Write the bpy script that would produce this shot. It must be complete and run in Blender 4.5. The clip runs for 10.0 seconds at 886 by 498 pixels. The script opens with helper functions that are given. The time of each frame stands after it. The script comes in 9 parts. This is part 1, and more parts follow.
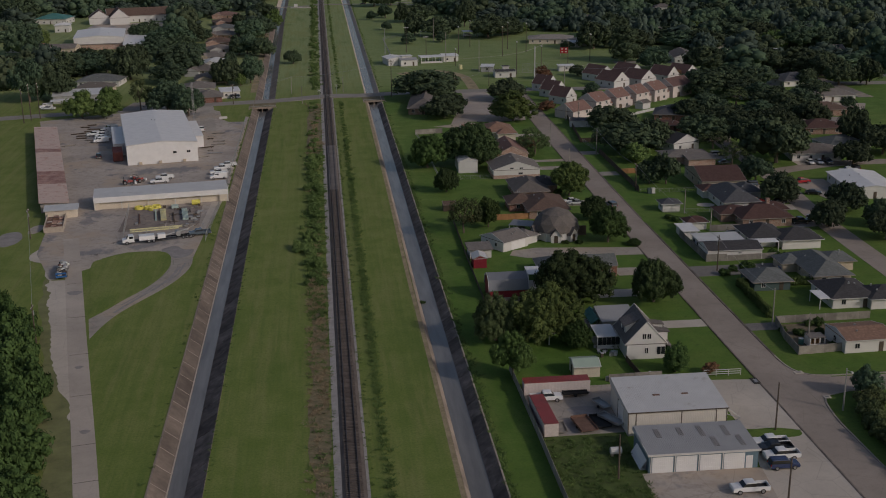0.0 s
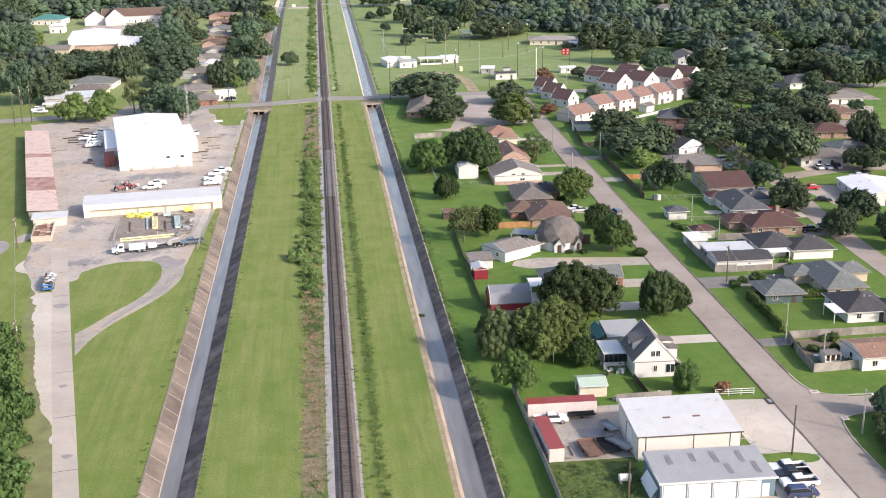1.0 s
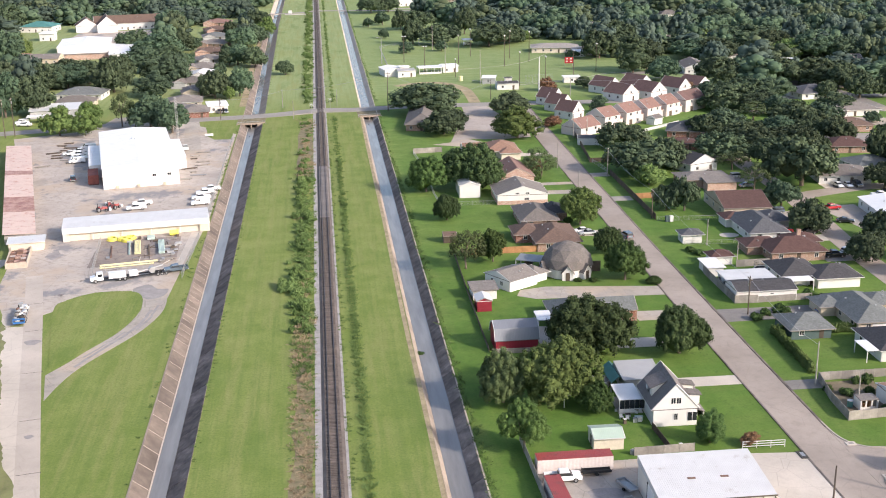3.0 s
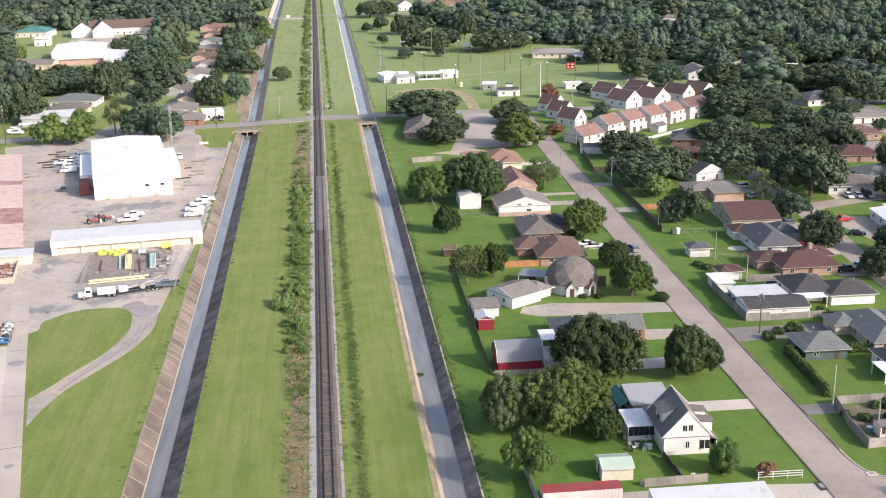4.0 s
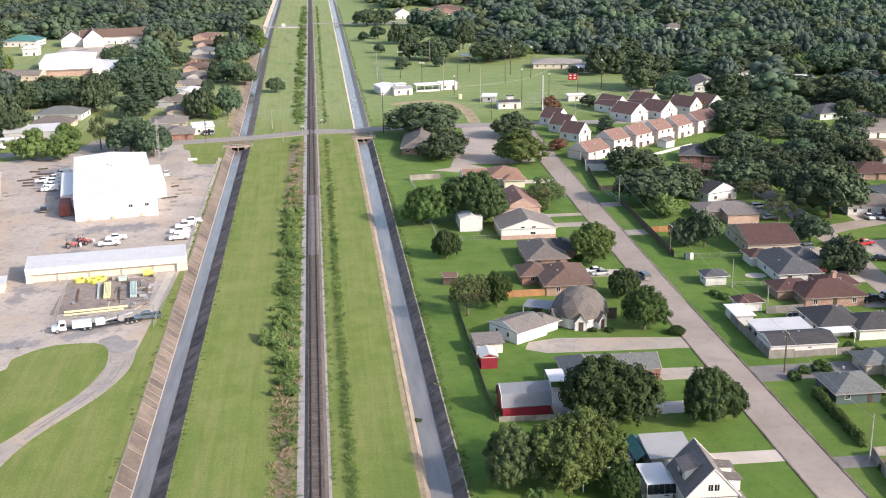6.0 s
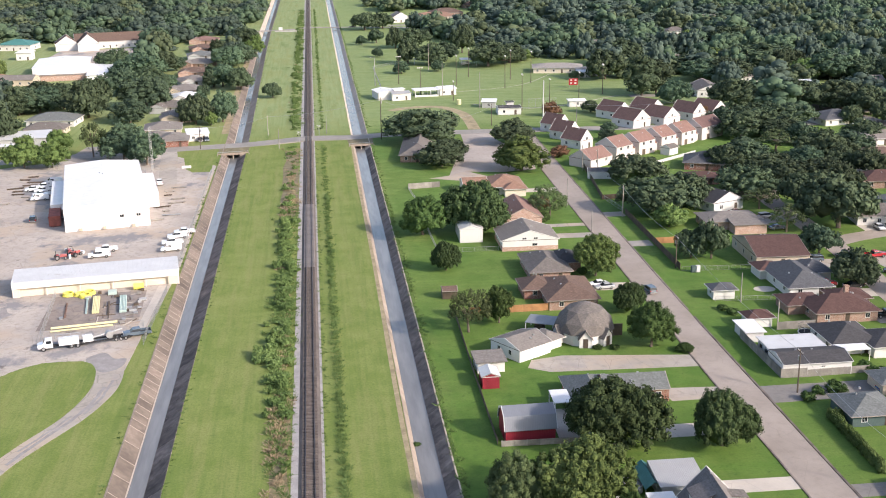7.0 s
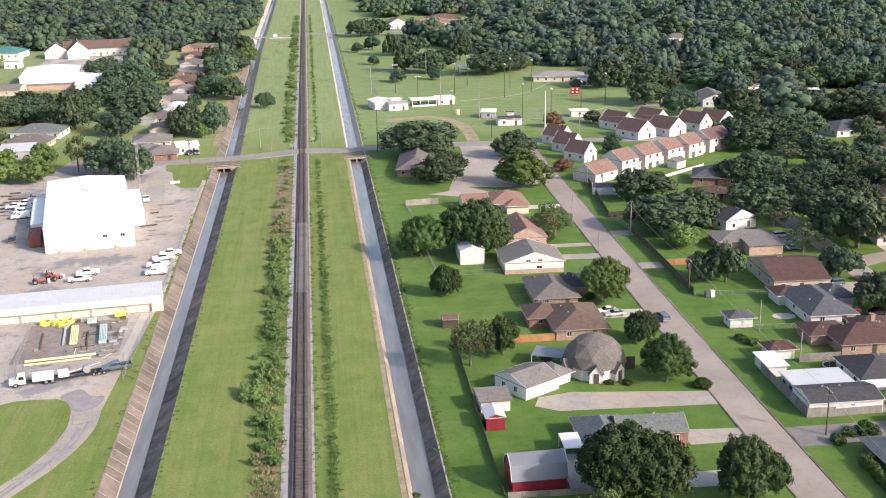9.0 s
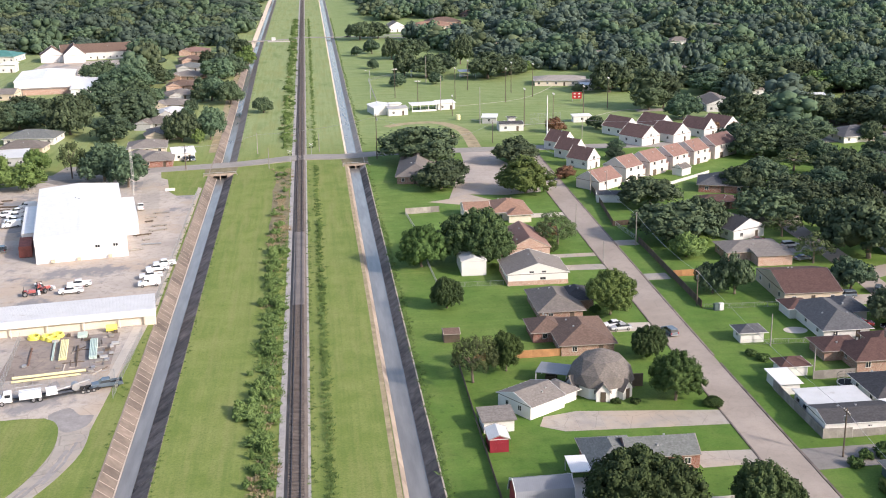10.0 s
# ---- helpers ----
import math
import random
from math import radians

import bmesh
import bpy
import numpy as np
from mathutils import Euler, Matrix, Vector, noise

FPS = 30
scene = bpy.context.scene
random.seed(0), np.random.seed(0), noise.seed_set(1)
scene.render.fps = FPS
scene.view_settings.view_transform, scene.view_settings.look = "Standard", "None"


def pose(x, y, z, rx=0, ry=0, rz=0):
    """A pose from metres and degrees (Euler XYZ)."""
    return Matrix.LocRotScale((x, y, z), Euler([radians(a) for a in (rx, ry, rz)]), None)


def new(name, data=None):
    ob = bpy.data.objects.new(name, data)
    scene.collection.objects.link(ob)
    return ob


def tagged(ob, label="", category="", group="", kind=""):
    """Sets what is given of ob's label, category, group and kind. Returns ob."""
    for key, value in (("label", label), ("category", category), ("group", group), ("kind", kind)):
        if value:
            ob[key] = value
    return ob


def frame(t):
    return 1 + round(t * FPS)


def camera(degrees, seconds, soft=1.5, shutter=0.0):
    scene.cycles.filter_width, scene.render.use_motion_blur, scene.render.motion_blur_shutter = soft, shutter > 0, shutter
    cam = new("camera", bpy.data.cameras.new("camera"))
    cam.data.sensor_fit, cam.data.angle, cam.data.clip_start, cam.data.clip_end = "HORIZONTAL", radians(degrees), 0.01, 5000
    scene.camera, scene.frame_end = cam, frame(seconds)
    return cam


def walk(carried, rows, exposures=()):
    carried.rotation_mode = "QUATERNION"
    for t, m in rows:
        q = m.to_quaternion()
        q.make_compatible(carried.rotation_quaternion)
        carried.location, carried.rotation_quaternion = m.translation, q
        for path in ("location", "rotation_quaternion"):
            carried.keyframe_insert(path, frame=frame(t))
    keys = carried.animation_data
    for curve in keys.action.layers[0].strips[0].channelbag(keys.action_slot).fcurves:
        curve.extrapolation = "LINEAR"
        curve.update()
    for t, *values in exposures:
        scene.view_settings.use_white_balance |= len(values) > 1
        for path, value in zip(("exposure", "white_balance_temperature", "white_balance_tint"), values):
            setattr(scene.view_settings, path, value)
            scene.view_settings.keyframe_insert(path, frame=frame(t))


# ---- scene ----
cam = camera(42.0, 10.0, soft=1.0)
ROWS = [
    (0.0, -2.427, -0.000, 88.034, 72.632, 0.646, -6.130),
    (0.5, -1.925, 4.833, 87.811, 72.608, 0.642, -6.139),
    (1.0, -1.441, 9.619, 87.739, 72.606, 0.654, -6.151),
    (1.5, -0.971, 14.377, 87.752, 72.623, 0.673, -6.163),
    (2.0, -0.510, 19.120, 87.802, 72.658, 0.694, -6.175),
    (2.5, -0.057, 23.851, 87.856, 72.709, 0.712, -6.187),
    (3.0, 0.390, 28.570, 87.891, 72.771, 0.727, -6.201),
    (3.5, 0.830, 33.271, 87.897, 72.843, 0.735, -6.216),
    (4.0, 1.262, 37.944, 87.873, 72.921, 0.739, -6.233),
    (4.5, 1.683, 42.579, 87.823, 73.001, 0.740, -6.254),
    (5.0, 2.093, 47.163, 87.756, 73.080, 0.738, -6.280),
    (5.5, 2.489, 51.684, 87.685, 73.157, 0.735, -6.310),
    (6.0, 2.868, 56.129, 87.622, 73.229, 0.734, -6.345),
    (6.5, 3.228, 60.488, 87.577, 73.294, 0.737, -6.385),
    (7.0, 3.570, 64.757, 87.560, 73.352, 0.743, -6.429),
    (7.5, 3.892, 68.932, 87.572, 73.403, 0.755, -6.476),
    (8.0, 4.196, 73.017, 87.609, 73.449, 0.770, -6.522),
    (8.5, 4.484, 77.021, 87.656, 73.493, 0.787, -6.565),
    (9.0, 4.761, 80.963, 87.688, 73.538, 0.801, -6.601),
    (9.5, 5.032, 84.869, 87.665, 73.591, 0.809, -6.625),
    (10.0, 5.306, 88.774, 87.534, 73.660, 0.800, -6.629),
]
# The picture fades up from dark within the first second.
EXPOSURES = [(t, 0.88 + e, 6660, 15) for t, e in ((0.0, -2.24), (0.2, -1.78), (0.4, -1.3), (0.5, -1.03), (0.7, -0.48), (0.9, -0.08), (1.0, 0.0), (10.0, 0.0))]
walk(cam, [(t, pose(x, y, z, rx, ry, rz)) for t, x, y, z, rx, ry, rz in ROWS], EXPOSURES)

# ---- light ----
SUN_AZ, SUN_EL = -38.0, 28.0  # degrees from +x towards +y; height above the ground
sky_world = bpy.data.worlds.new("sky")
scene.world = sky_world
sky_world.use_nodes = True
wt = sky_world.node_tree
sky = wt.nodes.new("ShaderNodeTexSky")
sky.sky_type, sky.sun_disc = "NISHITA", False
sky.sun_elevation, sky.sun_rotation = radians(SUN_EL), radians(90 - SUN_AZ)
sky.dust_density, sky.air_density = 2.0, 1.0
wt.links.new(sky.outputs[0], wt.nodes["Background"].inputs[0])
wt.nodes["Background"].inputs[1].default_value = 0.15
sun_data = bpy.data.lights.new("sun", "SUN")
sun_data.energy, sun_data.angle, sun_data.color = 2.9, radians(3.0), (1.0, 0.93, 0.85)
sun = new("sun", sun_data)
to_sun = Vector((math.cos(radians(SUN_EL)) * math.cos(radians(SUN_AZ)), math.cos(radians(SUN_EL)) * math.sin(radians(SUN_AZ)), math.sin(radians(SUN_EL))))
sun.matrix_world = Matrix.Translation(to_sun * 900) @ to_sun.to_track_quat("Z", "Y").to_matrix().to_4x4()


# ---- materials ----
def nodes_of(name, rough, metal=0.0, spec=0.4):
    m = bpy.data.materials.new(name)
    m.use_nodes = True
    nt = m.node_tree
    b = nt.nodes["Principled BSDF"]
    b.inputs["Roughness"].default_value = rough
    b.inputs["Metallic"].default_value = metal
    b.inputs["Specular IOR Level"].default_value = spec
    return m, nt, b


def noise_node(nt, vec, scale, detail=3.0, rough=0.6):
    n = nt.nodes.new("ShaderNodeTexNoise")
    n.inputs["Scale"].default_value, n.inputs["Detail"].default_value, n.inputs["Roughness"].default_value = scale, detail, rough
    nt.links.new(vec, n.inputs["Vector"])
    return n.outputs["Fac"]


def remap(nt, fac, a, b, c, d):
    n = nt.nodes.new("ShaderNodeMapRange")
    for k, v in zip(("From Min", "From Max", "To Min", "To Max"), (a, b, c, d)):
        n.inputs[k].default_value = v
    nt.links.new(fac, n.inputs["Value"])
    return n.outputs["Result"]


def maths(nt, op, a, b=None):
    n = nt.nodes.new("ShaderNodeMath")
    n.operation = op
    for i, v in enumerate((a, b)):
        if v is None:
            continue
        if isinstance(v, (int, float)):
            n.inputs[i].default_value = v
        else:
            nt.links.new(v, n.inputs[i])
    return n.outputs[0]


def mix(nt, fac, a, b, kind="MIX"):
    n = nt.nodes.new("ShaderNodeMix")
    n.data_type, n.blend_type = "RGBA", kind
    for i, v in ((0, fac), (6, a), (7, b)):
        if isinstance(v, (int, float)):
            n.inputs[i].default_value = v
        elif isinstance(v, tuple):
            n.inputs[i].default_value = (*v[:3], 1)
        else:
            nt.links.new(v, n.inputs[i])
    return n.outputs[2]


def scaled(nt, vec, s):
    n = nt.nodes.new("ShaderNodeVectorMath")
    n.operation = "MULTIPLY"
    n.inputs[1].default_value = s
    nt.links.new(vec, n.inputs[0])
    return n.outputs[0]


def bumped(nt, bsdf, height, strength, distance=0.05):
    n = nt.nodes.new("ShaderNodeBump")
    n.inputs["Strength"].default_value, n.inputs["Distance"].default_value = strength, distance
    nt.links.new(height, n.inputs["Height"])
    nt.links.new(n.outputs[0], bsdf.inputs["Normal"])


def position(nt):
    return nt.nodes.new("ShaderNodeNewGeometry").outputs["Position"]


def axis_of(nt, vec, k):
    n = nt.nodes.new("ShaderNodeSeparateXYZ")
    nt.links.new(vec, n.inputs[0])
    return n.outputs[k]


def plain(name, col, rough=0.75, var=0.18, big=0.35, fine=4.0, dirt=None, metal=0.0, bump=0.15, objrand=0.0, island=0.0, spec=0.4):
    """A surface with broad stains, fine grain and a little relief."""
    m, nt, b = nodes_of(name, rough, metal, spec)
    p = position(nt)
    large, small = noise_node(nt, p, big), noise_node(nt, p, fine, 4.0)
    light, dark = tuple(min(1, v * (1 + var)) for v in col), tuple(v * (1 - var) for v in col)
    c = mix(nt, remap(nt, large, 0.3, 0.7, 0, 1), dark, light)
    c = mix(nt, remap(nt, small, 0.35, 0.75, 0, 0.5), c, dirt or tuple(v * 0.7 for v in col))
    if objrand or island:
        src = nt.nodes.new("ShaderNodeObjectInfo").outputs["Random"] if objrand else nt.nodes.new("ShaderNodeNewGeometry").outputs["Random Per Island"]
        amount = objrand or island
        h = nt.nodes.new("ShaderNodeHueSaturation")
        nt.links.new(c, h.inputs["Color"])
        nt.links.new(remap(nt, src, 0, 1, 1 - amount, 1 + amount), h.inputs["Value"])
        c = h.outputs[0]
    nt.links.new(c, b.inputs["Base Color"])
    if bump:
        bumped(nt, b, small, bump)
    return m


def grass_material():
    m, nt, b = nodes_of("mown_grass", 0.9, 0.0, 0.15)
    p = position(nt)
    x = axis_of(nt, p, 0)
    broad, patch, grain = noise_node(nt, p, 0.018, 3), noise_node(nt, p, 0.16, 4), noise_node(nt, p, 2.2, 5, 0.75)
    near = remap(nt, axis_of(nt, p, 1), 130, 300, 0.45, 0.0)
    lawn = mix(nt, remap(nt, patch, 0.35, 0.68, 0, 1), (0.060, 0.130, 0.022), (0.112, 0.205, 0.038))
    # lawns mix towards a paler green farther down the street
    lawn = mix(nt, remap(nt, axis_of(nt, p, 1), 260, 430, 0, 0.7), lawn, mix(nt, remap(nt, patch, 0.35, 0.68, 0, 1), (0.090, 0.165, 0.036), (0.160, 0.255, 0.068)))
    field = mix(nt, remap(nt, patch, 0.35, 0.68, 0, 1), (0.165, 0.212, 0.052), (0.225, 0.262, 0.080))
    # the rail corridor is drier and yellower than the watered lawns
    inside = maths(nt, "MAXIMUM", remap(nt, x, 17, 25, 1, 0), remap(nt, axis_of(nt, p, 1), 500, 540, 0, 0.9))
    # past the road haze is painted in as paler, bluer grass
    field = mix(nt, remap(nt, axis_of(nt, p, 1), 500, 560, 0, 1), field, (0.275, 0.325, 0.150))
    dry = maths(nt, "MAXIMUM", inside, remap(nt, broad, 0.45, 0.62, 0.03, 0.45))
    c = mix(nt, dry, lawn, field)
    # near end of the corridor painted darker to stand in for vignetting and haze
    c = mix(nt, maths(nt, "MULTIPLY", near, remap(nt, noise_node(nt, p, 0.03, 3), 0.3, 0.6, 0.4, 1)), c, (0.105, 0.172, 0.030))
    # broad pale and lush swathes
    swathe = noise_node(nt, scaled(nt, p, (0.11, 0.035, 0.0)), 1.0, 4, 0.65)
    c = mix(nt, maths(nt, "MULTIPLY", remap(nt, swathe, 0.5, 0.68, 0, 0.6), remap(nt, x, 22, 27, 1, 0.4)), c, (0.255, 0.268, 0.095))
    c = mix(nt, maths(nt, "MULTIPLY", remap(nt, swathe, 0.46, 0.3, 0, 0.55), remap(nt, x, 22, 27, 1, 0.4)), c, (0.105, 0.165, 0.035))
    # mower passes along the corridor
    streak = noise_node(nt, scaled(nt, p, (0.75, 0.016, 0.0)), 1.0, 3, 0.7)
    c = mix(nt, maths(nt, "MULTIPLY", remap(nt, streak, 0.46, 0.66, 0, 0.3), remap(nt, x, 22, 27, 1, 0.15)), c, (0.095, 0.152, 0.034))
    thin = noise_node(nt, scaled(nt, p, (3.2, 0.07, 0.0)), 1.0, 3, 0.75)
    c = mix(nt, maths(nt, "MULTIPLY", remap(nt, thin, 0.5, 0.75, 0, 0.14), remap(nt, x, 22, 27, 1, 0.1)), c, (0.075, 0.125, 0.030))
    c = mix(nt, maths(nt, "MULTIPLY", remap(nt, noise_node(nt, scaled(nt, p, (0.35, 0.03, 0.0)), 1.0, 3), 0.5, 0.72, 0, 0.7), remap(nt, x, 22, 27, 1, 0.0)), c, (0.25, 0.255, 0.095))
    # crosswise mower passes on the lawns
    passes = noise_node(nt, scaled(nt, p, (0.035, 0.5, 0.0)), 1.0, 2, 0.6)
    c = mix(nt, maths(nt, "MULTIPLY", remap(nt, passes, 0.42, 0.6, 0, 0.4), remap(nt, x, 22, 27, 0, 1)), c, (0.088, 0.172, 0.030))
    # scattered dry patches and clover in the lawns
    c = mix(nt, maths(nt, "MULTIPLY", remap(nt, noise_node(nt, p, 0.2, 5, 0.7), 0.5, 0.7, 0, 0.42), remap(nt, x, 22, 27, 0.3, 1)), c, (0.142, 0.205, 0.050))
    c = mix(nt, maths(nt, "MULTIPLY", remap(nt, noise_node(nt, p, 0.75, 4, 0.7), 0.56, 0.7, 0, 0.6), remap(nt, x, 22, 27, 0.4, 1)), c, (0.050, 0.090, 0.022))
    c = mix(nt, remap(nt, grain, 0.42, 0.75, 0, 0.5), c, (0.05, 0.095, 0.02))
    nt.links.new(c, b.inputs["Base Color"])
    bumped(nt, b, grain, 0.5, 0.12)
    return m


def leaf_material(name, a, bcol, dark, even=0.0):
    m, nt, b = nodes_of(name, 0.8, 0.0, 0.1)
    g = nt.nodes.new("ShaderNodeNewGeometry")
    c = mix(nt, remap(nt, g.outputs["Random Per Island"], 0, 1, 0.25 + even, 0.75 - even), a, bcol)
    c = mix(nt, remap(nt, noise_node(nt, g.outputs["Position"], 0.45, 2), 0.4, 0.7, 0, 0.35), c, dark)
    c = mix(nt, remap(nt, noise_node(nt, g.outputs["Position"], 1.7, 3, 0.7), 0.45, 0.65, 0, 0.35), c, dark)
    kin = noise_node(nt, g.outputs["Position"], 0.075, 2)
    c = mix(nt, remap(nt, kin, 0.42, 0.62, 0, 0.55), c, tuple(v * 1.3 for v in bcol))
    h = nt.nodes.new("ShaderNodeHueSaturation")
    rnd = nt.nodes.new("ShaderNodeObjectInfo").outputs["Random"]
    nt.links.new(remap(nt, rnd, 0, 1, 0.485, 0.512), h.inputs["Hue"])
    nt.links.new(remap(nt, rnd, 0, 1, 0.8, 1.25), h.inputs["Value"])
    nt.links.new(c, h.inputs["Color"])
    nt.links.new(h.outputs[0], b.inputs["Base Color"])
    return m


def concrete_material(name, col, crack=0.6, stain=0.5, wet=0.0):
    m, nt, b = nodes_of(name, 0.88, 0.0, 0.3)
    p = position(nt)
    large, mid, small = noise_node(nt, p, 0.07, 4), noise_node(nt, p, 0.5, 5, 0.7), noise_node(nt, p, 6, 4)
    c = mix(nt, remap(nt, large, 0.3, 0.7, 0, 1), tuple(v * 0.82 for v in col), tuple(min(1, v * 1.12) for v in col))
    c = mix(nt, remap(nt, mid, 0.5, 0.72, 0, stain), c, tuple(v * 0.55 for v in col))
    c = mix(nt, remap(nt, small, 0.4, 0.8, 0, 0.35), c, tuple(v * 0.6 for v in col))
    if wet:
        # broad damp grey patches and brown silt
        silt = noise_node(nt, p, 0.045, 5, 0.65)
        c = mix(nt, remap(nt, silt, 0.5, 0.6, 0, 0.75), c, (0.43, 0.345, 0.265))
        damp = noise_node(nt, scaled(nt, p, (1.0, 0.7, 1.0)), 0.085, 6, 0.62)
        c = mix(nt, remap(nt, damp, 0.55, 0.62, 0, wet), c, (0.20, 0.20, 0.21))
        oil = noise_node(nt, p, 0.22, 5, 0.7)
        c = mix(nt, remap(nt, oil, 0.62, 0.7, 0, wet), c, (0.13, 0.11, 0.10))
    v = nt.nodes.new("ShaderNodeTexVoronoi")
    v.feature = "DISTANCE_TO_EDGE"
    v.inputs["Scale"].default_value = 0.17
    nt.links.new(p, v.inputs["Vector"])
    c = mix(nt, remap(nt, v.outputs["Distance"], 0.0, 0.012, crack, 0), c, tuple(v2 * 0.35 for v2 in col))
    nt.links.new(c, b.inputs["Base Color"])
    bumped(nt, b, small, 0.2)
    return m


def shingle_material(name, col):
    m, nt, b = nodes_of(name, 0.9, 0.0, 0.25)
    p = position(nt)
    z = axis_of(nt, p, 2)
    course = maths(nt, "FRACT", maths(nt, "MULTIPLY", z, 5.5))
    tabs = noise_node(nt, scaled(nt, p, (2.4, 2.4, 5.5)), 1.0, 2)
    streak = noise_node(nt, scaled(nt, p, (0.9, 0.9, 0.08)), 1.0, 3)
    c = mix(nt, remap(nt, tabs, 0.3, 0.7, 0, 1), tuple(v * 0.75 for v in col), tuple(v * 1.2 for v in col))
    c = mix(nt, remap(nt, streak, 0.45, 0.75, 0, 0.5), c, tuple(v * 0.6 for v in col))
    c = mix(nt, remap(nt, course, 0.0, 0.15, 0.4, 0), c, tuple(v * 0.45 for v in col))
    nt.links.new(c, b.inputs["Base Color"])
    bumped(nt, b, course, 0.25, 0.02)
    return m


def metal_sheet(name, col, axis=0, rust=0.0, rough=0.45, pitch=3.3, rust_col=(0.2, 0.06, 0.03)):
    """Ribbed painted sheet metal; ribs follow the object's own axes."""
    m, nt, b = nodes_of(name, rough, 0.0, 0.5)
    tc = nt.nodes.new("ShaderNodeTexCoord").outputs["Object"]
    p = position(nt)
    ribs = maths(nt, "FRACT", maths(nt, "MULTIPLY", axis_of(nt, tc, axis), pitch))
    rib = remap(nt, maths(nt, "ABSOLUTE", maths(nt, "SUBTRACT", ribs, 0.5)), 0.36, 0.48, 0, 1)
    c = mix(nt, remap(nt, noise_node(nt, p, 0.4, 4), 0.3, 0.7, 0, 1), tuple(v * 0.88 for v in col), col)
    c = mix(nt, maths(nt, "MULTIPLY", rib, 0.2), c, tuple(v * 0.6 for v in col))
    if rust:
        worn = noise_node(nt, p, 0.35, 6, 0.75)
        c = mix(nt, remap(nt, worn, 0.62 - rust * 0.3, 0.72 - rust * 0.25, 0, 0.9), c, rust_col)
    nt.links.new(c, b.inputs["Base Color"])
    bumped(nt, b, rib, 0.4, 0.04)
    return m


def water_material(name, col):
    m, nt, b = nodes_of(name, 0.22, 0.0, 0.5)
    p = position(nt)
    mud = noise_node(nt, scaled(nt, p, (0.5, 0.06, 1.0)), 1.0, 4)
    c = mix(nt, remap(nt, mud, 0.35, 0.7, 0, 1), col, tuple(v * 0.7 for v in col))
    nt.links.new(c, b.inputs["Base Color"])
    bumped(nt, b, noise_node(nt, scaled(nt, p, (1.0, 0.5, 1.0)), 2.5, 3), 0.06, 0.04)
    return m


def brick_material(name, col, mortar):
    m, nt, b = nodes_of(name, 0.88, 0.0, 0.25)
    tc = nt.nodes.new("ShaderNodeTexCoord").outputs["Object"]
    sx, sy, sz = (axis_of(nt, tc, k) for k in range(3))
    comb = nt.nodes.new("ShaderNodeCombineXYZ")
    nt.links.new(maths(nt, "ADD", sx, sy), comb.inputs[0])
    nt.links.new(sz, comb.inputs[1])
    t = nt.nodes.new("ShaderNodeTexBrick")
    t.inputs["Color1"].default_value, t.inputs["Color2"].default_value, t.inputs["Mortar"].default_value = (*col, 1), (*[v * 0.6 for v in col], 1), (*mortar, 1)
    t.inputs["Scale"].default_value, t.inputs["Brick Width"].default_value, t.inputs["Row Height"].default_value, t.inputs["Mortar Size"].default_value = 1.0, 0.22, 0.075, 0.01
    nt.links.new(comb.outputs[0], t.inputs["Vector"])
    c = mix(nt, remap(nt, noise_node(nt, tc, 0.8, 4), 0.4, 0.7, 0, 0.45), t.outputs["Color"], tuple(v * 0.6 for v in col))
    nt.links.new(c, b.inputs["Base Color"])
    return m


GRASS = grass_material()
ROUGH_GRASS = plain("rough_grass", (0.085, 0.12, 0.03), 0.95, 0.4, 0.3, 3.0, (0.04, 0.06, 0.016), bump=0.6)
DRY_EARTH = plain("dry_earth", (0.34, 0.27, 0.17), 0.95, 0.3, 0.3, 2.5, (0.16, 0.15, 0.06))
GRAVEL = plain("ballast_gravel", (0.37, 0.345, 0.33), 0.95, 0.2, 0.4, 7.0, (0.15, 0.14, 0.13), bump=0.8)
BALLAST = plain("track_ballast", (0.15, 0.125, 0.11), 0.95, 0.25, 0.25, 7.0, (0.07, 0.055, 0.05), bump=0.8)
TIE = plain("creosoted_tie", (0.118, 0.098, 0.088), 0.9, 0.25, 0.8, 6.0, objrand=0.2)
RAIL = plain("rusty_rail", (0.075, 0.05, 0.042), 0.5, 0.2, 0.5, 8.0, metal=0.5)
RAILTOP = plain("worn_rail_head", (0.17, 0.145, 0.135), 0.42, 0.15, 0.5, 8.0, metal=0.9, bump=0)
CANAL = plain("canal_concrete", (0.188, 0.150, 0.122), 0.9, 0.4, 0.12, 1.2, (0.085, 0.068, 0.056), objrand=0.2)
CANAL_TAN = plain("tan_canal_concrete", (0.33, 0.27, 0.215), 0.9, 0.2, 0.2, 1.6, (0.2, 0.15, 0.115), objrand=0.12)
CANAL_EDGE = plain("canal_joint_concrete", (0.46, 0.39, 0.32), 0.9, 0.2, 0.3, 2.0)
# stains, plus shade painted in for the banks turned from the sun
CANAL_DARK = plain("stained_shaded_canal_concrete", (0.175, 0.14, 0.12), 0.9, 0.5, 0.35, 1.1, (0.06, 0.05, 0.046), objrand=0.3)
WATER = water_material("canal_water", (0.21, 0.205, 0.195))
ROAD = concrete_material("concrete_street", (0.345, 0.293, 0.25), 0.2, 0.35)
ASPHALT = concrete_material("old_asphalt", (0.30, 0.275, 0.25), 0.3, 0.4)
LANE = concrete_material("lane_concrete", (0.46, 0.405, 0.35), 0.15, 0.25)
YARD = concrete_material("yard_paving", (0.45, 0.395, 0.345), 0.35, 0.8, 0.85)
DRIVE = concrete_material("driveway_concrete", (0.39, 0.35, 0.305), 0.5, 0.6, 0.35)
SLAB = concrete_material("pale_concrete_slab", (0.53, 0.475, 0.41), 0.3, 0.25)
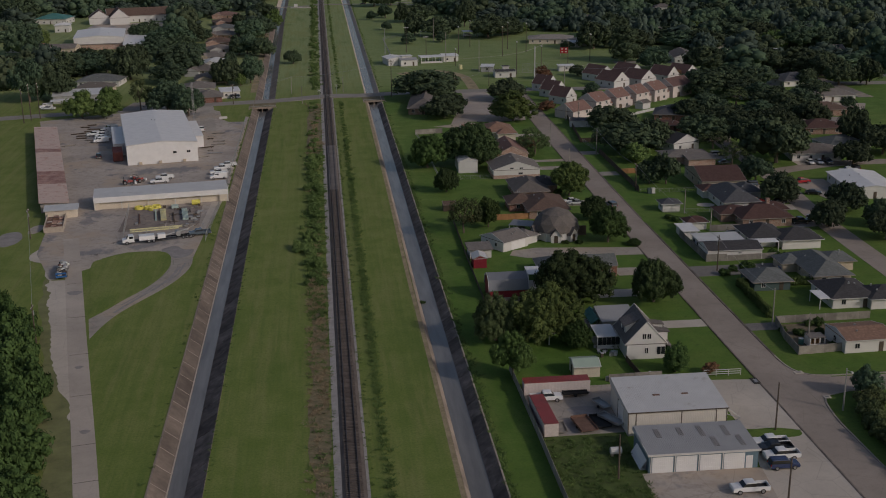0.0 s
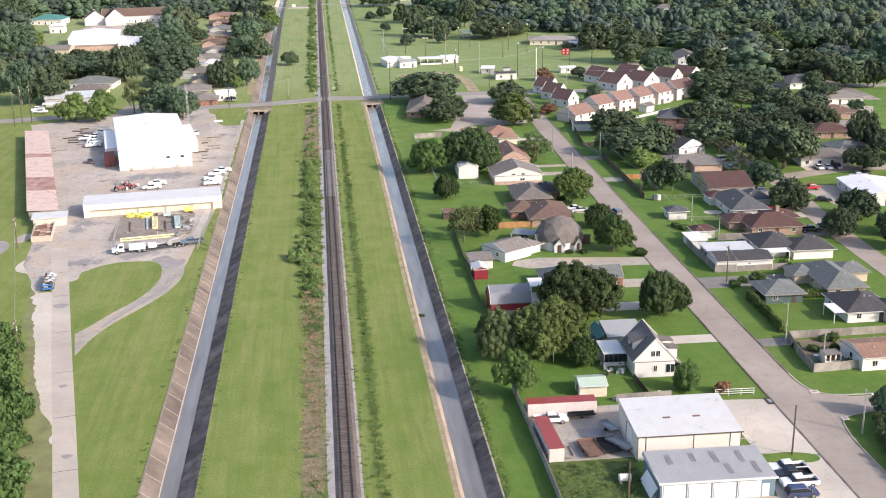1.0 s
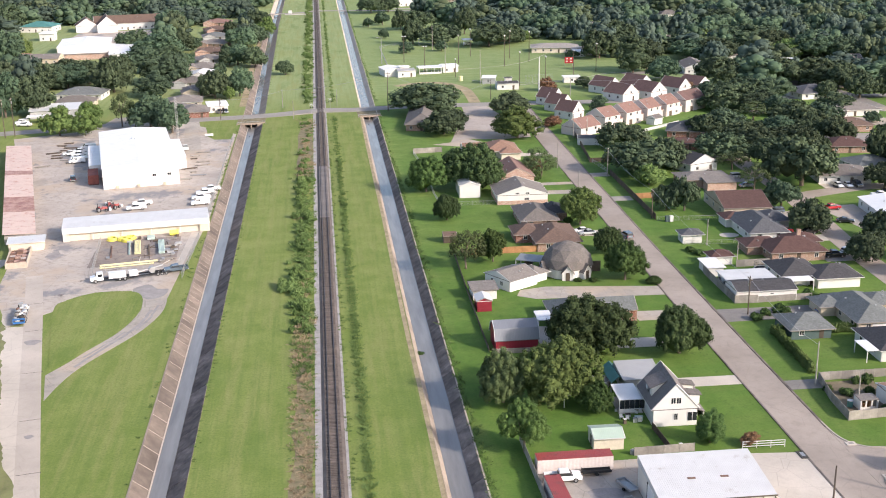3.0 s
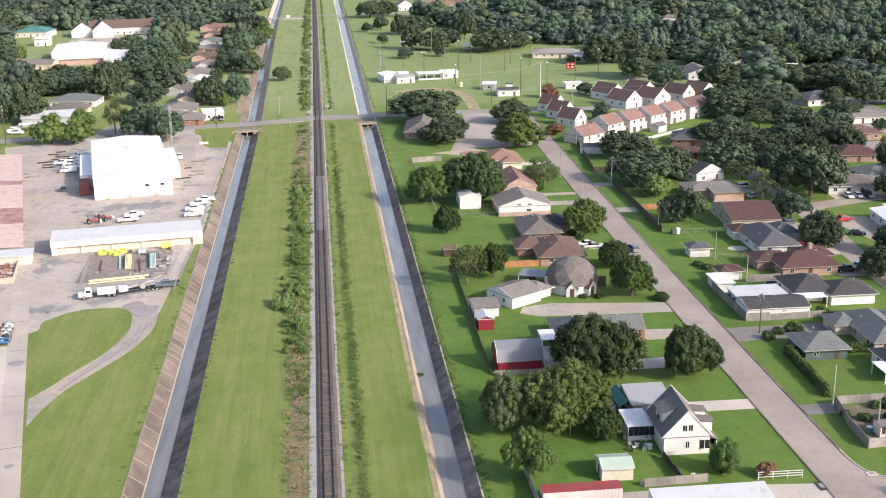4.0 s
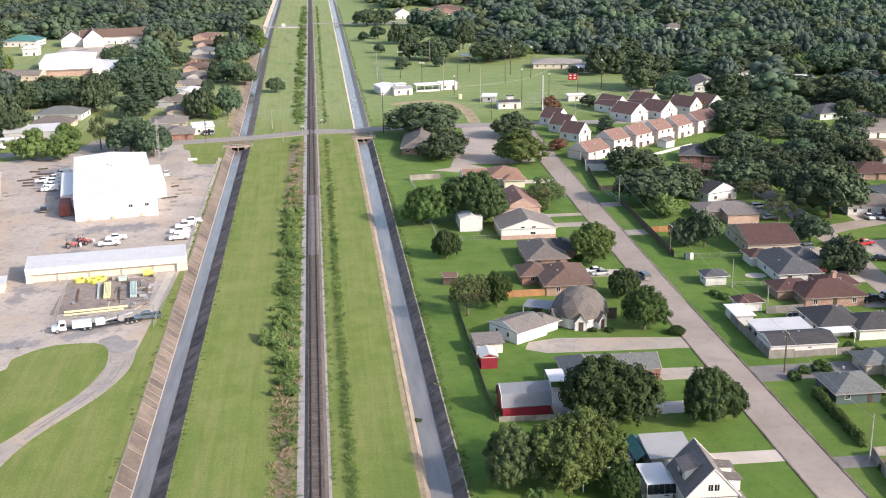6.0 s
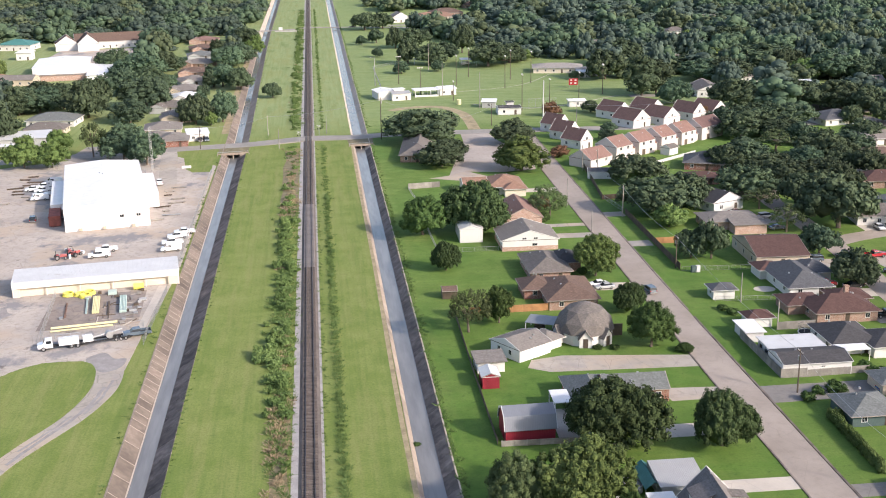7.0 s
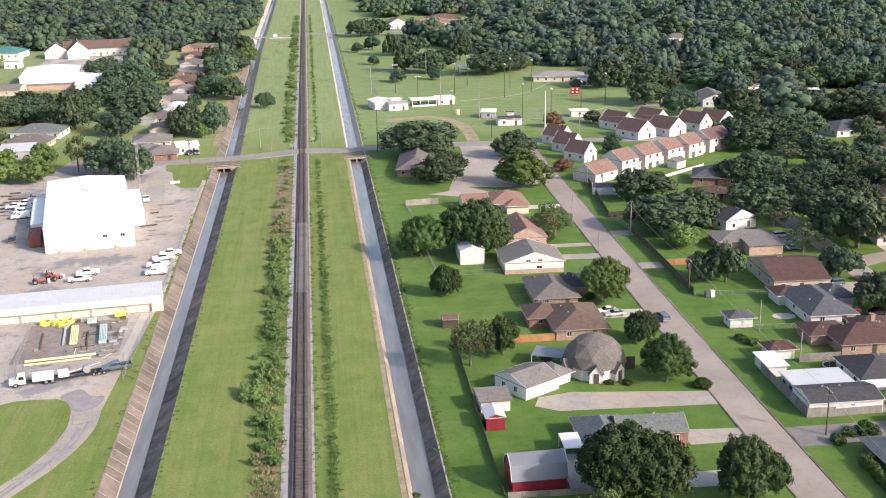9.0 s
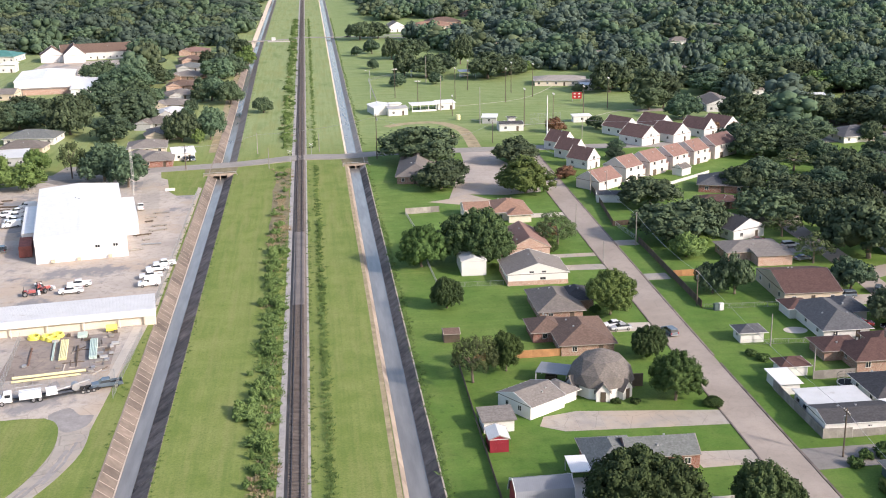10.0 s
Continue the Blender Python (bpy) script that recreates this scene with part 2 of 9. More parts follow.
LOT = concrete_material("lot_paving", (0.395, 0.345, 0.305), 0.35, 0.4, 0.2)
DARKDRIVE = concrete_material("dark_driveway", (0.23, 0.212, 0.195), 0.4, 0.6, 0.3)
TEAL = plain("dark_teal_siding", (0.075, 0.112, 0.108), 0.8, 0.1, 0.4, 3.0)
PATCH = plain("asphalt_patch", (0.285, 0.265, 0.255), 0.9, 0.2, 0.4, 3.0)
DARKPAINT = plain("dark_joint", (0.06, 0.055, 0.05), 0.9)
WHITE = plain("white_siding", (0.63, 0.615, 0.59), 0.6, 0.06, 0.4, 3.0, (0.62, 0.6, 0.56))
PINKWALL = plain("pale_pink_siding", (0.64, 0.56, 0.52), 0.7, 0.08, 0.4, 3.0)
LITTER = plain("dead_weed_litter", (0.20, 0.165, 0.10), 0.95, 0.35, 0.5, 2.2, (0.09, 0.10, 0.035))
CREAM = plain("cream_siding", (0.66, 0.58, 0.47), 0.7, 0.08, 0.4, 3.0)
BEIGE = plain("beige_wall", (0.52, 0.44, 0.34), 0.8, 0.12, 0.4, 3.0)
GREYWALL = plain("grey_siding", (0.40, 0.40, 0.39), 0.7, 0.1, 0.4, 3.0)
BRICK = brick_material("red_brick", (0.30, 0.11, 0.075), (0.40, 0.34, 0.30))
TANBRICK = brick_material("tan_brick", (0.36, 0.205, 0.15), (0.42, 0.37, 0.32))
PINKBRICK = brick_material("pink_brick", (0.50, 0.30, 0.23), (0.55, 0.48, 0.42))
TRIM = plain("white_trim", (0.63, 0.615, 0.59), 0.5, 0.05, 0.5, 4.0, bump=0)
FASCIA = plain("weathered_tan_fascia", (0.33, 0.285, 0.25), 0.7, 0.1, 0.5, 4.0, bump=0)
GLASS = nodes_of("dark_window_glass", 0.08)[0]
GLASS.node_tree.nodes["Principled BSDF"].inputs["Base Color"].default_value = (0.02, 0.024, 0.028, 1)
R_GREY = shingle_material("grey_shingles", (0.160, 0.142, 0.129))
R_DARK = shingle_material("dark_grey_shingles", (0.066, 0.064, 0.067))
R_COTTAGE = shingle_material("weathered_dark_shingles", (0.185, 0.166, 0.158))
R_SLATE = shingle_material("blue_grey_shingles", (0.098, 0.10, 0.107))
R_GREEN = shingle_material("grey_green_shingles", (0.150, 0.160, 0.156))
R_BROWN = shingle_material("brown_shingles", (0.145, 0.098, 0.078))
R_MAROON = shingle_material("maroon_brown_shingles", (0.098, 0.056, 0.049))
R_TAN = shingle_material("tan_shingles", (0.205, 0.185, 0.168))
R_PALETAN = shingle_material("pale_tan_shingles", (0.30, 0.275, 0.25))
R_ORANGE = shingle_material("faded_orange_shingles", (0.27, 0.165, 0.12))
R_TERRA = shingle_material("terracotta_shingles", (0.235, 0.142, 0.118))
R_WINE = shingle_material("wine_brown_shingles", (0.150, 0.092, 0.082))
M_WHITE = metal_sheet("white_metal_sheet", (0.79, 0.78, 0.77), 0)
M_PALE = metal_sheet("pale_galvanised_roof", (0.58, 0.58, 0.575), 0, 0.1, rust_col=(0.36, 0.33, 0.30))
M_GREY = metal_sheet("grey_metal_roof", (0.35, 0.35, 0.35), 0)
M_CREAM = metal_sheet("cream_metal_wall", (0.74, 0.69, 0.62), 0)
M_BLUEGREY = metal_sheet("blue_grey_metal_wall", (0.14, 0.22, 0.27), 0)
M_REDROOF = metal_sheet("rusty_red_roof", (0.30, 0.055, 0.05), 1, 0.35, rust_col=(0.16, 0.06, 0.05))
M_RED = metal_sheet("barn_red_siding", (0.27, 0.024, 0.040), 0)
M_GREENROOF = metal_sheet("pale_green_roof", (0.42, 0.52, 0.42), 0)
M_RUST = metal_sheet("faded_rusty_roof", (0.62, 0.46, 0.38), 1, 0.3, pitch=0.9, rust_col=(0.42, 0.19, 0.13))
M_RUSTRED = metal_sheet("rusted_red_roof", (0.46, 0.27, 0.20), 1, 0.6, pitch=0.9, rust_col=(0.24, 0.09, 0.06))
M_SILVER = metal_sheet("silver_metal_roof", (0.20, 0.212, 0.235), 0)
WOOD_NEW = plain("new_cedar_boards", (0.42, 0.22, 0.10), 0.8, 0.2, 0.6, 4.0, objrand=0.15)
WOOD_OLD = plain("weathered_grey_boards", (0.29, 0.265, 0.235), 0.9, 0.25, 0.6, 4.0, objrand=0.2)
WOOD_DARK = plain("dark_weathered_boards", (0.10, 0.075, 0.055), 0.9, 0.25, 0.6, 4.0, objrand=0.2)
POLE = plain("treated_pole_wood", (0.11, 0.085, 0.065), 0.9, 0.2, 0.8, 5.0)
STEEL = plain("galvanised_steel", (0.42, 0.42, 0.42), 0.45, 0.1, 0.8, 5.0, metal=0.6)
BLACK = plain("black_rubber", (0.022, 0.022, 0.023), 0.8, 0.1, 1, 6)
YELLOW = plain("yellow_plastic", (0.78, 0.70, 0.14), 0.5, 0.1, 0.8, 4)
PALEYELLOW = plain("pale_yellow_pipe", (0.74, 0.68, 0.38), 0.5, 0.1, 0.8, 4)
GREENPIPE = plain("pale_green_pipe", (0.45, 0.56, 0.51), 0.5, 0.1, 0.8, 4)
TARP = plain("turquoise_tarp", (0.07, 0.21, 0.19), 0.6, 0.15, 0.8, 3)
RUSTRED = plain("rust_red_steel", (0.27, 0.085, 0.065), 0.8, 0.3, 0.7, 4)
RUSTBROWN = plain("rust_brown_steel", (0.19, 0.11, 0.08), 0.85, 0.3, 0.7, 4)
BARK = plain("tree_bark", (0.16, 0.125, 0.095), 0.95, 0.3, 0.9, 6, bump=0.6)
LEAF_OAK = leaf_material("oak_leaves", (0.033, 0.053, 0.022), (0.060, 0.088, 0.035), (0.014, 0.025, 0.011))
LEAF_LIGHT = leaf_material("light_green_leaves", (0.076, 0.118, 0.036), (0.122, 0.172, 0.056), (0.036, 0.060, 0.019))
LEAF_FRESH = leaf_material("fresh_green_leaves", (0.038, 0.072, 0.023), (0.070, 0.112, 0.036), (0.018, 0.035, 0.012))
LEAF_RED = leaf_material("reddish_leaves", (0.13, 0.075, 0.05), (0.19, 0.11, 0.06), (0.07, 0.05, 0.035))
# distant foliage: haze is put into these four leaf colours, paler and bluer
LEAF_WOOD_HAZED = leaf_material("hazed_woodland_leaves", (0.041, 0.064, 0.052), (0.076, 0.105, 0.081), (0.019, 0.032, 0.028), 0.15)
LEAF_GROVE_HAZED = leaf_material("hazed_grove_leaves", (0.042, 0.072, 0.046), (0.082, 0.122, 0.072), (0.020, 0.036, 0.024), 0.15)
LEAF_OAK_HAZED = leaf_material("hazed_oak_leaves", (0.042, 0.062, 0.036), (0.075, 0.102, 0.056), (0.020, 0.032, 0.019))
LEAF_GLADE_HAZED = leaf_material("hazed_glade_leaves", (0.058, 0.086, 0.050), (0.105, 0.135, 0.074), (0.026, 0.042, 0.026), 0.15)
LEAF_OLIVE = leaf_material("olive_leaves", (0.056, 0.078, 0.034), (0.088, 0.115, 0.050), (0.026, 0.038, 0.017))
LEAF_SPRING = leaf_material("spring_leaves", (0.060, 0.120, 0.034), (0.095, 0.165, 0.050), (0.025, 0.052, 0.016))
WEED = leaf_material("weeds", (0.072, 0.118, 0.036), (0.128, 0.176, 0.060), (0.036, 0.064, 0.020))
DRYWEED = leaf_material("dry_weeds", (0.40, 0.32, 0.21), (0.30, 0.26, 0.15), (0.30, 0.23, 0.15))


def paint(name, col, rough=0.25):
    m, nt, b = nodes_of(name, rough, 0.0, 0.5)
    b.inputs["Base Color"].default_value = (*col, 1)
    b.inputs["Coat Weight"].default_value = 0.5
    return m


PAINTS = {k: paint("car_paint_" + k, v) for k, v in dict(white=(0.80, 0.80, 0.79), silver=(0.45, 0.46, 0.47), black=(0.015, 0.016, 0.018), red=(0.40, 0.03, 0.035), blue=(0.03, 0.12, 0.30), slate=(0.10, 0.13, 0.16), navy=(0.03, 0.045, 0.11), maroon=(0.10, 0.015, 0.02), faded=(0.36, 0.10, 0.09)).items()}
LAMP = paint("lamp_glass", (0.75, 0.75, 0.72), 0.1)
TAIL = paint("tail_lamp_red", (0.35, 0.01, 0.01), 0.2)
CHROME = plain("alloy_rim", (0.5, 0.5, 0.5), 0.3, 0.05, metal=0.8, bump=0)


# ---- building blocks ----
class Shape:
    """Collects corners and faces, then becomes one mesh."""

    def __init__(self):
        self.v, self.f = [], []

    def add(self, verts, faces):
        n = len(self.v)
        self.v += [tuple(p) for p in verts]
        self.f += [tuple(n + i for i in f) for f in faces]
        return self

    def box(self, x0, y0, z0, x1, y1, z1):
        return self.add([(x0, y0, z0), (x1, y0, z0), (x1, y1, z0), (x0, y1, z0), (x0, y0, z1), (x1, y0, z1), (x1, y1, z1), (x0, y1, z1)],
                        [(3, 2, 1, 0), (4, 5, 6, 7), (0, 1, 5, 4), (1, 2, 6, 5), (2, 3, 7, 6), (3, 0, 4, 7)])

    def beam(self, a, b, r, sides=6, r2=None):
        """A round bar from a to b, tapering from r to r2."""
        a, b = Vector(a), Vector(b)
        q = (b - a).to_track_quat("Z", "Y").to_matrix()
        ring = [Vector((math.cos(2 * math.pi * k / sides), math.sin(2 * math.pi * k / sides), 0)) for k in range(sides)]
        r2 = r if r2 is None else r2
        verts = [a + q @ (c * r) for c in ring] + [b + q @ (c * r2) for c in ring]
        faces = [(k, (k + 1) % sides, sides + (k + 1) % sides, sides + k) for k in range(sides)]
        return self.add(verts, faces + [tuple(range(sides))[::-1], tuple(range(sides, 2 * sides))])

    def tube(self, points, r, sides=5):
        """One unbroken round bar along a line of points."""
        n = len(points)
        pts = [Vector(p) for p in points]
        verts = []
        for k, p in enumerate(pts):
            q = (pts[min(k + 1, n - 1)] - pts[max(k - 1, 0)]).to_track_quat("Z", "Y").to_matrix()
            verts += [p + q @ Vector((r * math.cos(2 * math.pi * i / sides), r * math.sin(2 * math.pi * i / sides), 0)) for i in range(sides)]
        faces = [(k * sides + i, k * sides + (i + 1) % sides, (k + 1) * sides + (i + 1) % sides, (k + 1) * sides + i) for k in range(n - 1) for i in range(sides)]
        return self.add(verts, faces + [tuple(range(sides))[::-1], tuple(range((n - 1) * sides, n * sides))])

    def prism(self, outline, z0, z1):
        """A flat outline (x, y), counter-clockwise, raised from z0 to z1."""
        n = len(outline)
        verts = [(x, y, z0) for x, y in outline] + [(x, y, z1) for x, y in outline]
        return self.add(verts, [tuple(range(n))[::-1], tuple(range(n, 2 * n))] + [(k, (k + 1) % n, n + (k + 1) % n, n + k) for k in range(n)])

    def across(self, outline, y0, y1, inset=0.0, low=0.0):
        """A side outline (x, z) swept from y0 to y1; points above low lean inwards by inset."""
        n = len(outline)
        lean = [inset if z > low else 0 for _, z in outline]
        verts = [(x, y0 + e, z) for (x, z), e in zip(outline, lean)] + [(x, y1 - e, z) for (x, z), e in zip(outline, lean)]
        return self.add(verts, [tuple(range(n)), tuple(range(n, 2 * n))[::-1]] + [((k + 1) % n, k, n + k, n + (k + 1) % n) for k in range(n)])

    def mesh(self, name):
        me = bpy.data.meshes.new(name)
        me.from_pydata(self.v, [], self.f)
        me.update()
        return me


def part(name, shape, material, parent=None, label="", bevel=0.0, smooth=False):
    me = shape if isinstance(shape, bpy.types.Mesh) else shape.mesh(name)
    if not me.materials:
        me.materials.append(material)
    ob = new(name, me)
    if parent is not None:
        ob.parent = parent
    if bevel:
        mod = ob.modifiers.new("bevel", "BEVEL")
        mod.width, mod.segments, mod.limit_method = bevel, 1, "ANGLE"
    if smooth:
        me.polygons.foreach_set("use_smooth", [True] * len(me.polygons))
    return tagged(ob, label)


def thing(name, label, category, x=0.0, y=0.0, z=0.0, turn=0.0, group="", kind=""):
    ob = new(name)
    ob.empty_display_size = 0.5
    ob.matrix_basis = pose(x, y, z, 0, 0, turn)
    return tagged(ob, label, category, group, kind)


def setting(name, shape, material, label, category, smooth=False):
    return tagged(part(name, shape, material, smooth=smooth), label, category, kind="structure")


def band(points, width, z0, z1):
    """A strip of even width along a line of points."""
    pts = [Vector((x, y, 0)) for x, y in points]
    s = Shape()
    left, right = [], []
    for k, p in enumerate(pts):
        d = (pts[min(k + 1, len(pts) - 1)] - pts[max(k - 1, 0)]).normalized()
        side = Vector((-d.y, d.x, 0)) * width / 2
        left.append(p + side), right.append(p - side)
    n = len(pts)
    s.add([(*q.xy, z1) for q in left] + [(*q.xy, z1) for q in right] + [(*q.xy, z0) for q in left] + [(*q.xy, z0) for q in right],
          [(k, n + k, n + k + 1, k + 1) for k in range(n - 1)]
          + [(2 * n + k, k, k + 1, 2 * n + k + 1) for k in range(n - 1)]
          + [(n + k, 3 * n + k, 3 * n + k + 1, n + k + 1) for k in range(n - 1)] + [(0, 2 * n, 3 * n, n), (n - 1, 2 * n - 1, 4 * n - 1, 3 * n - 1)])
    return s


def smoothed(points, steps=6):
    """A rounded line through the points."""
    out = []
    n = len(points)
    for k in range(n - 1):
        p0, p1, p2, p3 = (Vector((*points[min(max(j, 0), n - 1)], 0)) for j in (k - 1, k, k + 1, k + 2))
        for i in range(steps):
            t = i / steps
            q = 0.5 * (2 * p1 + (p2 - p0) * t + (2 * p0 - 5 * p1 + 4 * p2 - p3) * t * t + (3 * p1 - p0 - 3 * p2 + p3) * t ** 3)
            out.append((q.x, q.y))
    return out + [tuple(points[-1])]


# ---- the ground, with two lined canals cut into it ----
# across: left canal rim, bed, bed, rim; right canal rim, bed, bed, rim
L_RIM0, L_BED0, L_BED1, L_RIM1, L_DEEP = -31.7, -29.2, -26.3, -23.1, -2.0
R_RIM0, R_BED0, R_BED1, R_RIM1, R_DEEP = 16.7, 17.95, 20.65, 23.2, -1.9


def drift(y):
    """How far the left canal bends away past the road bridge."""
    return -3.4 * min(1, max(0, (y - 520) / 330))


STATIONS = [-600, -150, 520, 600, 690, 770, 850, 1100, 1500, 3500]
g = Shape()
rowlen = 0
for y in STATIONS:
    e = drift(y)
    prof = [(-3500, 0), (-400, 0), (-120, 0), (L_RIM0 + e, 0), (L_BED0 + e, L_DEEP), (L_BED1 + e, L_DEEP), (L_RIM1 + e, 0), (-4, 0), (4, 0), (R_RIM0, 0), (R_BED0, R_DEEP), (R_BED1, R_DEEP), (R_RIM1, 0), (120, 0), (400, 0), (3500, 0)]
    rowlen = len(prof)
    g.v += [(x, y, z) for x, z in prof]
for j in range(len(STATIONS) - 1):
    g.f += [(j * rowlen + k, j * rowlen + k + 1, (j + 1) * rowlen + k + 1, (j + 1) * rowlen + k) for k in range(rowlen - 1)]
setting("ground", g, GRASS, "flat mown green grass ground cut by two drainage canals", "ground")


def lining(y0, y1, x_top, x_low, low, dx0=None, lift=0.05):
    """One concrete bank face between two stations."""
    a, b = drift(y0) if dx0 else 0, drift(y1) if dx0 else 0
    s = Shape()
    n = Vector((abs(low) if x_low > x_top else -abs(low), 0, abs(x_top - x_low))).normalized() * lift
    s.add([(x_top + a, y0, 0), (x_low + a, y0, low), (x_low + b, y1, low), (x_top + b, y1, 0)] + [(x_top + a + n.x, y0, n.z), (x_low + a + n.x, y0, low + n.z), (x_low + b + n.x, y1, low + n.z), (x_top + b + n.x, y1, n.z)],
          [(0, 1, 2, 3), (4, 5, 6, 7), (0, 1, 5, 4), (1, 2, 6, 5), (2, 3, 7, 6), (3, 0, 4, 7)])
    return s


setting("canal_bed_left", Shape().add([(L_BED0 + drift(y) - 0.05, y, L_DEEP + 0.03) for y in STATIONS[1:]] + [(L_BED1 + drift(y) + 0.05, y, L_DEEP + 0.03) for y in STATIONS[1:]], [(k, k + 9, k + 10, k + 1) for k in range(8)]), CANAL_DARK, "stained concrete bed of a drainage canal", "canal")
setting("water_left", Shape().add([(L_BED0 + drift(y) - 0.12, y, L_DEEP + 0.12) for y in STATIONS[1:]] + [(L_BED1 + drift(y) - 0.1, y, L_DEEP + 0.12) for y in STATIONS[1:]], [(k, k + 9, k + 10, k + 1) for k in range(8)]), WATER, "shallow still grey water in a concrete canal", "water")
setting("water_right", Shape().add([(17.45, -150, -1.38), (21.42, -150, -1.38), (21.42, 3500, -1.38), (17.45, 3500, -1.38)], [(0, 1, 2, 3)]), WATER, "still grey water reflecting the sky in a canal", "water")

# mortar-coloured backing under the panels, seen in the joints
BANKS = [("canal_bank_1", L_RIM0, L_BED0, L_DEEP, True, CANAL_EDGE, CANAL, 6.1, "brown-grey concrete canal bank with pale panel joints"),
         # this bank and the next wear the concrete with shade in its colour
         ("canal_bank_2", L_RIM1, L_BED1, L_DEEP, True, CANAL_TAN, CANAL_DARK, 6.1, "stained concrete canal bank with shade in its dark colour"),
         ("canal_bank_3", R_RIM1, R_BED1, R_DEEP, False, CANAL_EDGE, CANAL_DARK, 6.1, "stained concrete canal bank with painted-in shade and broken panels"),
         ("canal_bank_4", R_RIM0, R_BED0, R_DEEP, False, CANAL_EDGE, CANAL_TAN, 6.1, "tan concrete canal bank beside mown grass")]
BANK_OBS = {}
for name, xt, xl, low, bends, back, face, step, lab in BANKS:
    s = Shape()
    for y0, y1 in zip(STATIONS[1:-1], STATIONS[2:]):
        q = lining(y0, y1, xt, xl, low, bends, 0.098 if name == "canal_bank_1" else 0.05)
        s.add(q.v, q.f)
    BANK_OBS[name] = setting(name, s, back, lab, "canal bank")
rim = band([(L_RIM0 - 0.1 + drift(y), y) for y in STATIONS[1:]], 0.28, -0.1, 0.1)
setting("canal_toe_left", band([(L_BED0 + 0.02 + drift(y), y) for y in STATIONS[1:]], 0.22, L_DEEP, L_DEEP + 0.24), CANAL_EDGE, "pale concrete toe at the foot of the canal bank", "kerb")
setting("canal_kerb_left", rim, CANAL_TAN, "low pale concrete kerb along the canal", "kerb")
setting("canal_kerb_right", band([(R_RIM1 + 0.12, -150), (R_RIM1 + 0.12, 1500)], 0.25, -0.1, 0.06), CANAL_EDGE, "thin concrete lip along the canal", "kerb")
setting("worn_verge", band(smoothed([(16.2, -150), (16.4, 180), (16.1, 260), (16.4, 340), (16.25, 430), (16.4, 500)]), 0.9, 0.0, 0.02), DRY_EARTH, "bare tan earth beside the canal", "verge")

tan_rng = random.Random(61)
bare = [(-8.4 + tan_rng.uniform(-0.7, 0.5), 392 + 7 * k) for k in range(15)] + [(-3.3 + tan_rng.uniform(-0.4, 0.2), 490 - 7 * k) for k in range(15)]
setting("bare_strip", Shape().prism(smoothed(bare + bare[:1], 3)[:-1][::-1], -0.03, 0.03), LITTER, "bare tan earth strip beside the railway", "verge")
litter = [(-6.6 + tan_rng.uniform(-0.8, 0.7) + 0.025 * max(0, k - 14) ** 2, 120 + 6 * k) for k in range(24)] + [(-3.4 + tan_rng.uniform(-0.6, 0.3), 262 - 6 * k) for k in range(24)]
setting("litter_strip", Shape().prism(smoothed(litter + litter[:1], 3)[:-1][::-1], -0.03, 0.028), LITTER, "dry earth and dead weeds beside the railway", "verge")

# ---- railway ----
setting("gravel_shoulder", band([(-0.35, -150), (-0.35, 1600)], 5.5, -0.02, 0.05), GRAVEL, "pale gravel shoulders beside a railway track", "gravel")
bed = Shape().add([(x, y, z) for y in (-150, 1600) for x, z in ((-1.95, 0.04), (-1.4, 0.3), (1.4, 0.3), (1.95, 0.04))], [(0, 1, 5, 4), (1, 2, 6, 5), (2, 3, 7, 6)])
setting("fresh_ballast", Shape().add([(x, y, z) for y in (344, 408) for x, z in ((-1.45, 0.3), (-1.3, 0.47), (1.3, 0.47), (1.45, 0.3))], [(0, 1, 5, 4), (1, 2, 6, 5), (2, 3, 7, 6), (0, 3, 2, 1), (4, 5, 6, 7)]), plain("fresh_ballast", (0.172, 0.15, 0.138), 0.95, 0.2, 0.25, 7.0, (0.12, 0.105, 0.1), bump=0.8), "freshly tipped paler ballast between the rails", "ballast")
TRACK = thing("railway_track", "single railway track of rusty rails on dark wooden ties", "railway track", 0, 0, 0)
part("ballast_bed", bed, BALLAST, TRACK)
for x in (-0.755, 0.755):
    web = Shape().add([(x + a, y, z) for y in (-150, 1600) for a, z in ((-0.07, 0.44), (-0.02, 0.47), (-0.035, 0.6), (0.035, 0.6), (0.02, 0.47), (0.07, 0.44))], [(k, k + 1, k + 7, k + 6) for k in range(5)])
    rail = part("rail", web, RAIL, TRACK)
    part("rail_head", Shape().box(x - 0.037, -150, 0.6, x + 0.037, 1600, 0.625), RAILTOP, rail, "worn shiny rail head")

# ---- roads and paving ----
CROSS = [(-330, 447), (-200, 467), (-130, 484), (-88, 494), (-50, 502), (-22, 506.5), (0, 513), (15, 513.2), (34, 517), (66, 517), (100, 516), (170, 512), (300, 505), (520, 495)]


def raised_band(points, width, height, thick=0.4):
    s = band(points, width, 0, 0)
    n = len(points)
    s.v = [(x, y, height(x, y) - (thick if k >= 2 * n else 0)) for k, (x, y, z) in enumerate(s.v)]
    return s


def hump_at(x, y):
    return 0.06 + 0.36 * math.exp(-(x / 16) ** 2)


setting("road_1", raised_band(smoothed(CROSS, 8), 8.6, hump_at), ASPHALT, "old grey two-lane road crossing the railway and canals", "road")
setting("road_2", raised_band(smoothed([(-330, 900), (-40, 930), (-2, 944), (27, 944), (46, 940), (75, 930)], 6), 5.5, hump_at), ASPHALT, "narrow far road crossing the railway", "road")
street_line = [(79.6, 20), (79.6, 130), (79.6, 230), (80.3, 300), (81.5, 370), (83.0, 445), (84.5, 515)]
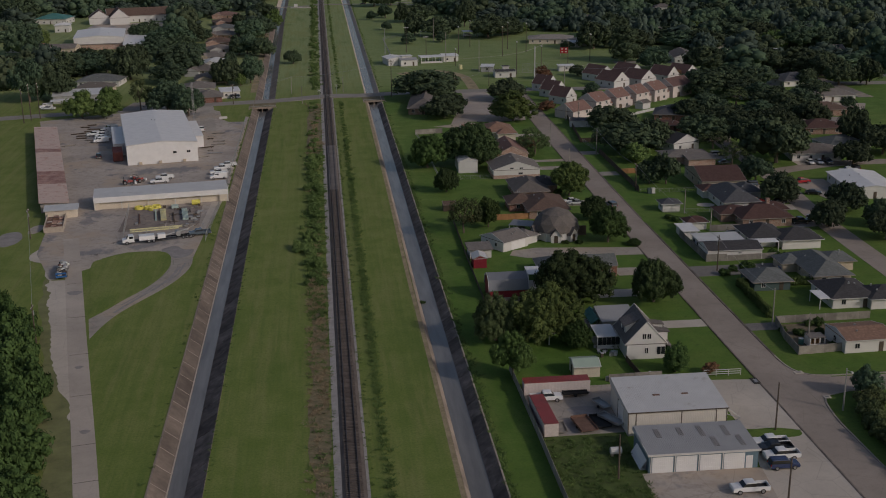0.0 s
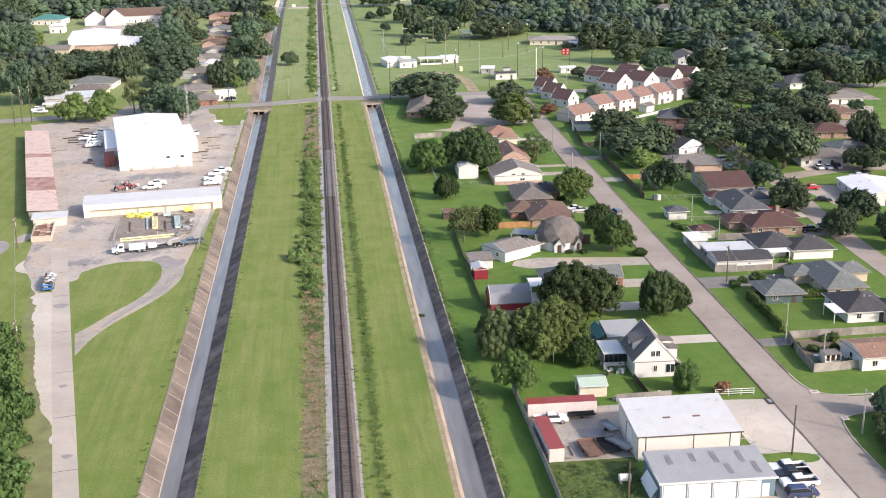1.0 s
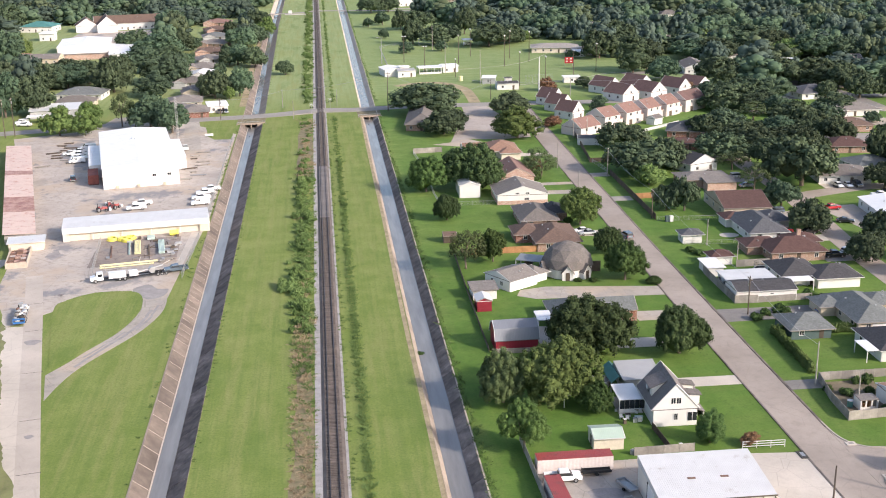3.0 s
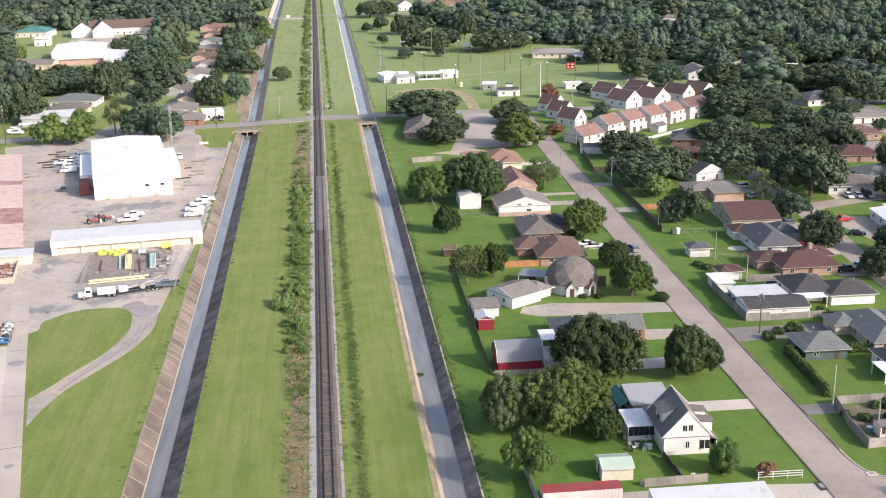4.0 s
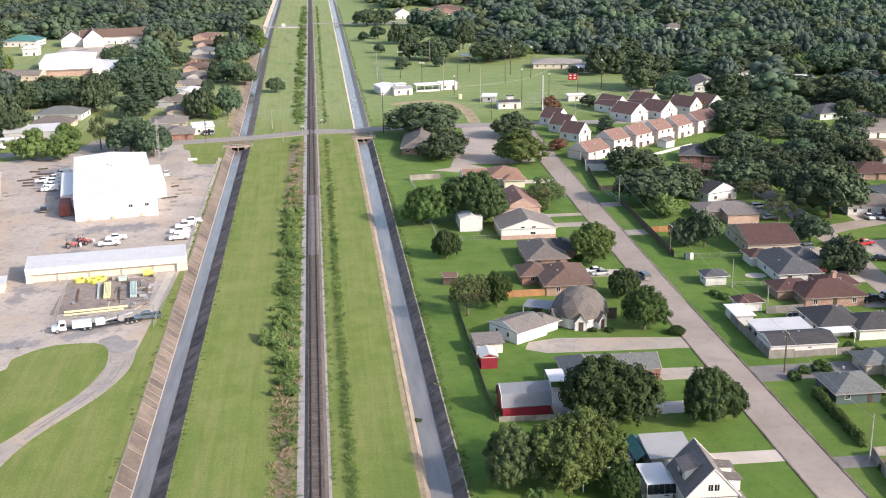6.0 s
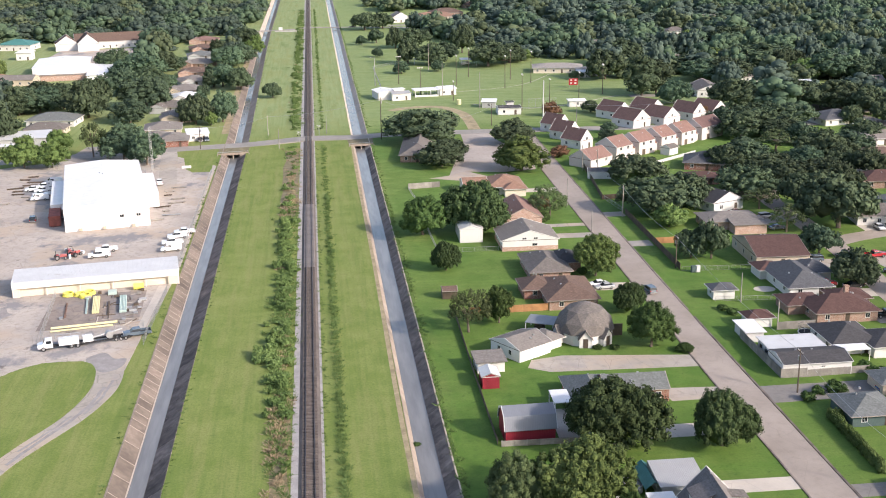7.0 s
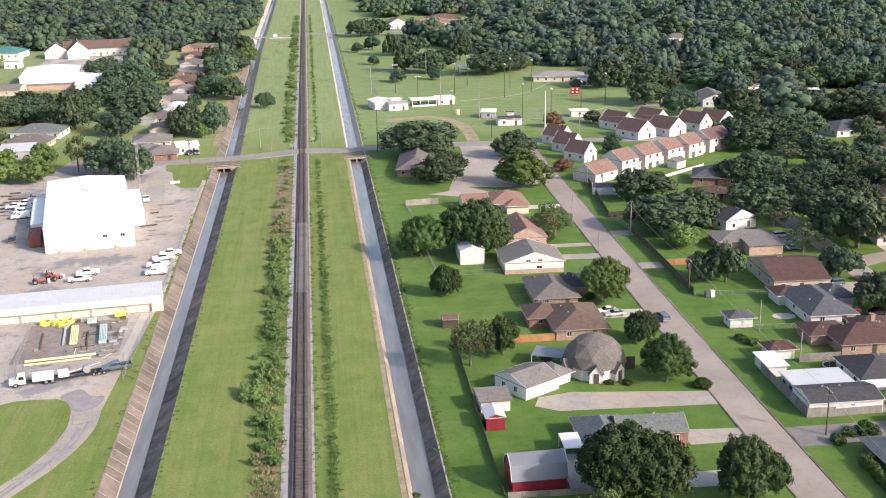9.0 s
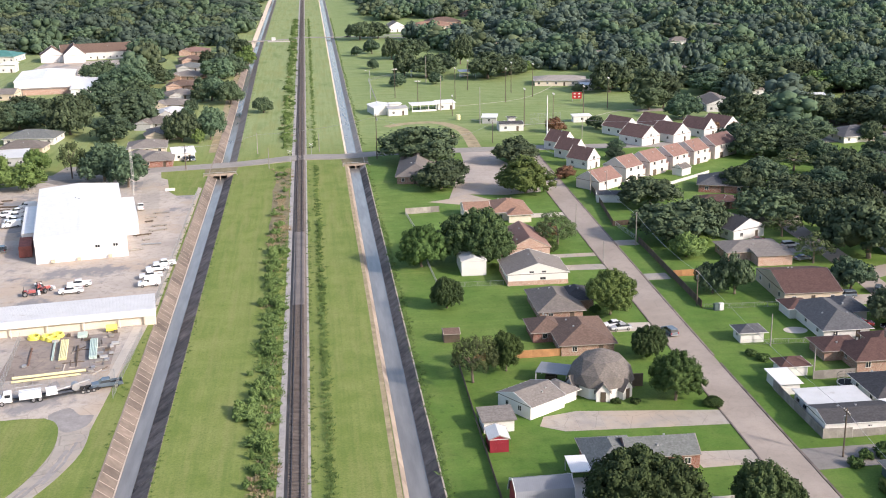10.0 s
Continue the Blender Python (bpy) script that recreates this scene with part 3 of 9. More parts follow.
setting("road_3", band(smoothed(street_line), 7.2, -0.05, 0.05), ROAD, "pale worn concrete residential street", "road")
setting("road_4", band(smoothed([(78, 186.5), (86, 187), (100, 187), (180, 187)]), 6.0, -0.05, 0.045), ROAD, "pale concrete side street", "road")
upper_arc = smoothed([(83.2, 201), (83.5, 196.4), (84.4, 193.4), (86.6, 191.2), (90.0, 190.5)])
lower_arc = smoothed([(83.2, 171), (83.6, 176), (84.4, 180.2), (86.0, 182.3), (90.4, 183.7)])
setting("street_corner", Shape().prism(lower_arc + upper_arc[::-1], -0.05, 0.042), ROAD, "rounded concrete street corner", "road")
setting("kerb_corner_1", band([(x + 0.15, y + 0.15) for x, y in upper_arc] + [(180, 190.4)], 0.3, -0.05, 0.14), DRIVE, "rounded concrete kerb at the street corner", "kerb")
setting("kerb_corner_2", band([(83.4, 20)] + [(x + 0.15, y - 0.15) for x, y in lower_arc] + [(180, 183.6)], 0.3, -0.05, 0.14), DRIVE, "rounded concrete kerb at the street corner", "kerb")
setting("road_5", band(smoothed([(128, 180), (131, 262), (133, 300), (137, 335), (139, 370), (140, 395), (152, 420), (176, 440)]), 6.5, -0.05, 0.05), ROAD, "pale curving residential street", "road")
setting("road_6", band(smoothed([(137, 345), (150, 351), (175, 356), (240, 352)]), 6.5, -0.05, 0.046), ROAD, "pale residential street branching off", "road")
for k, line in enumerate(([(x - 3.75, y) for x, y in street_line], [(x + 3.75, y) for x, y in street_line[3:]], [(83.35, 199), (83.5, 230), (84.0, 296)])):
    setting(f"kerb_{k + 1}", band(smoothed(line), 0.28 if k == 0 else 0.42, -0.05, 0.13), CANAL_DARK, "low mud-stained concrete street kerb", "kerb")
# lane beside the yard on the near side of the left canal
lane = [(-30.5, 110), (-42.5, 170), (-56.0, 234), (-64.3, 274), (-70.5, 303)]
setting("road_7", band(smoothed(lane), 3.9, -0.05, 0.05), LANE, "cracked concrete lane along a grass strip", "lane")
lane_thing = bpy.data.objects["road_7"]
for t in (0.1, 0.19, 0.33, 0.47, 0.62, 0.78, 0.9):
    x, y = -38.5 - 30 * t, 152 + 145 * t
    part("joint", Shape().box(-1.9, -0.06, 0, 1.9, 0.06, 0.054).mesh("joint"), DARKPAINT, lane_thing).matrix_basis = pose(x - 0.2, y, 0, 0, 0, 11)
for x, y, r in ((-61.0, 258.2, 1.7), (-51.6, 213.4, 0.8), (-45.2, 184.5, 0.9)):
    part("patch", Shape().prism([(x + r * math.cos(a) * (1 + 0.2 * math.sin(3 * a)), y + 0.9 * r * math.sin(a)) for a in [2 * math.pi * i / 14 for i in range(14)]], 0.0, 0.053), PATCH, lane_thing)
rag = random.Random(8)
worn = [(x - 7.2 + 2.2 * noise.noise(Vector((2.0, 0.09 * y, 1.0))), y) for x, y in smoothed(lane[:-1], 8)]
setting("worn_lane_verge", Shape().prism(([(x - 1.0, y) for x, y in smoothed(lane[:-1], 8)] + worn[::-1]), -0.02, 0.016), plain("worn_grass", (0.165, 0.18, 0.07), 0.95, 0.3, 0.25, 2.2, (0.22, 0.2, 0.115), bump=0.5), "worn brownish grass between a lane and a thicket", "verge")
edge = smoothed([(-48.2, 189), (-52.6, 203), (-57.8, 219), (-60.8, 233), (-64.0, 247), (-66.8, 258), (-68.6, 268)], 16)
edge = [(x + rag.gauss(0, 0.09) - 0.3 + 1.3 * noise.noise(Vector((0.0, 0.13 * y, 3.0))) + 0.6 * noise.noise(Vector((7.0, 0.5 * y, 0.0))), y) for x, y in edge]
setting("lane_shoulder", Shape().prism((edge + [(-63.6, 268), (-58.2, 241), (-53.0, 218), (-47.8, 192)])[::-1], -0.02, 0.028), SLAB, "pale crushed-shell shoulder beside the lane", "shoulder")
setting("shell_apron", Shape().prism(smoothed([(-68.5, 268), (-67.6, 282), (-70.0, 296), (-74.5, 298), (-77.8, 291), (-77.0, 285), (-72.4, 281), (-70.6, 272), (-68.5, 268)], 3)[:-1][::-1], -0.02, 0.03), SLAB, "pale crushed-shell apron by the yard gate", "apron")
setting("hall_parking", Shape().prism([(-118, 735), (-98, 740), (-96, 845), (-158, 835), (-160, 770), (-148, 748)], -0.03, 0.03), YARD, "pale paved car park between halls", "paving")
setting("canal_side_earth", band([(-33.5, 530), (-34.5, 620), (-35.7, 740), (-36.8, 905)], 2.8, -0.03, 0.025), DRY_EARTH, "bare tan earth strip beside the canal", "verge")
setting("road_8", band(smoothed([(150, 592), (184, 587), (204, 566), (222, 541), (262, 528), (330, 524)]), 7.0, -0.03, 0.04), ASPHALT, "grey woodland street between houses", "road")
setting("road_10", band(smoothed([(220.9, 552.5), (227.2, 535.9), (231.1, 514.5), (230.7, 472.0)]), 7.0, -0.03, 0.043), DARKDRIVE, "dark asphalt street between houses", "road")
setting("drive_apron_1", Shape().prism([(180.5, 432.3), (210.6, 431.4), (199.4, 408.6), (187.8, 401.0), (176.8, 418.3)], -0.03, 0.036), ASPHALT, "worn grey parking apron between houses", "driveway")
setting("drive_apron_2", Shape().prism([(205.8, 465.0), (223.8, 458.1), (216.8, 443.8), (197.0, 449.6)], -0.03, 0.038), DRIVE, "pale concrete apron before a garage", "driveway")
setting("road_9", band(smoothed([(60, 950), (92, 944), (118, 915), (128, 896), (160, 840)]), 7.0, -0.03, 0.04), ASPHALT, "grey street beyond the park", "road")
inner = smoothed([(-54.6, 240.2), (-51.8, 245.4), (-48.9, 251.8), (-44.6, 260.5), (-42.2, 268.9), (-41.4, 277.0), (-42.6, 286)])
outer = smoothed([(-52.3, 228.2), (-51.0, 235.4), (-48.8, 242.8), (-45.2, 250.3), (-40.8, 258.9), (-38.1, 266.1), (-36.4, 273.9), (-36.5, 282.4), (-37.9, 287.7)])
DRIVE_LOOP = setting("path_1", Shape().prism(outer + inner[::-1], -0.05, 0.04), DRIVE, "curved worn drive round a grass island", "drive")
wear = random.Random(17)
for pts, wide in (([(-49.8, 243.5), (-46.8, 250.6), (-42.6, 259.4), (-40.2, 266.8), (-39.0, 274.5)], 0.75), ([(-49.0, 248.4), (-45.2, 256.0), (-42.8, 261.6)], 0.5), ([(-40.6, 262.5), (-38.6, 270.0), (-37.9, 277.5)], 0.55)):
    mid = [(x + wear.uniform(-0.12, 0.12), y) for x, y in smoothed(pts, 5)]
    part("wheel_track", band(mid, wide, 0.0, 0.046), PATCH, DRIVE_LOOP, "darker worn wheel track")
setting("yard_paving", Shape().prism([(-68.5, 268), (-60.9, 276.4), (-59.2, 284.2), (-53.6, 288.6), (-45.5, 288.6), (-42.3, 284.4), (-36.4, 282.4), (-35.6, 300), (-32.6, 318), (-32.4, 470), (-46, 486), (-53, 494), (-88, 487), (-116, 474), (-98, 406), (-78.5, 309), (-76.5, 290)], -0.03, 0.035), YARD, "stained paved works yard with puddle marks", "paving")
setting("grass_island", Shape().prism(smoothed([(-54.3, 241.5), (-60.7, 276.5), (-59.0, 283.8), (-53.5, 288.2), (-45.6, 288.2), (-42.5, 284.5), (-41.5, 277), (-42.3, 269.4), (-45.3, 259.5), (-50.2, 249.6), (-54.3, 241.5)], 5)[:-1], -0.05, 0.06), GRASS, "rounded grass island inside a drive", "lawn")
random.seed(4)
for k in range(12):
    x, y = random.uniform(-96, -36), random.uniform(296, 468)
    if -82 < x < -42 and 326 < y < 345 or (-80 < x < -44 and 385 < y < 455):
        continue
    r = random.uniform(1.2, 4.0)
    out = [(x + r * random.uniform(0.7, 1.3) * math.cos(a), y + 1.6 * r * random.uniform(0.7, 1.3) * math.sin(a)) for a in [2 * math.pi * i / 9 for i in range(9)]]
    part("patch", Shape().prism(smoothed(out + out[:1], 3)[:-1], 0.0, 0.039 + 0.0002 * k), PATCH if k % 3 else DRIVE, bpy.data.objects["yard_paving"])
part("patch", Shape().prism(smoothed([(-43.4, 285.0), (-45.2, 289.6), (-42.0, 292.6), (-39.4, 289.0), (-36.9, 288.6), (-37.4, 284.0), (-40.0, 281.8), (-41.6, 282.6), (-43.4, 285.0)], 3)[:-1][::-1], 0.0, 0.047), PATCH, bpy.data.objects["yard_paving"])
setting("pipe_yard_floor", Shape().prism([(-59.0, 307.5), (-37.6, 309.5), (-38.6, 332.6), (-59.6, 330.4)], 0.0, 0.058), concrete_material("dark_yard_floor", (0.27, 0.225, 0.195), 0.5, 0.9, 0.5), "dark stained floor of a pipe storage yard", "paving")
setting("yard_walk", Shape().prism([(-37.4, 306.0), (-35.6, 306.2), (-34.4, 335.5), (-36.2, 335.5)], 0.0, 0.062), SLAB, "pale concrete walk beside the pipe yard", "paving")
setting("canal_verge_lawn", Shape().prism([(-33.1, 337.8), (-34.2, 317.3), (-35.7, 300.4), (-32.2, 296), (-32.2, 338.8)], -0.03, 0.07), GRASS, "narrow strip of grass between the pipe yard and the canal", "lawn")
setting("patio", Shape().prism([(106.2 + 2.6 * math.cos(a), 311.6 + 2.0 * math.sin(a)) for a in [2 * math.pi * i / 18 for i in range(18)]], 0.0, 0.06), SLAB, "rounded pale concrete patio beside a house", "patio")
setting("road_side_lot", Shape().prism([(-88.1, 489.6), (-80.2, 481.3), (-66.8, 481.5), (-68.5, 497.0), (-73.2, 514.0), (-84.4, 512.0)], -0.03, 0.05), DARKDRIVE, "grey asphalt lot beside the road", "paving")
setting("pitch_line_1", band(smoothed([(60, 619), (79, 622), (108, 638), (134, 683)]), 0.35, -0.02, 0.03), SLAB, "pale worn line across the park grass", "path")
setting("pitch_line_2", band(smoothed([(74, 583), (92, 566), (119, 575), (145, 594), (160, 592)]), 0.45, -0.02, 0.03), SLAB, "pale worn path along the park edge", "path")
setting("side_drive", band(smoothed([(-45.0, 430), (-47.5, 455), (-50.3, 484), (-52, 498)]), 6.0, -0.05, 0.045), DRIVE, "concrete entrance drive from the road", "drive")
setting("sign_lawn", Shape().prism([(-46.2, 492.5), (-42.6, 466), (-39.8, 460.5), (-33.4, 460.5), (-34.8, 495)][::-1], -0.03, 0.075), GRASS, "small corner lawn beside the road", "lawn")
setting("parking_lot", Shape().prism([(54, 446), (66, 443.5), (77.5, 446), (80, 470), (72.5, 497), (71, 514), (60, 514), (59, 497), (47, 441), (40, 438), (52, 432), (64, 432)][::-1], -0.03, 0.03), LOT, "empty worn asphalt parking lot", "paving")
setting("field_path", band(smoothed([(66.8, 522), (67.3, 545), (66.0, 562), (58, 578), (45, 578), (36, 572)]), 5.0, -0.05, 0.03), DRY_EARTH, "bare earth track across the park grass", "path")
for k, (pts, m, lab) in enumerate([
        ([(42.6, 272.2), (46.6, 269.6), (76.2, 268.4), (76.2, 274.4), (50.4, 277.6), (44, 276)], DRIVE, "long stained concrete driveway"),
        ([(65.8, 253), (76.1, 253.2), (76.0, 258.2), (65, 258.9)], DRIVE, "broad concrete driveway"),
        ([(62.4, 218.4), (76.1, 218.3), (76.1, 222.4), (61.8, 222.6)], SLAB, "pale concrete driveway"),
        ([(57.5, 238.5), (69, 238.5), (68.5, 243.4), (57.5, 243.6)], SLAB, "pale concrete driveway"),
        ([(66.4, 361.4), (78.2, 360.8), (78.2, 365.4), (66.4, 365.7)], DRIVE, "concrete driveway"),
        ([(66.0, 316.6), (76.6, 316.0), (76.6, 321.2), (66, 322)], SLAB, "pale concrete driveway"),
        ([(66.4, 372.5), (78.4, 372.5), (78.4, 375.6), (66.4, 375.6)], DRIVE, "concrete driveway"),
        ([(64, 414), (79.5, 414), (79.6, 418.6), (64, 418.6)], SLAB, "pale concrete driveway"),
        ([(82.6, 249.6), (108, 250.3), (108, 257.2), (82.6, 257.2)], DARKDRIVE, "cracked concrete driveway"),
        ([(83.0, 214.6), (90.6, 214.6), (90.6, 218.6), (83.0, 218.6)], DARKDRIVE, "short concrete driveway"),
        ([(84.2, 350.5), (91, 350.5), (91, 355.5), (84.2, 355.5)], DRIVE, "short concrete crossing"),
        ([(84.6, 381), (91.6, 381), (91.6, 386), (84.6, 386)], DRIVE, "short concrete crossing"),
        ([(119, 303), (133, 303), (133, 308.5), (119, 308.5)], SLAB, "pale concrete driveway"),
        ([(122, 325.5), (135, 325.5), (135, 332), (122, 332)], DRIVE, "concrete driveway"),
        ([(121, 366), (136.5, 368), (136.5, 374), (121, 376)], ASPHALT, "dark driveway"),
        ([(122, 393), (136.5, 396), (136.5, 404), (122, 404)], ASPHALT, "dark driveway"),
        ([(122, 286), (130, 286), (130, 292.5), (122, 292.5)], DRIVE, "concrete driveway"),
        ([(152, 352), (168, 352), (168, 361), (152, 361)], SLAB, "pale concrete parking apron"),
        ([(143.5, 311), (152, 311), (152, 336), (140, 336)], DRIVE, "concrete parking apron"),
        ([(66.0, 171.2), (75.9, 169.6), (75.9, 190.8), (66.4, 191.6), (60, 192), (60, 183), (66, 183)], SLAB, "clean pale concrete apron"),
        ([(62.0, 140), (78, 140), (76, 158), (75.9, 169.3), (66.3, 168), (64, 157.8)], SLAB, "pale concrete apron"),
        ([(44, 140), (62.2, 140), (64.2, 157.7), (45, 158.0)], YARD, "stained earth and concrete forecourt"),
        ([(31.2, 172.4), (46.2, 172.6), (46.4, 183.4), (60, 183.4), (60, 192.2), (44.2, 192), (31.2, 190)], DRIVE, "stained concrete storage yard")]):
    setting(f"driveway_{k + 1}", Shape().prism(pts, -0.04, 0.034 + 0.0007 * k), m, lab, "driveway")
long_drive = bpy.data.objects["driveway_1"]
for x in (49.5, 54.0, 58.5, 63.0, 67.5, 72.0):
    part("joint", Shape().box(x - 0.03, 269.4, 0.0, x + 0.03, 274.6, 0.041), PATCH, long_drive)
setting("barn_pad", Shape().prism([(42.2, 239.4), (48.2, 239.2), (48.4, 252.4), (42.6, 252.6)], -0.03, 0.04), SLAB, "pale concrete pad beside the red barn", "paving")
setting("grass_oval", Shape().prism(smoothed([(66.8, 170.6), (66.4, 168.4), (70, 167.3), (74, 167.3), (75.3, 168.4), (74.6, 169.8), (71, 170.9), (66.8, 170.6)], 4)[:-1], -0.03, 0.075), GRASS, "small oval of grass in the concrete", "lawn")
setting("rough_plot", Shape().prism([(31.5, 140), (44, 140), (45.2, 158), (45.8, 172.4), (31.3, 172.3)], -0.03, 0.022), ROUGH_GRASS, "overgrown weedy plot beside a garage", "weeds")
for k, (x, y, r) in enumerate([(41, 181, 2.6), (38, 176.5, 2.1), (43, 178, 1.8), (36.5, 174.6, 1.6)]):
    out = [(x + r * (1 + 0.25 * math.sin(3 * a + k)) * math.cos(a), y + 1.2 * r * (1 + 0.2 * math.cos(2 * a)) * math.sin(a)) for a in [2 * math.pi * i / 14 for i in range(14)]]
    part("patch", Shape().prism(out, 0.02, 0.056 + 0.001 * k), PATCH, bpy.data.objects["driveway_23"])


# ---- houses ----
def roof_shape(a, b, rise, kind, thick=0.16):
    """A roof over the eaves rectangle 2a by 2b, its underside at z = 0."""
    s = Shape()
    base = [(-a, -b, 0), (a, -b, 0), (a, b, 0), (-a, b, 0)]
    top = [(x, y, thick) for x, y, _ in base]
    fascia = [(0, 1, 5, 4), (1, 2, 6, 5), (2, 3, 7, 6), (3, 0, 4, 7), (3, 2, 1, 0)]
    z = thick + rise
    if kind == "hip":
        if a >= b:
            r = [(-(a - b) - 0.01, 0, z), ((a - b) + 0.01, 0, z)]
            slopes = [(4, 5, 9, 8), (6, 7, 8, 9), (5, 6, 9), (7, 4, 8)]
        else:
            r = [(0, -(b - a) - 0.01, z), (0, (b - a) + 0.01, z)]
            slopes = [(5, 6, 9, 8), (7, 4, 8, 9), (4, 5, 8), (6, 7, 9)]
    elif kind == "gx":
        r = [(-a, 0, z), (a, 0, z)]
        slopes = [(4, 5, 9, 8), (6, 7, 8, 9), (5, 6, 9), (7, 4, 8)]
    elif kind == "gy":
        r = [(0, -b, z), (0, b, z)]
        slopes = [(5, 6, 9, 8), (7, 4, 8, 9), (4, 5, 8), (6, 7, 9)]
    elif kind == "shed":  # rises towards +y
        top = [(x, y, thick + (rise if y > 0 else 0)) for x, y, _ in base]
        r, slopes = [], [(4, 5, 6, 7)]
    else:
        r, slopes = [], [(4, 5, 6, 7)]
    return s.add(base + top + r, fascia + slopes)


WINDOW_MESH = {}


def window(parent, face, along, z, w, d, width=1.1, height=1.2):
    """A framed window on the wall face S, N, W or E of a block w by d."""
    key = (width, height)
    if key not in WINDOW_MESH:
        f = Shape()
        for x0, z0, x1, z1 in ((-width / 2, 0, -width / 2 + 0.09, height), (width / 2 - 0.09, 0, width / 2, height), (-width / 2 + 0.09, 0, width / 2 - 0.09, 0.09), (-width / 2 + 0.09, height - 0.09, width / 2 - 0.09, height), (-0.03, 0.09, 0.03, height - 0.09)):
            f.box(x0, -0.07, z0, x1, 0.02, z1)
        WINDOW_MESH[key] = (f.mesh("window"), Shape().box(-width / 2 + 0.05, -0.055, 0.05, width / 2 - 0.05, 0.01, height - 0.05).mesh("pane"))
    cx, cy, cw, cd = w if isinstance(w, tuple) else (0, 0, w, d)
    place = {"S": (cx + along, cy - cd / 2, 0), "N": (cx + along, cy + cd / 2, 180), "W": (cx - cw / 2, cy + along, -90), "E": (cx + cw / 2, cy + along, 90)}[face]
    ob = part("window", WINDOW_MESH[key][0], TRIM, parent)
    ob.matrix_basis = pose(place[0], place[1], z, 0, 0, place[2])
    part("pane", WINDOW_MESH[key][1], GLASS, ob)
    return ob


def leaf_door(parent, face, along, blk, width=0.95, height=2.05, material=None, name="door"):
    cx, cy, cw, cd = blk
    place = {"S": (cx + along, cy - cd / 2, 0), "N": (cx + along, cy + cd / 2, 180), "W": (cx - cw / 2, cy + along, -90), "E": (cx + cw / 2, cy + along, 90)}[face]
    s = Shape().box(-width / 2, -0.04, 0.02, width / 2, 0.02, height)
    if name == "garage_door":
        for k in range(4):
            s.box(-width / 2 + 0.08, -0.06, 0.08 + k * height / 4, width / 2 - 0.08, -0.03, (k + 1) * height / 4 - 0.02)
    else:
        s.box(-width / 2 + 0.15, -0.06, 0.2, width / 2 - 0.15, -0.03, height * 0.45).box(-width / 2 + 0.15, -0.06, height * 0.53, width / 2 - 0.15, -0.03, height - 0.15)
    ob = part(name, s, material or TRIM, parent)
    ob.matrix_basis = pose(place[0], place[1], 0, 0, 0, place[2])
    return ob


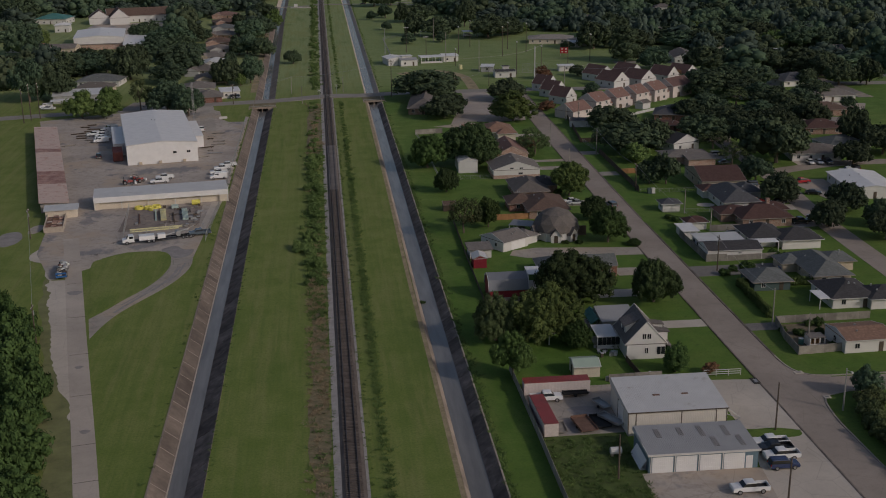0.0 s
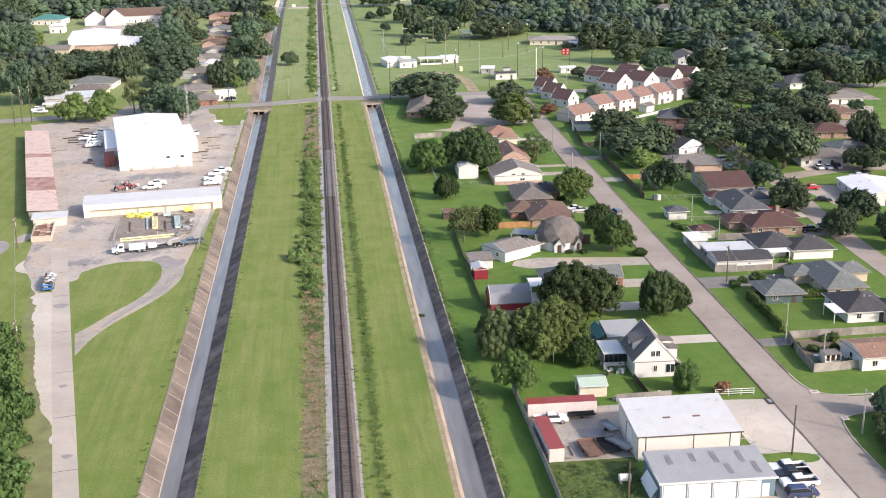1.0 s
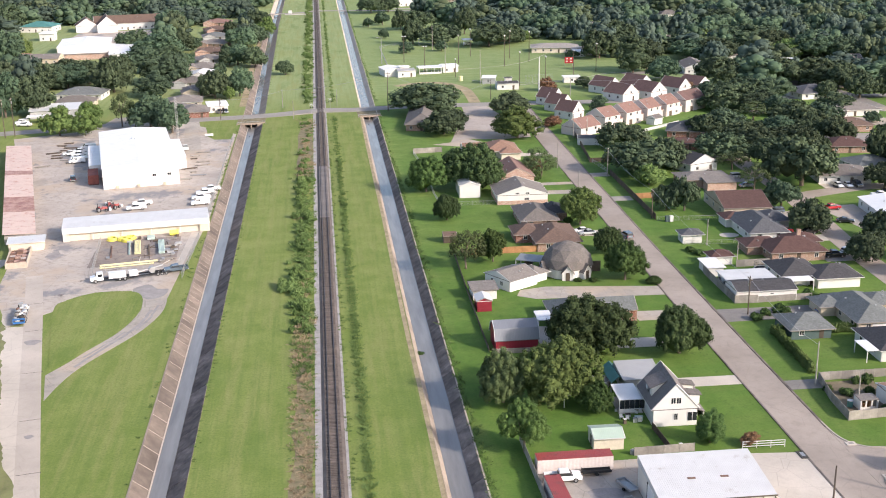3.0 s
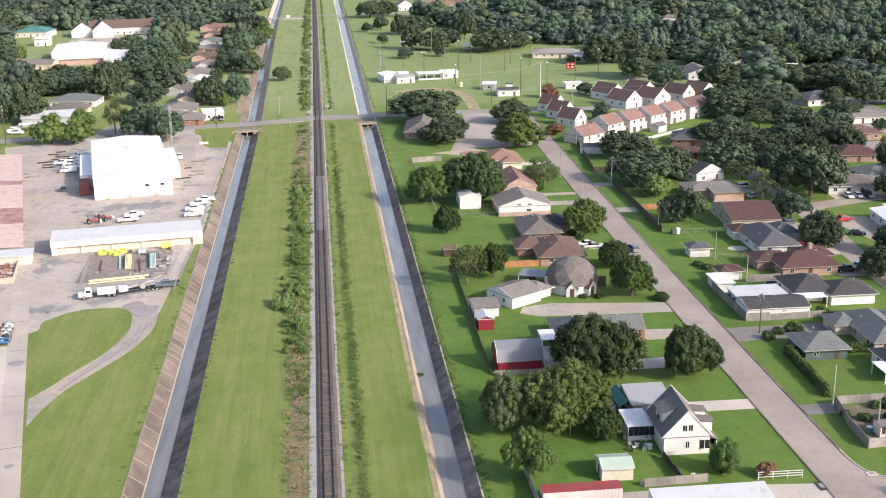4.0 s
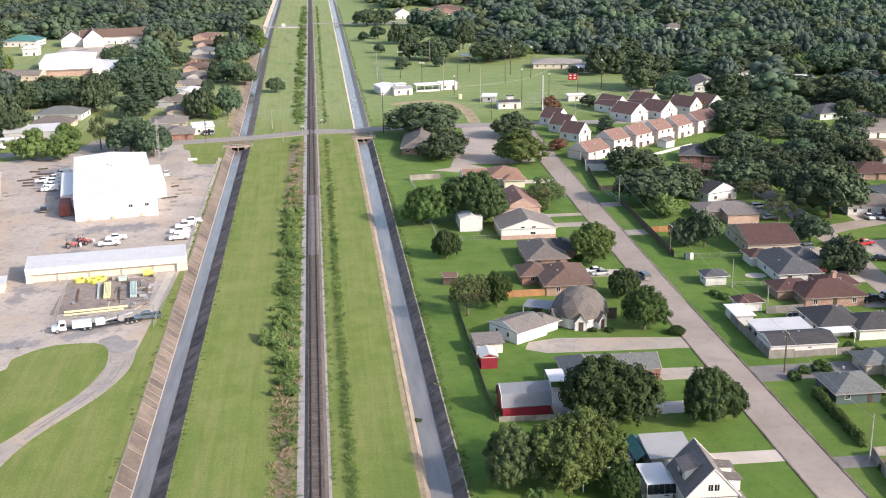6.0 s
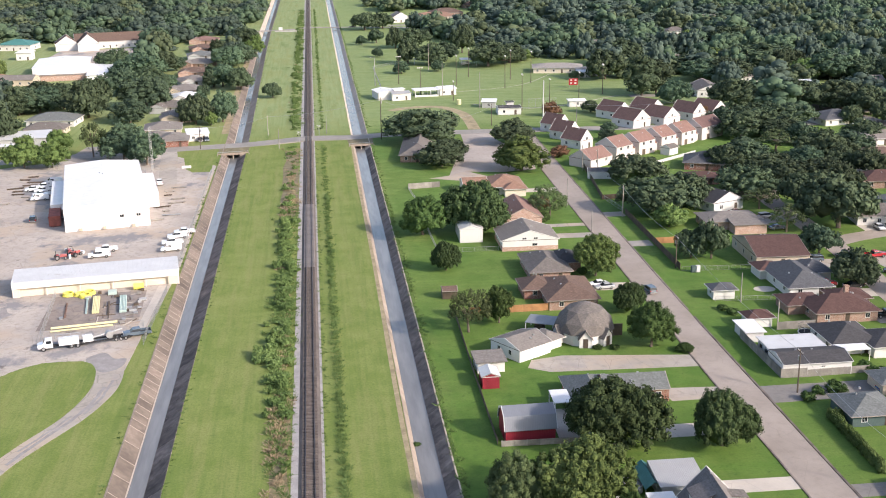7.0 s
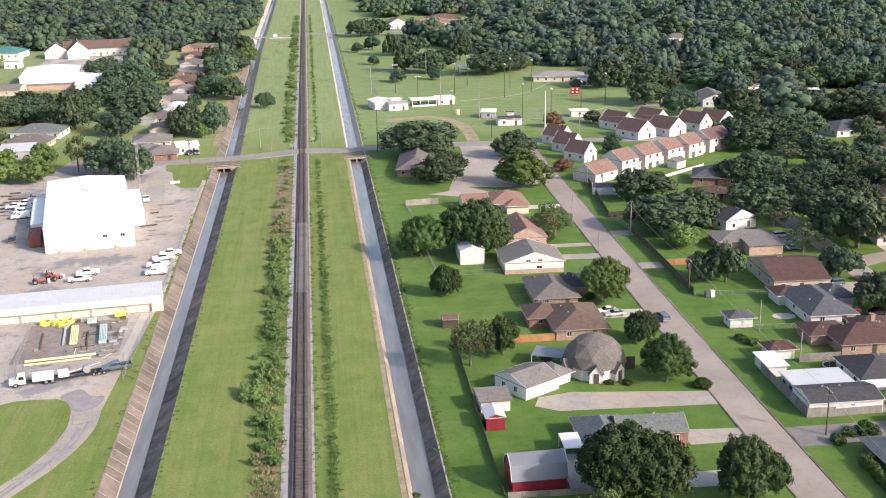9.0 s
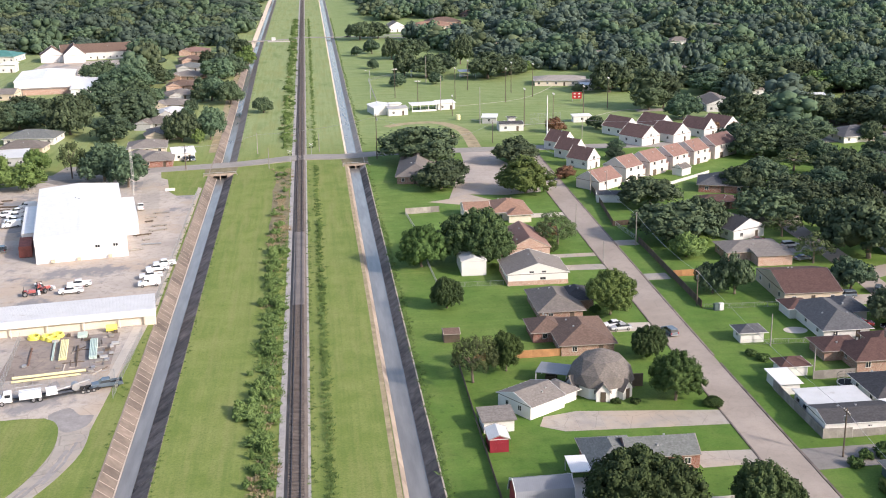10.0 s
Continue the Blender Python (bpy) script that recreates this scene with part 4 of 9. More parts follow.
def block(parent, cx, cy, w, d, eave, rise, kind, wall, roof, over=0.45, fascia=TRIM, vents=True):
    """Walls, roof and fascia of one rectangular part of a building."""
    s = Shape()
    if kind == "hip":
        # low eaves with a deep overhang
        over, eave = over + 0.2, eave * 0.9
    if fascia is TRIM and wall not in (WHITE, CREAM, PINKWALL, M_WHITE):
        fascia = FASCIA
    x0, x1, y0, y1 = cx - w / 2, cx + w / 2, cy - d / 2, cy + d / 2
    top = eave + 0.05
    s.box(x0, y0, 0, x1, y1, top)
    if kind == "gx":
        r = rise * (d / 2) / (d / 2 + over)
        for x, e in ((x0, 0.14), (x1 - 0.14, 0.14)):
            s.add([(x, y0, top), (x, y1, top), (x, cy, top + r), (x + e, y0, top), (x + e, y1, top), (x + e, cy, top + r)], [(0, 2, 1), (3, 4, 5), (0, 3, 5, 2), (1, 2, 5, 4)])
    if kind == "gy":
        r = rise * (w / 2) / (w / 2 + over)
        for y, e in ((y0, 0.14), (y1 - 0.14, 0.14)):
            s.add([(x0, y, top), (x1, y, top), (cx, y, top + r), (x0, y + e, top), (x1, y + e, top), (cx, y + e, top + r)], [(0, 1, 2), (3, 5, 4), (0, 2, 5, 3), (1, 4, 5, 2)])
    part("wall", s, wall, parent)
    a, b = w / 2 + (0.02 if kind == "gx" else over), d / 2 + (0.02 if kind == "gy" else over)
    r = part("roof", roof_shape(a, b, rise, kind), roof, parent)
    r.location = (cx, cy, eave)
    if kind in ("gx", "gy"):
        # the roof's gable ends show the wall's colour under a raking board
        r.data.materials.append(wall)
        for p in list(r.data.polygons)[-2:]:
            p.material_index = 1
    if fascia is not None:
        t = 0.05
        lo, hi = eave + 0.02, eave + 0.16
        edges = [(-a, -b, a, -b), (a, -b, a, b), (a, b, -a, b), (-a, b, -a, -b)]
        for k, (ax, ay, bx, by) in enumerate(edges):
            if kind == "gx" and k in (1, 3) or kind == "gy" and k in (0, 2) or kind == "shed":
                continue
            if k in (0, 2):
                yy = ay
                part("fascia", Shape().box(cx - a - t, cy + yy - t, lo, cx + a + t, cy + yy + t, hi), fascia, parent)
            else:
                part("fascia", Shape().box(cx + ax - t, cy - b + t, lo, cx + ax + t, cy + b - t, hi), fascia, parent)
        if kind in ("gx", "gy"):
            for sgn in (-1, 1):
                for side in (-1, 1):
                    if kind == "gx":
                        p, q = (cx + sgn * (a + 0.06), cy + side * b, eave + 0.1), (cx + sgn * (a + 0.06), cy, eave + rise + 0.12)
                    else:
                        p, q = (cx + side * a, cy + sgn * (b + 0.06), eave + 0.1), (cx, cy + sgn * (b + 0.06), eave + rise + 0.12)
                    part("verge_board", Shape().beam(p, q, 0.1, 4), fascia, parent)
    if kind in ("hip", "gx", "gy") and vents and w * d > 45:
        rnd = random.Random(int(abs(cx * 7 + w * 31 + d * 17 + eave * 3)))
        for _ in range(2):
            vx, vy = rnd.uniform(-0.3, 0.3) * w, rnd.uniform(0.12, 0.3) * d * rnd.choice((-1, 1))
            if kind == "gy" or (kind == "hip" and d > w):
                drop = abs(vx) / a
            else:
                drop = abs(vy) / b
            z = eave + 0.16 + rise * (1 - drop)
            part("roof_vent", Shape().box(vx + cx - 0.16, vy + cy - 0.16, z - 0.2, vx + cx + 0.16, vy + cy + 0.16, z + 0.22), STEEL, parent)
    return r


def house(label, x, y, turn, blocks, windows=(), doors=(), chimney=None, category="house", group="", auto=True, name="house"):
    """blocks: (cx, cy, w, d, eave, rise, kind, wall, roof)."""
    h = thing(name, label, category, x, y, 0, turn, group)
    for blk in blocks:
        block(h, *blk)
    if auto:
        cx, cy, w, d = blocks[0][:4]
        n = max(1, int(w // 4))
        for k in range(n):
            if k == n // 2 and n > 1:
                leaf_door(h, "S", -w / 2 + (k + 0.5) * w / n, (cx, cy, w, d), material=WOOD_DARK)
                continue
            window(h, "S", -w / 2 + (k + 0.5) * w / n, 0.85, (cx, cy, w, d), 0)
        n = max(1, int(d // 5))
        for k in range(n):
            for face in ("W", "E"):
                window(h, face, -d / 2 + (k + 0.5) * d / n, 0.95, (cx, cy, w, d), 0)
    for blk, face, along, z, ww, hh in windows:
        window(h, face, along, z, tuple(blocks[blk][:4]), 0, ww, hh)
    for blk, face, along, ww, hh, m, nm in doors:
        leaf_door(h, face, along, tuple(blocks[blk][:4]), ww, hh, m, nm)
    if chimney:
        cx, cy, z0, z1 = chimney
        c = part("chimney", Shape().box(cx - 0.45, cy - 0.4, z0, cx + 0.45, cy + 0.4, z1).box(cx - 0.55, cy - 0.5, z1, cx + 0.55, cy + 0.5, z1 + 0.15), TANBRICK if z1 < 99 else BRICK, h, "brick chimney with a cap")
    return h


def posts(parent, places, z, r=0.08, material=None):
    for x, y in places:
        part("post", Shape().box(x - r, y - r, 0, x + r, y + r, z), material or TRIM, parent)


def canopy(parent, cx, cy, w, d, z, material, corners=True, name="awning"):
    part(name, Shape().box(cx - w / 2, cy - d / 2, z, cx + w / 2, cy + d / 2, z + 0.12), material, parent)
    if corners:
        posts(parent, [(cx + sx * (w / 2 - 0.15), cy + sy * (d / 2 - 0.15)) for sx in (-1, 1) for sy in (-1, 1)], z)


# houses between the canal and the street
h = house("white gabled cottage with steep dark roof, dormer and porch", 58.4, 208.1, -1, [(-0.2, 0, 7.6, 10.2, 3.0, 4.6, "gy", WHITE, R_COTTAGE)], auto=False,
          windows=[(0, "S", -0.45, 4.1, 0.9, 1.2), (0, "S", 0.5, 4.1, 0.9, 1.2), (0, "S", 0.1, 1.1, 0.75, 1.3), (0, "W", 2.6, 1.0, 1.0, 1.2)])
# dormer on the left slope, with a roof of lower pitch
dm = part("dormer", Shape().add([(-3.5, -1.6, 3.4), (-3.5, 2.2, 3.4), (-3.5, 2.2, 5.7), (-3.5, -1.6, 5.7), (-0.5, -1.6, 7.0), (-0.5, 2.2, 7.0), (-0.5, -1.6, 3.4), (-0.5, 2.2, 3.4)],
          [(0, 3, 2, 1), (0, 6, 4, 3), (1, 2, 5, 7), (3, 4, 5, 2), (6, 7, 5, 4), (0, 1, 7, 6)]), WHITE, h, "white dormer with a low-pitched roof")
part("dormer_roof", Shape().add([(-3.9, -1.9, 5.6), (-3.9, 2.5, 5.6), (-0.2, 2.5, 7.2), (-0.2, -1.9, 7.2), (-3.9, -1.9, 5.75), (-3.9, 2.5, 5.75), (-0.2, 2.5, 7.35), (-0.2, -1.9, 7.35)], [(3, 2, 1, 0), (4, 5, 6, 7), (0, 1, 5, 4), (1, 2, 6, 5), (2, 3, 7, 6), (3, 0, 4, 7)]), R_COTTAGE, dm)
part("dormer_window", Shape().box(-3.56, -0.4, 4.2, -3.48, 0.9, 5.3), GLASS, dm)
for yy in (-2.6, 1.4):
    dr = part("side_dormer", Shape().box(2.2, yy - 0.9, 3.2, 4.4, yy + 0.9, 4.9), WHITE, h, "small white dormer on the street slope")
    part("dormer_roof", Shape().add([(1.6, yy - 1.15, 5.3), (4.75, yy - 1.15, 4.85), (4.75, yy + 1.15, 4.85), (1.6, yy + 1.15, 5.3), (1.6, yy - 1.15, 5.42), (4.75, yy - 1.15, 4.97), (4.75, yy + 1.15, 4.97), (1.6, yy + 1.15, 5.42)], [(3, 2, 1, 0), (4, 5, 6, 7), (0, 1, 5, 4), (1, 2, 6, 5), (2, 3, 7, 6), (3, 0, 4, 7)]), R_GREY, dr)
part("corner_screen", Shape().box(2.0, -5.2, 0.9, 3.55, -5.08, 2.5), GLASS, h, "dark screened corner porch")
part("corner_rail", Shape().box(1.95, -5.24, 0.82, 3.6, -5.1, 0.92).box(1.95, -5.24, 2.5, 3.6, -5.1, 2.6).box(2.7, -5.24, 0.92, 2.78, -5.1, 2.5), TRIM, h)
canopy(h, -6.5, 4.0, 4.2, 6.8, 2.6, M_WHITE, name="porch_roof")
for k in range(5):
    part("screen_panel", Shape().box(-8.4 + 0.9 * k, 0.66, 0.9, -7.62 + 0.9 * k, 0.72, 2.5), GLASS, h)
part("porch_wall", Shape().box(-8.5, 0.7, 0, -4.5, 0.8, 0.9), WHITE, h)
part("porch_floor", Shape().box(-8.6, 0.6, 0, -4.2, 7.4, 0.18), SLAB, h)
part("side_porch_roof", Shape().add([(3.6, -5.2, 2.9), (5.0, -5.2, 2.35), (5.0, 4.8, 2.35), (3.6, 4.8, 2.9), (3.6, -5.2, 3.02), (5.0, -5.2, 2.47), (5.0, 4.8, 2.47), (3.6, 4.8, 3.02)], [(3, 2, 1, 0), (4, 5, 6, 7), (0, 1, 5, 4), (1, 2, 6, 5), (2, 3, 7, 6), (3, 0, 4, 7)]), R_COTTAGE, h)
posts(h, [(4.8, -4.9), (4.8, -1.5), (4.8, 1.8), (4.8, 4.6)], 2.4)
part("porch_screen", Shape().box(4.74, -4.9, 0.3, 4.8, 4.6, 2.2), GLASS, h)
part("bay", Shape().box(3.6, 2.0, 0, 5.6, 4.6, 2.6), WHITE, h)
part("bay_roof", roof_shape(1.4, 1.7, 0.9, "hip"), R_COTTAGE, h).location = (4.6, 3.3, 2.6)
house("low white shed wing with a pale grey roof", 56.3, 220.3, 0, [(0, 0, 6.6, 6.4, 2.7, 0.8, "shed", GREYWALL, M_GREY)], category="outbuilding", name="outbuilding")
t = thing("tarp_shelter", "turquoise tarp draped over a ridge frame", "shelter", 52.2, 222.1)
part("tarp", Shape().add([(-1.4, -3.8, 1.7), (0, -3.8, 2.9), (1.5, -3.8, 1.7), (-1.4, 3.8, 1.7), (0, 3.8, 2.9), (1.5, 3.8, 1.7), (-1.4, -3.8, 1.62), (0, -3.8, 2.82), (1.5, -3.8, 1.62), (-1.4, 3.8, 1.62), (0, 3.8, 2.82), (1.5, 3.8, 1.62)],
                     [(0, 1, 4, 3), (1, 2, 5, 4), (6, 9, 10, 7), (7, 10, 11, 8), (0, 6, 7, 1), (1, 7, 8, 2), (3, 4, 10, 9), (4, 5, 11, 10)]), TARP, t)
posts(t, [(-1.3, -3.6), (1.4, -3.6), (-1.3, 3.6), (1.4, 3.6)], 1.7, 0.05, STEEL)
t = thing("above_ground_pool", "round white above-ground swimming pool", "pool", 49.3, 221.6)
part("pool_wall", Shape().prism([(2.0 * math.cos(a), 2.0 * math.sin(a)) for a in [k * math.pi / 10 for k in range(20)]], 0, 1.2), TRIM, t)
part("pool_water", Shape().prism([(1.85 * math.cos(a), 1.85 * math.sin(a)) for a in [k * math.pi / 10 for k in range(20)]], 1.1, 1.22), WATER, t)
house("small cream shed with a pale green metal roof", 45.3, 197.9, -1, [(-0.5, 0, 5.0, 4.2, 2.15, 0.75, "gx", CREAM, M_GREENROOF)], auto=False, doors=[(0, "W", 0.0, 0.9, 1.9, WOOD_DARK, "door")], category="shed", name="shed")
s = thing("garden_shelter", "pale garden canopy under trees", "shelter", 43.5, 214.5)
canopy(s, 0, 0, 5.5, 4.0, 2.3, M_WHITE)
# gambrel barn
b = thing("barn", "red gambrel barn with a grey metal roof", "barn", 37.1, 243.4, 0, 1.5)
gam = [(-3.1, 0.0), (3.1, 0.0), (3.1, 1.9), (2.2, 3.4), (0.0, 4.2), (-2.2, 3.4), (-3.1, 1.9)]
part("wall", Shape().add([(x, y, z) for x in (-4.3, 4.3) for y, z in gam], [tuple(range(7))[::-1], tuple(range(7, 14))] + [(k, (k + 1) % 7, 7 + (k + 1) % 7, 7 + k) for k in range(7)]), M_RED, b)
gr = [(3.35, 1.75), (2.3, 3.5), (0.0, 4.35), (-2.3, 3.5), (-3.35, 1.75)]
gi = [(y * 0.985, z - 0.1) for y, z in gr]
ring = gr + gi[::-1]
part("roof", Shape().add([(x, y, z) for x in (-4.55, 4.55) for y, z in ring], [tuple(range(10))[::-1], tuple(range(10, 20))] + [(k, (k + 1) % 10, 10 + (k + 1) % 10, 10 + k) for k in range(10)]), M_SILVER, b)
for x in (-4.58, 4.5):
    part("verge_board", Shape().add([(x + e, y, z + dz) for e in (0, 0.1) for dz in (0.05, -0.25) for y, z in gr], [(k, k + 1, 6 + k, 5 + k) for k in range(4)] + [(10 + k, 15 + k, 16 + k, 11 + k) for k in range(4)] + [(k, 10 + k, 11 + k, k + 1) for k in range(4)]), TRIM, b)
leaf_door(b, "W", 0, (0, 0, 8.6, 6.2), 2.2, 2.1, M_RED, "barn_door")
b.scale = (1.0, 1.0, 1.28)
house("small red shed with white trim and pale roof", 33.9, 265.6, 0, [(0, 0, 3.2, 4.8, 2.3, 0.7, "gy", M_RED, M_PALE, 0.25)], auto=False, doors=[(0, "S", 0, 1.4, 1.8, M_RED, "door")], category="shed", name="shed")
house("low white shed with a flat grey roof", 35.0, 273.2, 3, [(0, 0, 5.4, 4.6, 2.2, 0.5, "shed", WHITE, R_TAN)], auto=False, windows=[(0, "S", -1, 0.9, 0.8, 0.8)], category="shed", name="shed")
h = house("grey-roofed L-shaped brick house with a wide driveway", 57.0, 256.0, -1, [(2.2, 0.6, 12.0, 6.8, 2.5, 1.9, "gx", BRICK, R_GREEN), (-6.2, -0.4, 7.6, 11.0, 2.5, 2.0, "hip", BRICK, R_GREEN)])
canopy(h, -11.8, -3.6, 3.8, 5.8, 2.4, M_WHITE, name="patio_roof")
house("cream wall and carport behind a spreading tree", 55.5, 243.0, 0, [(0, 0, 5.5, 4.0, 2.4, 0.3, "shed", CREAM, M_PALE)], category="carport", name="carport")
# dome house
d = thing("dome_house", "round geodesic dome house with grey shingles and white walls", "house", 57.3, 287.3)
seg = 10
ang = [2 * math.pi * (k + 0.5) / seg for k in range(seg)]
part("wall", Shape().prism([(5.9 * math.cos(a), 5.9 * math.sin(a)) for a in ang], 0, 2.5), WHITE, d)
rings = [(6.35, 2.3, 0.5), (5.75, 4.4, 0.0), (3.9, 6.5, 0.5), (1.4, 7.6, 0.0)]
ds = Shape()
for r, z, off in rings:
    ds.v += [(r * math.cos(2 * math.pi * (k + off) / seg), r * math.sin(2 * math.pi * (k + off) / seg), z) for k in range(seg)]
ds.v += [(0, 0, 7.9), (0, 0, 2.2)]
for j in range(3):
    for k in range(seg):
        a, b2, c2, d2 = j * seg + k, j * seg + (k + 1) % seg, (j + 1) * seg + k, (j + 1) * seg + (k + 1) % seg
        ds.f += [(a, b2, d2), (a, d2, c2)] if rings[j][2] else [(a, b2, c2), (b2, d2, c2)]
ds.f += [(3 * seg + k, 3 * seg + (k + 1) % seg, 4 * seg) for k in range(seg)] + [((k + 1) % seg, k, 4 * seg + 1) for k in range(seg)]
part("dome_roof", ds, R_GREY, d)
for a, lab in ((-100, "entrance"), (-55, "side"), (195, "rear")):
    e = thing("porch_gable", "", "", 0, 0)
    e.parent = d
    e.matrix_basis = pose(5.4 * math.cos(radians(a)), 5.4 * math.sin(radians(a)), 0, 0, 0, a + 90)
    part("gable_wall", Shape().add([(-1.3, -1.2, 0), (1.3, -1.2, 0), (1.3, -1.2, 2.0), (0, -1.2, 3.6), (-1.3, -1.2, 2.0), (-1.3, 1.5, 0), (1.3, 1.5, 0), (1.3, 1.5, 2.0), (0, 1.5, 3.6), (-1.3, 1.5, 2.0)],
         [(0, 1, 2, 3, 4), (9, 8, 7, 6, 5), (1, 6, 7, 2), (5, 0, 4, 9), (2, 7, 8, 3), (3, 8, 9, 4)]), WHITE, e)
    part("gable_roof", Shape().add([(-1.6, -1.5, 1.75), (0, -1.5, 3.75), (1.6, -1.5, 1.75), (-1.6, 1.5, 1.75), (0, 1.5, 3.75), (1.6, 1.5, 1.75), (-1.6, -1.5, 1.63), (0, -1.5, 3.6), (1.6, -1.5, 1.63), (-1.6, 1.5, 1.63), (0, 1.5, 3.6), (1.6, 1.5, 1.63)],
         [(0, 1, 4, 3), (1, 2, 5, 4), (6, 9, 10, 7), (7, 10, 11, 8), (0, 6, 7, 1), (1, 7, 8, 2)]), R_GREY, e)
    part("gable_door", Shape().box(-0.5, -1.26, 0, 0.5, -1.19, 2.0), WOOD_DARK, e)
part("gate_panel", Shape().box(6.0, -0.2, 0, 8.2, 0.0, 2.6), WOOD_DARK, d)
h = house("grey-roofed white garage house joined to the dome", 42.7, 280.9, 33, [(0, 0, 8.6, 8.6, 2.4, 1.5, "gx", WHITE, R_TAN), (6.2, -0.6, 4.4, 5.4, 2.2, 1.3, "hip", WHITE, R_TAN)], auto=False,
          windows=[(0, "W", -1.5, 0.9, 0.9, 1.1), (0, "W", 1.8, 0.9, 0.9, 1.1)], doors=[(0, "S", 0.8, 4.8, 2.1, M_WHITE, "garage_door")])
h = thing("carport", "open carport with a flat blue-grey roof", "carport", 49.3, 292.3, 0, -24)
canopy(h, 0, 0, 6.2, 5.4, 2.4, M_SILVER)
part("stored_box", Shape().box(-1.5, -1, 0, 0.5, 1, 1.2), WOOD_DARK, h)
house("brown hip-roofed brick house with a red end wall", 58.3, 313.0, 0, [(0.6, -1.0, 11.0, 15.5, 2.6, 2.4, "hip", TANBRICK, R_BROWN), (-5.6, 3.6, 7.0, 8.0, 2.5, 1.9, "hip", BRICK, R_BROWN)], windows=[(1, "S", -1.0, 0.9, 1.0, 1.1)])
house("low brick house with a dark grey-brown hip roof", 59.2, 333.6, 0, [(-1.3, -1.0, 9.6, 15.5, 2.6, 2.3, "hip", TANBRICK, R_GREY), (4.4, 2.5, 6.5, 8.5, 2.6, 1.9, "hip", TANBRICK, R_DARK)])
h = house("white gabled house on a pink brick base", 57.8, 357.6, 0, [(0, 0, 14.8, 13.0, 2.7, 2.6, "gy", WHITE, R_TAN)], auto=False, windows=[(0, "S", -1.6, 3.0, 1.2, 0.6), (0, "S", 1.4, 3.0, 1.2, 0.6), (0, "S", 1.2, 1.2, 1.5, 0.8), (0, "W", 2.6, 1, 1.2, 1.2)])
part("brick_base", Shape().box(-7.45, -6.55, 0, 7.45, 6.5, 1.15), PINKBRICK, h)
house("tall white shed with a grey gabled roof", 43.6, 366.5, -1, [(0, 0, 6.2, 11.5, 3.6, 1.1, "gy", WHITE, M_PALE, 0.15)], auto=False, category="shed", name="shed")
house("orange-brown gabled house with white gable boards", 58.4, 381.5, 0, [(1.6, 0, 10.5, 17.0, 2.7, 2.9, "gy", PINKBRICK, R_TERRA), (-5.4, -2.0, 7.0, 7.0, 2.5, 1.6, "gx", PINKBRICK, R_TERRA)])
house("faded orange hip-roofed house with cream walls", 60.5, 417.6, 0, [(1.0, 1.0, 11.0, 13.0, 2.7, 2.5, "hip", CREAM, R_ORANGE), (-8.2, 2.0, 8.0, 8.0, 2.5, 1.6, "gx", CREAM, R_ORANGE), (3.5, -6.0, 6.5, 5.0, 2.6, 1.5, "hip", CREAM, R_ORANGE)])
house("long low brick building with a dark grey-brown roof", 40.6, 480.5, -8, [(0, 0, 12.0, 34.0, 2.7, 3.2, "hip", TANBRICK, R_GREY)], category="building", name="building")
house("small brown-roofed garden shed", 32.3, 317.0, 0, [(0, 0, 3.4, 3.0, 1.9, 0.7, "gx", WOOD_DARK, R_BROWN)], auto=False, category="shed", name="shed")

# workshop plot at the street corner
h = house("cream metal warehouse with a pale galvanised roof", 54.6, 177.0, 0, [(0, 0, 17.0, 12.0, 4.2, 1.1, "shed", M_CREAM, M_PALE, 0.15)], auto=False, category="warehouse", name="warehouse")
for x in (-8.5, -7.2, 0.6, 6.6, 8.4):
    part("wall_seam", Shape().box(x - 0.06, -6.06, 0, x + 0.06, -5.98, 4.2), WOOD_DARK, h)
part("roll_door", Shape().box(-8.58, -2.8, 0.1, -8.48, 0.6, 3.6), M_WHITE, h)
part("door_frame", Shape().box(-8.6, 0.6, 0, -8.46, 0.85, 3.8), BLACK, h)
for k in (-3, 2):
    part("roof_patch", Shape().box(k, -1.0, 4.83, k + 1.2, -0.6, 4.93), RUSTBROWN, h)
part("gutter", Shape().box(-8.7, -6.3, 4.2, 8.7, -6.14, 4.34), WOOD_DARK, h)
part("hoist_frame", Shape().beam((8.6, -5, 2.6), (11, -5.6, 2.0), 0.06).beam((8.6, -5, 0.5), (11, -5.6, 2.0), 0.06).beam((8.6, -5, 4.0), (11, -5.6, 2.0), 0.06), STEEL, h)
h = thing("garage_block", "long garage with four white doors and grey metal roof", "garage", 54.8, 162.5, 0, -0.5)
block(h, 0, 0, 17.6, 9.2, 3.2, 0.35, "shed", M_BLUEGREY, M_GREY, 0.2, None)
part("fascia", Shape().box(-9.1, -4.95, 3.05, 9.1, -4.85, 3.4).box(-9.1, -4.85, 3.05, -9.0, 4.8, 3.45), TRIM, h)
for k in range(4):
    leaf_door(h, "S", -6.6 + 3.85 * k, (0, 0, 17.6, 9.2), 3.35, 2.75, M_WHITE, "garage_door")
    part("jamb", Shape().box(-8.55 + 3.85 * k, -4.7, 0, -8.4 + 3.85 * k, -4.55, 3.1), TRIM, h)
leaf_door(h, "S", 7.4, (0, 0, 17.6, 9.2), 1.1, 2.2, M_WHITE, "door")
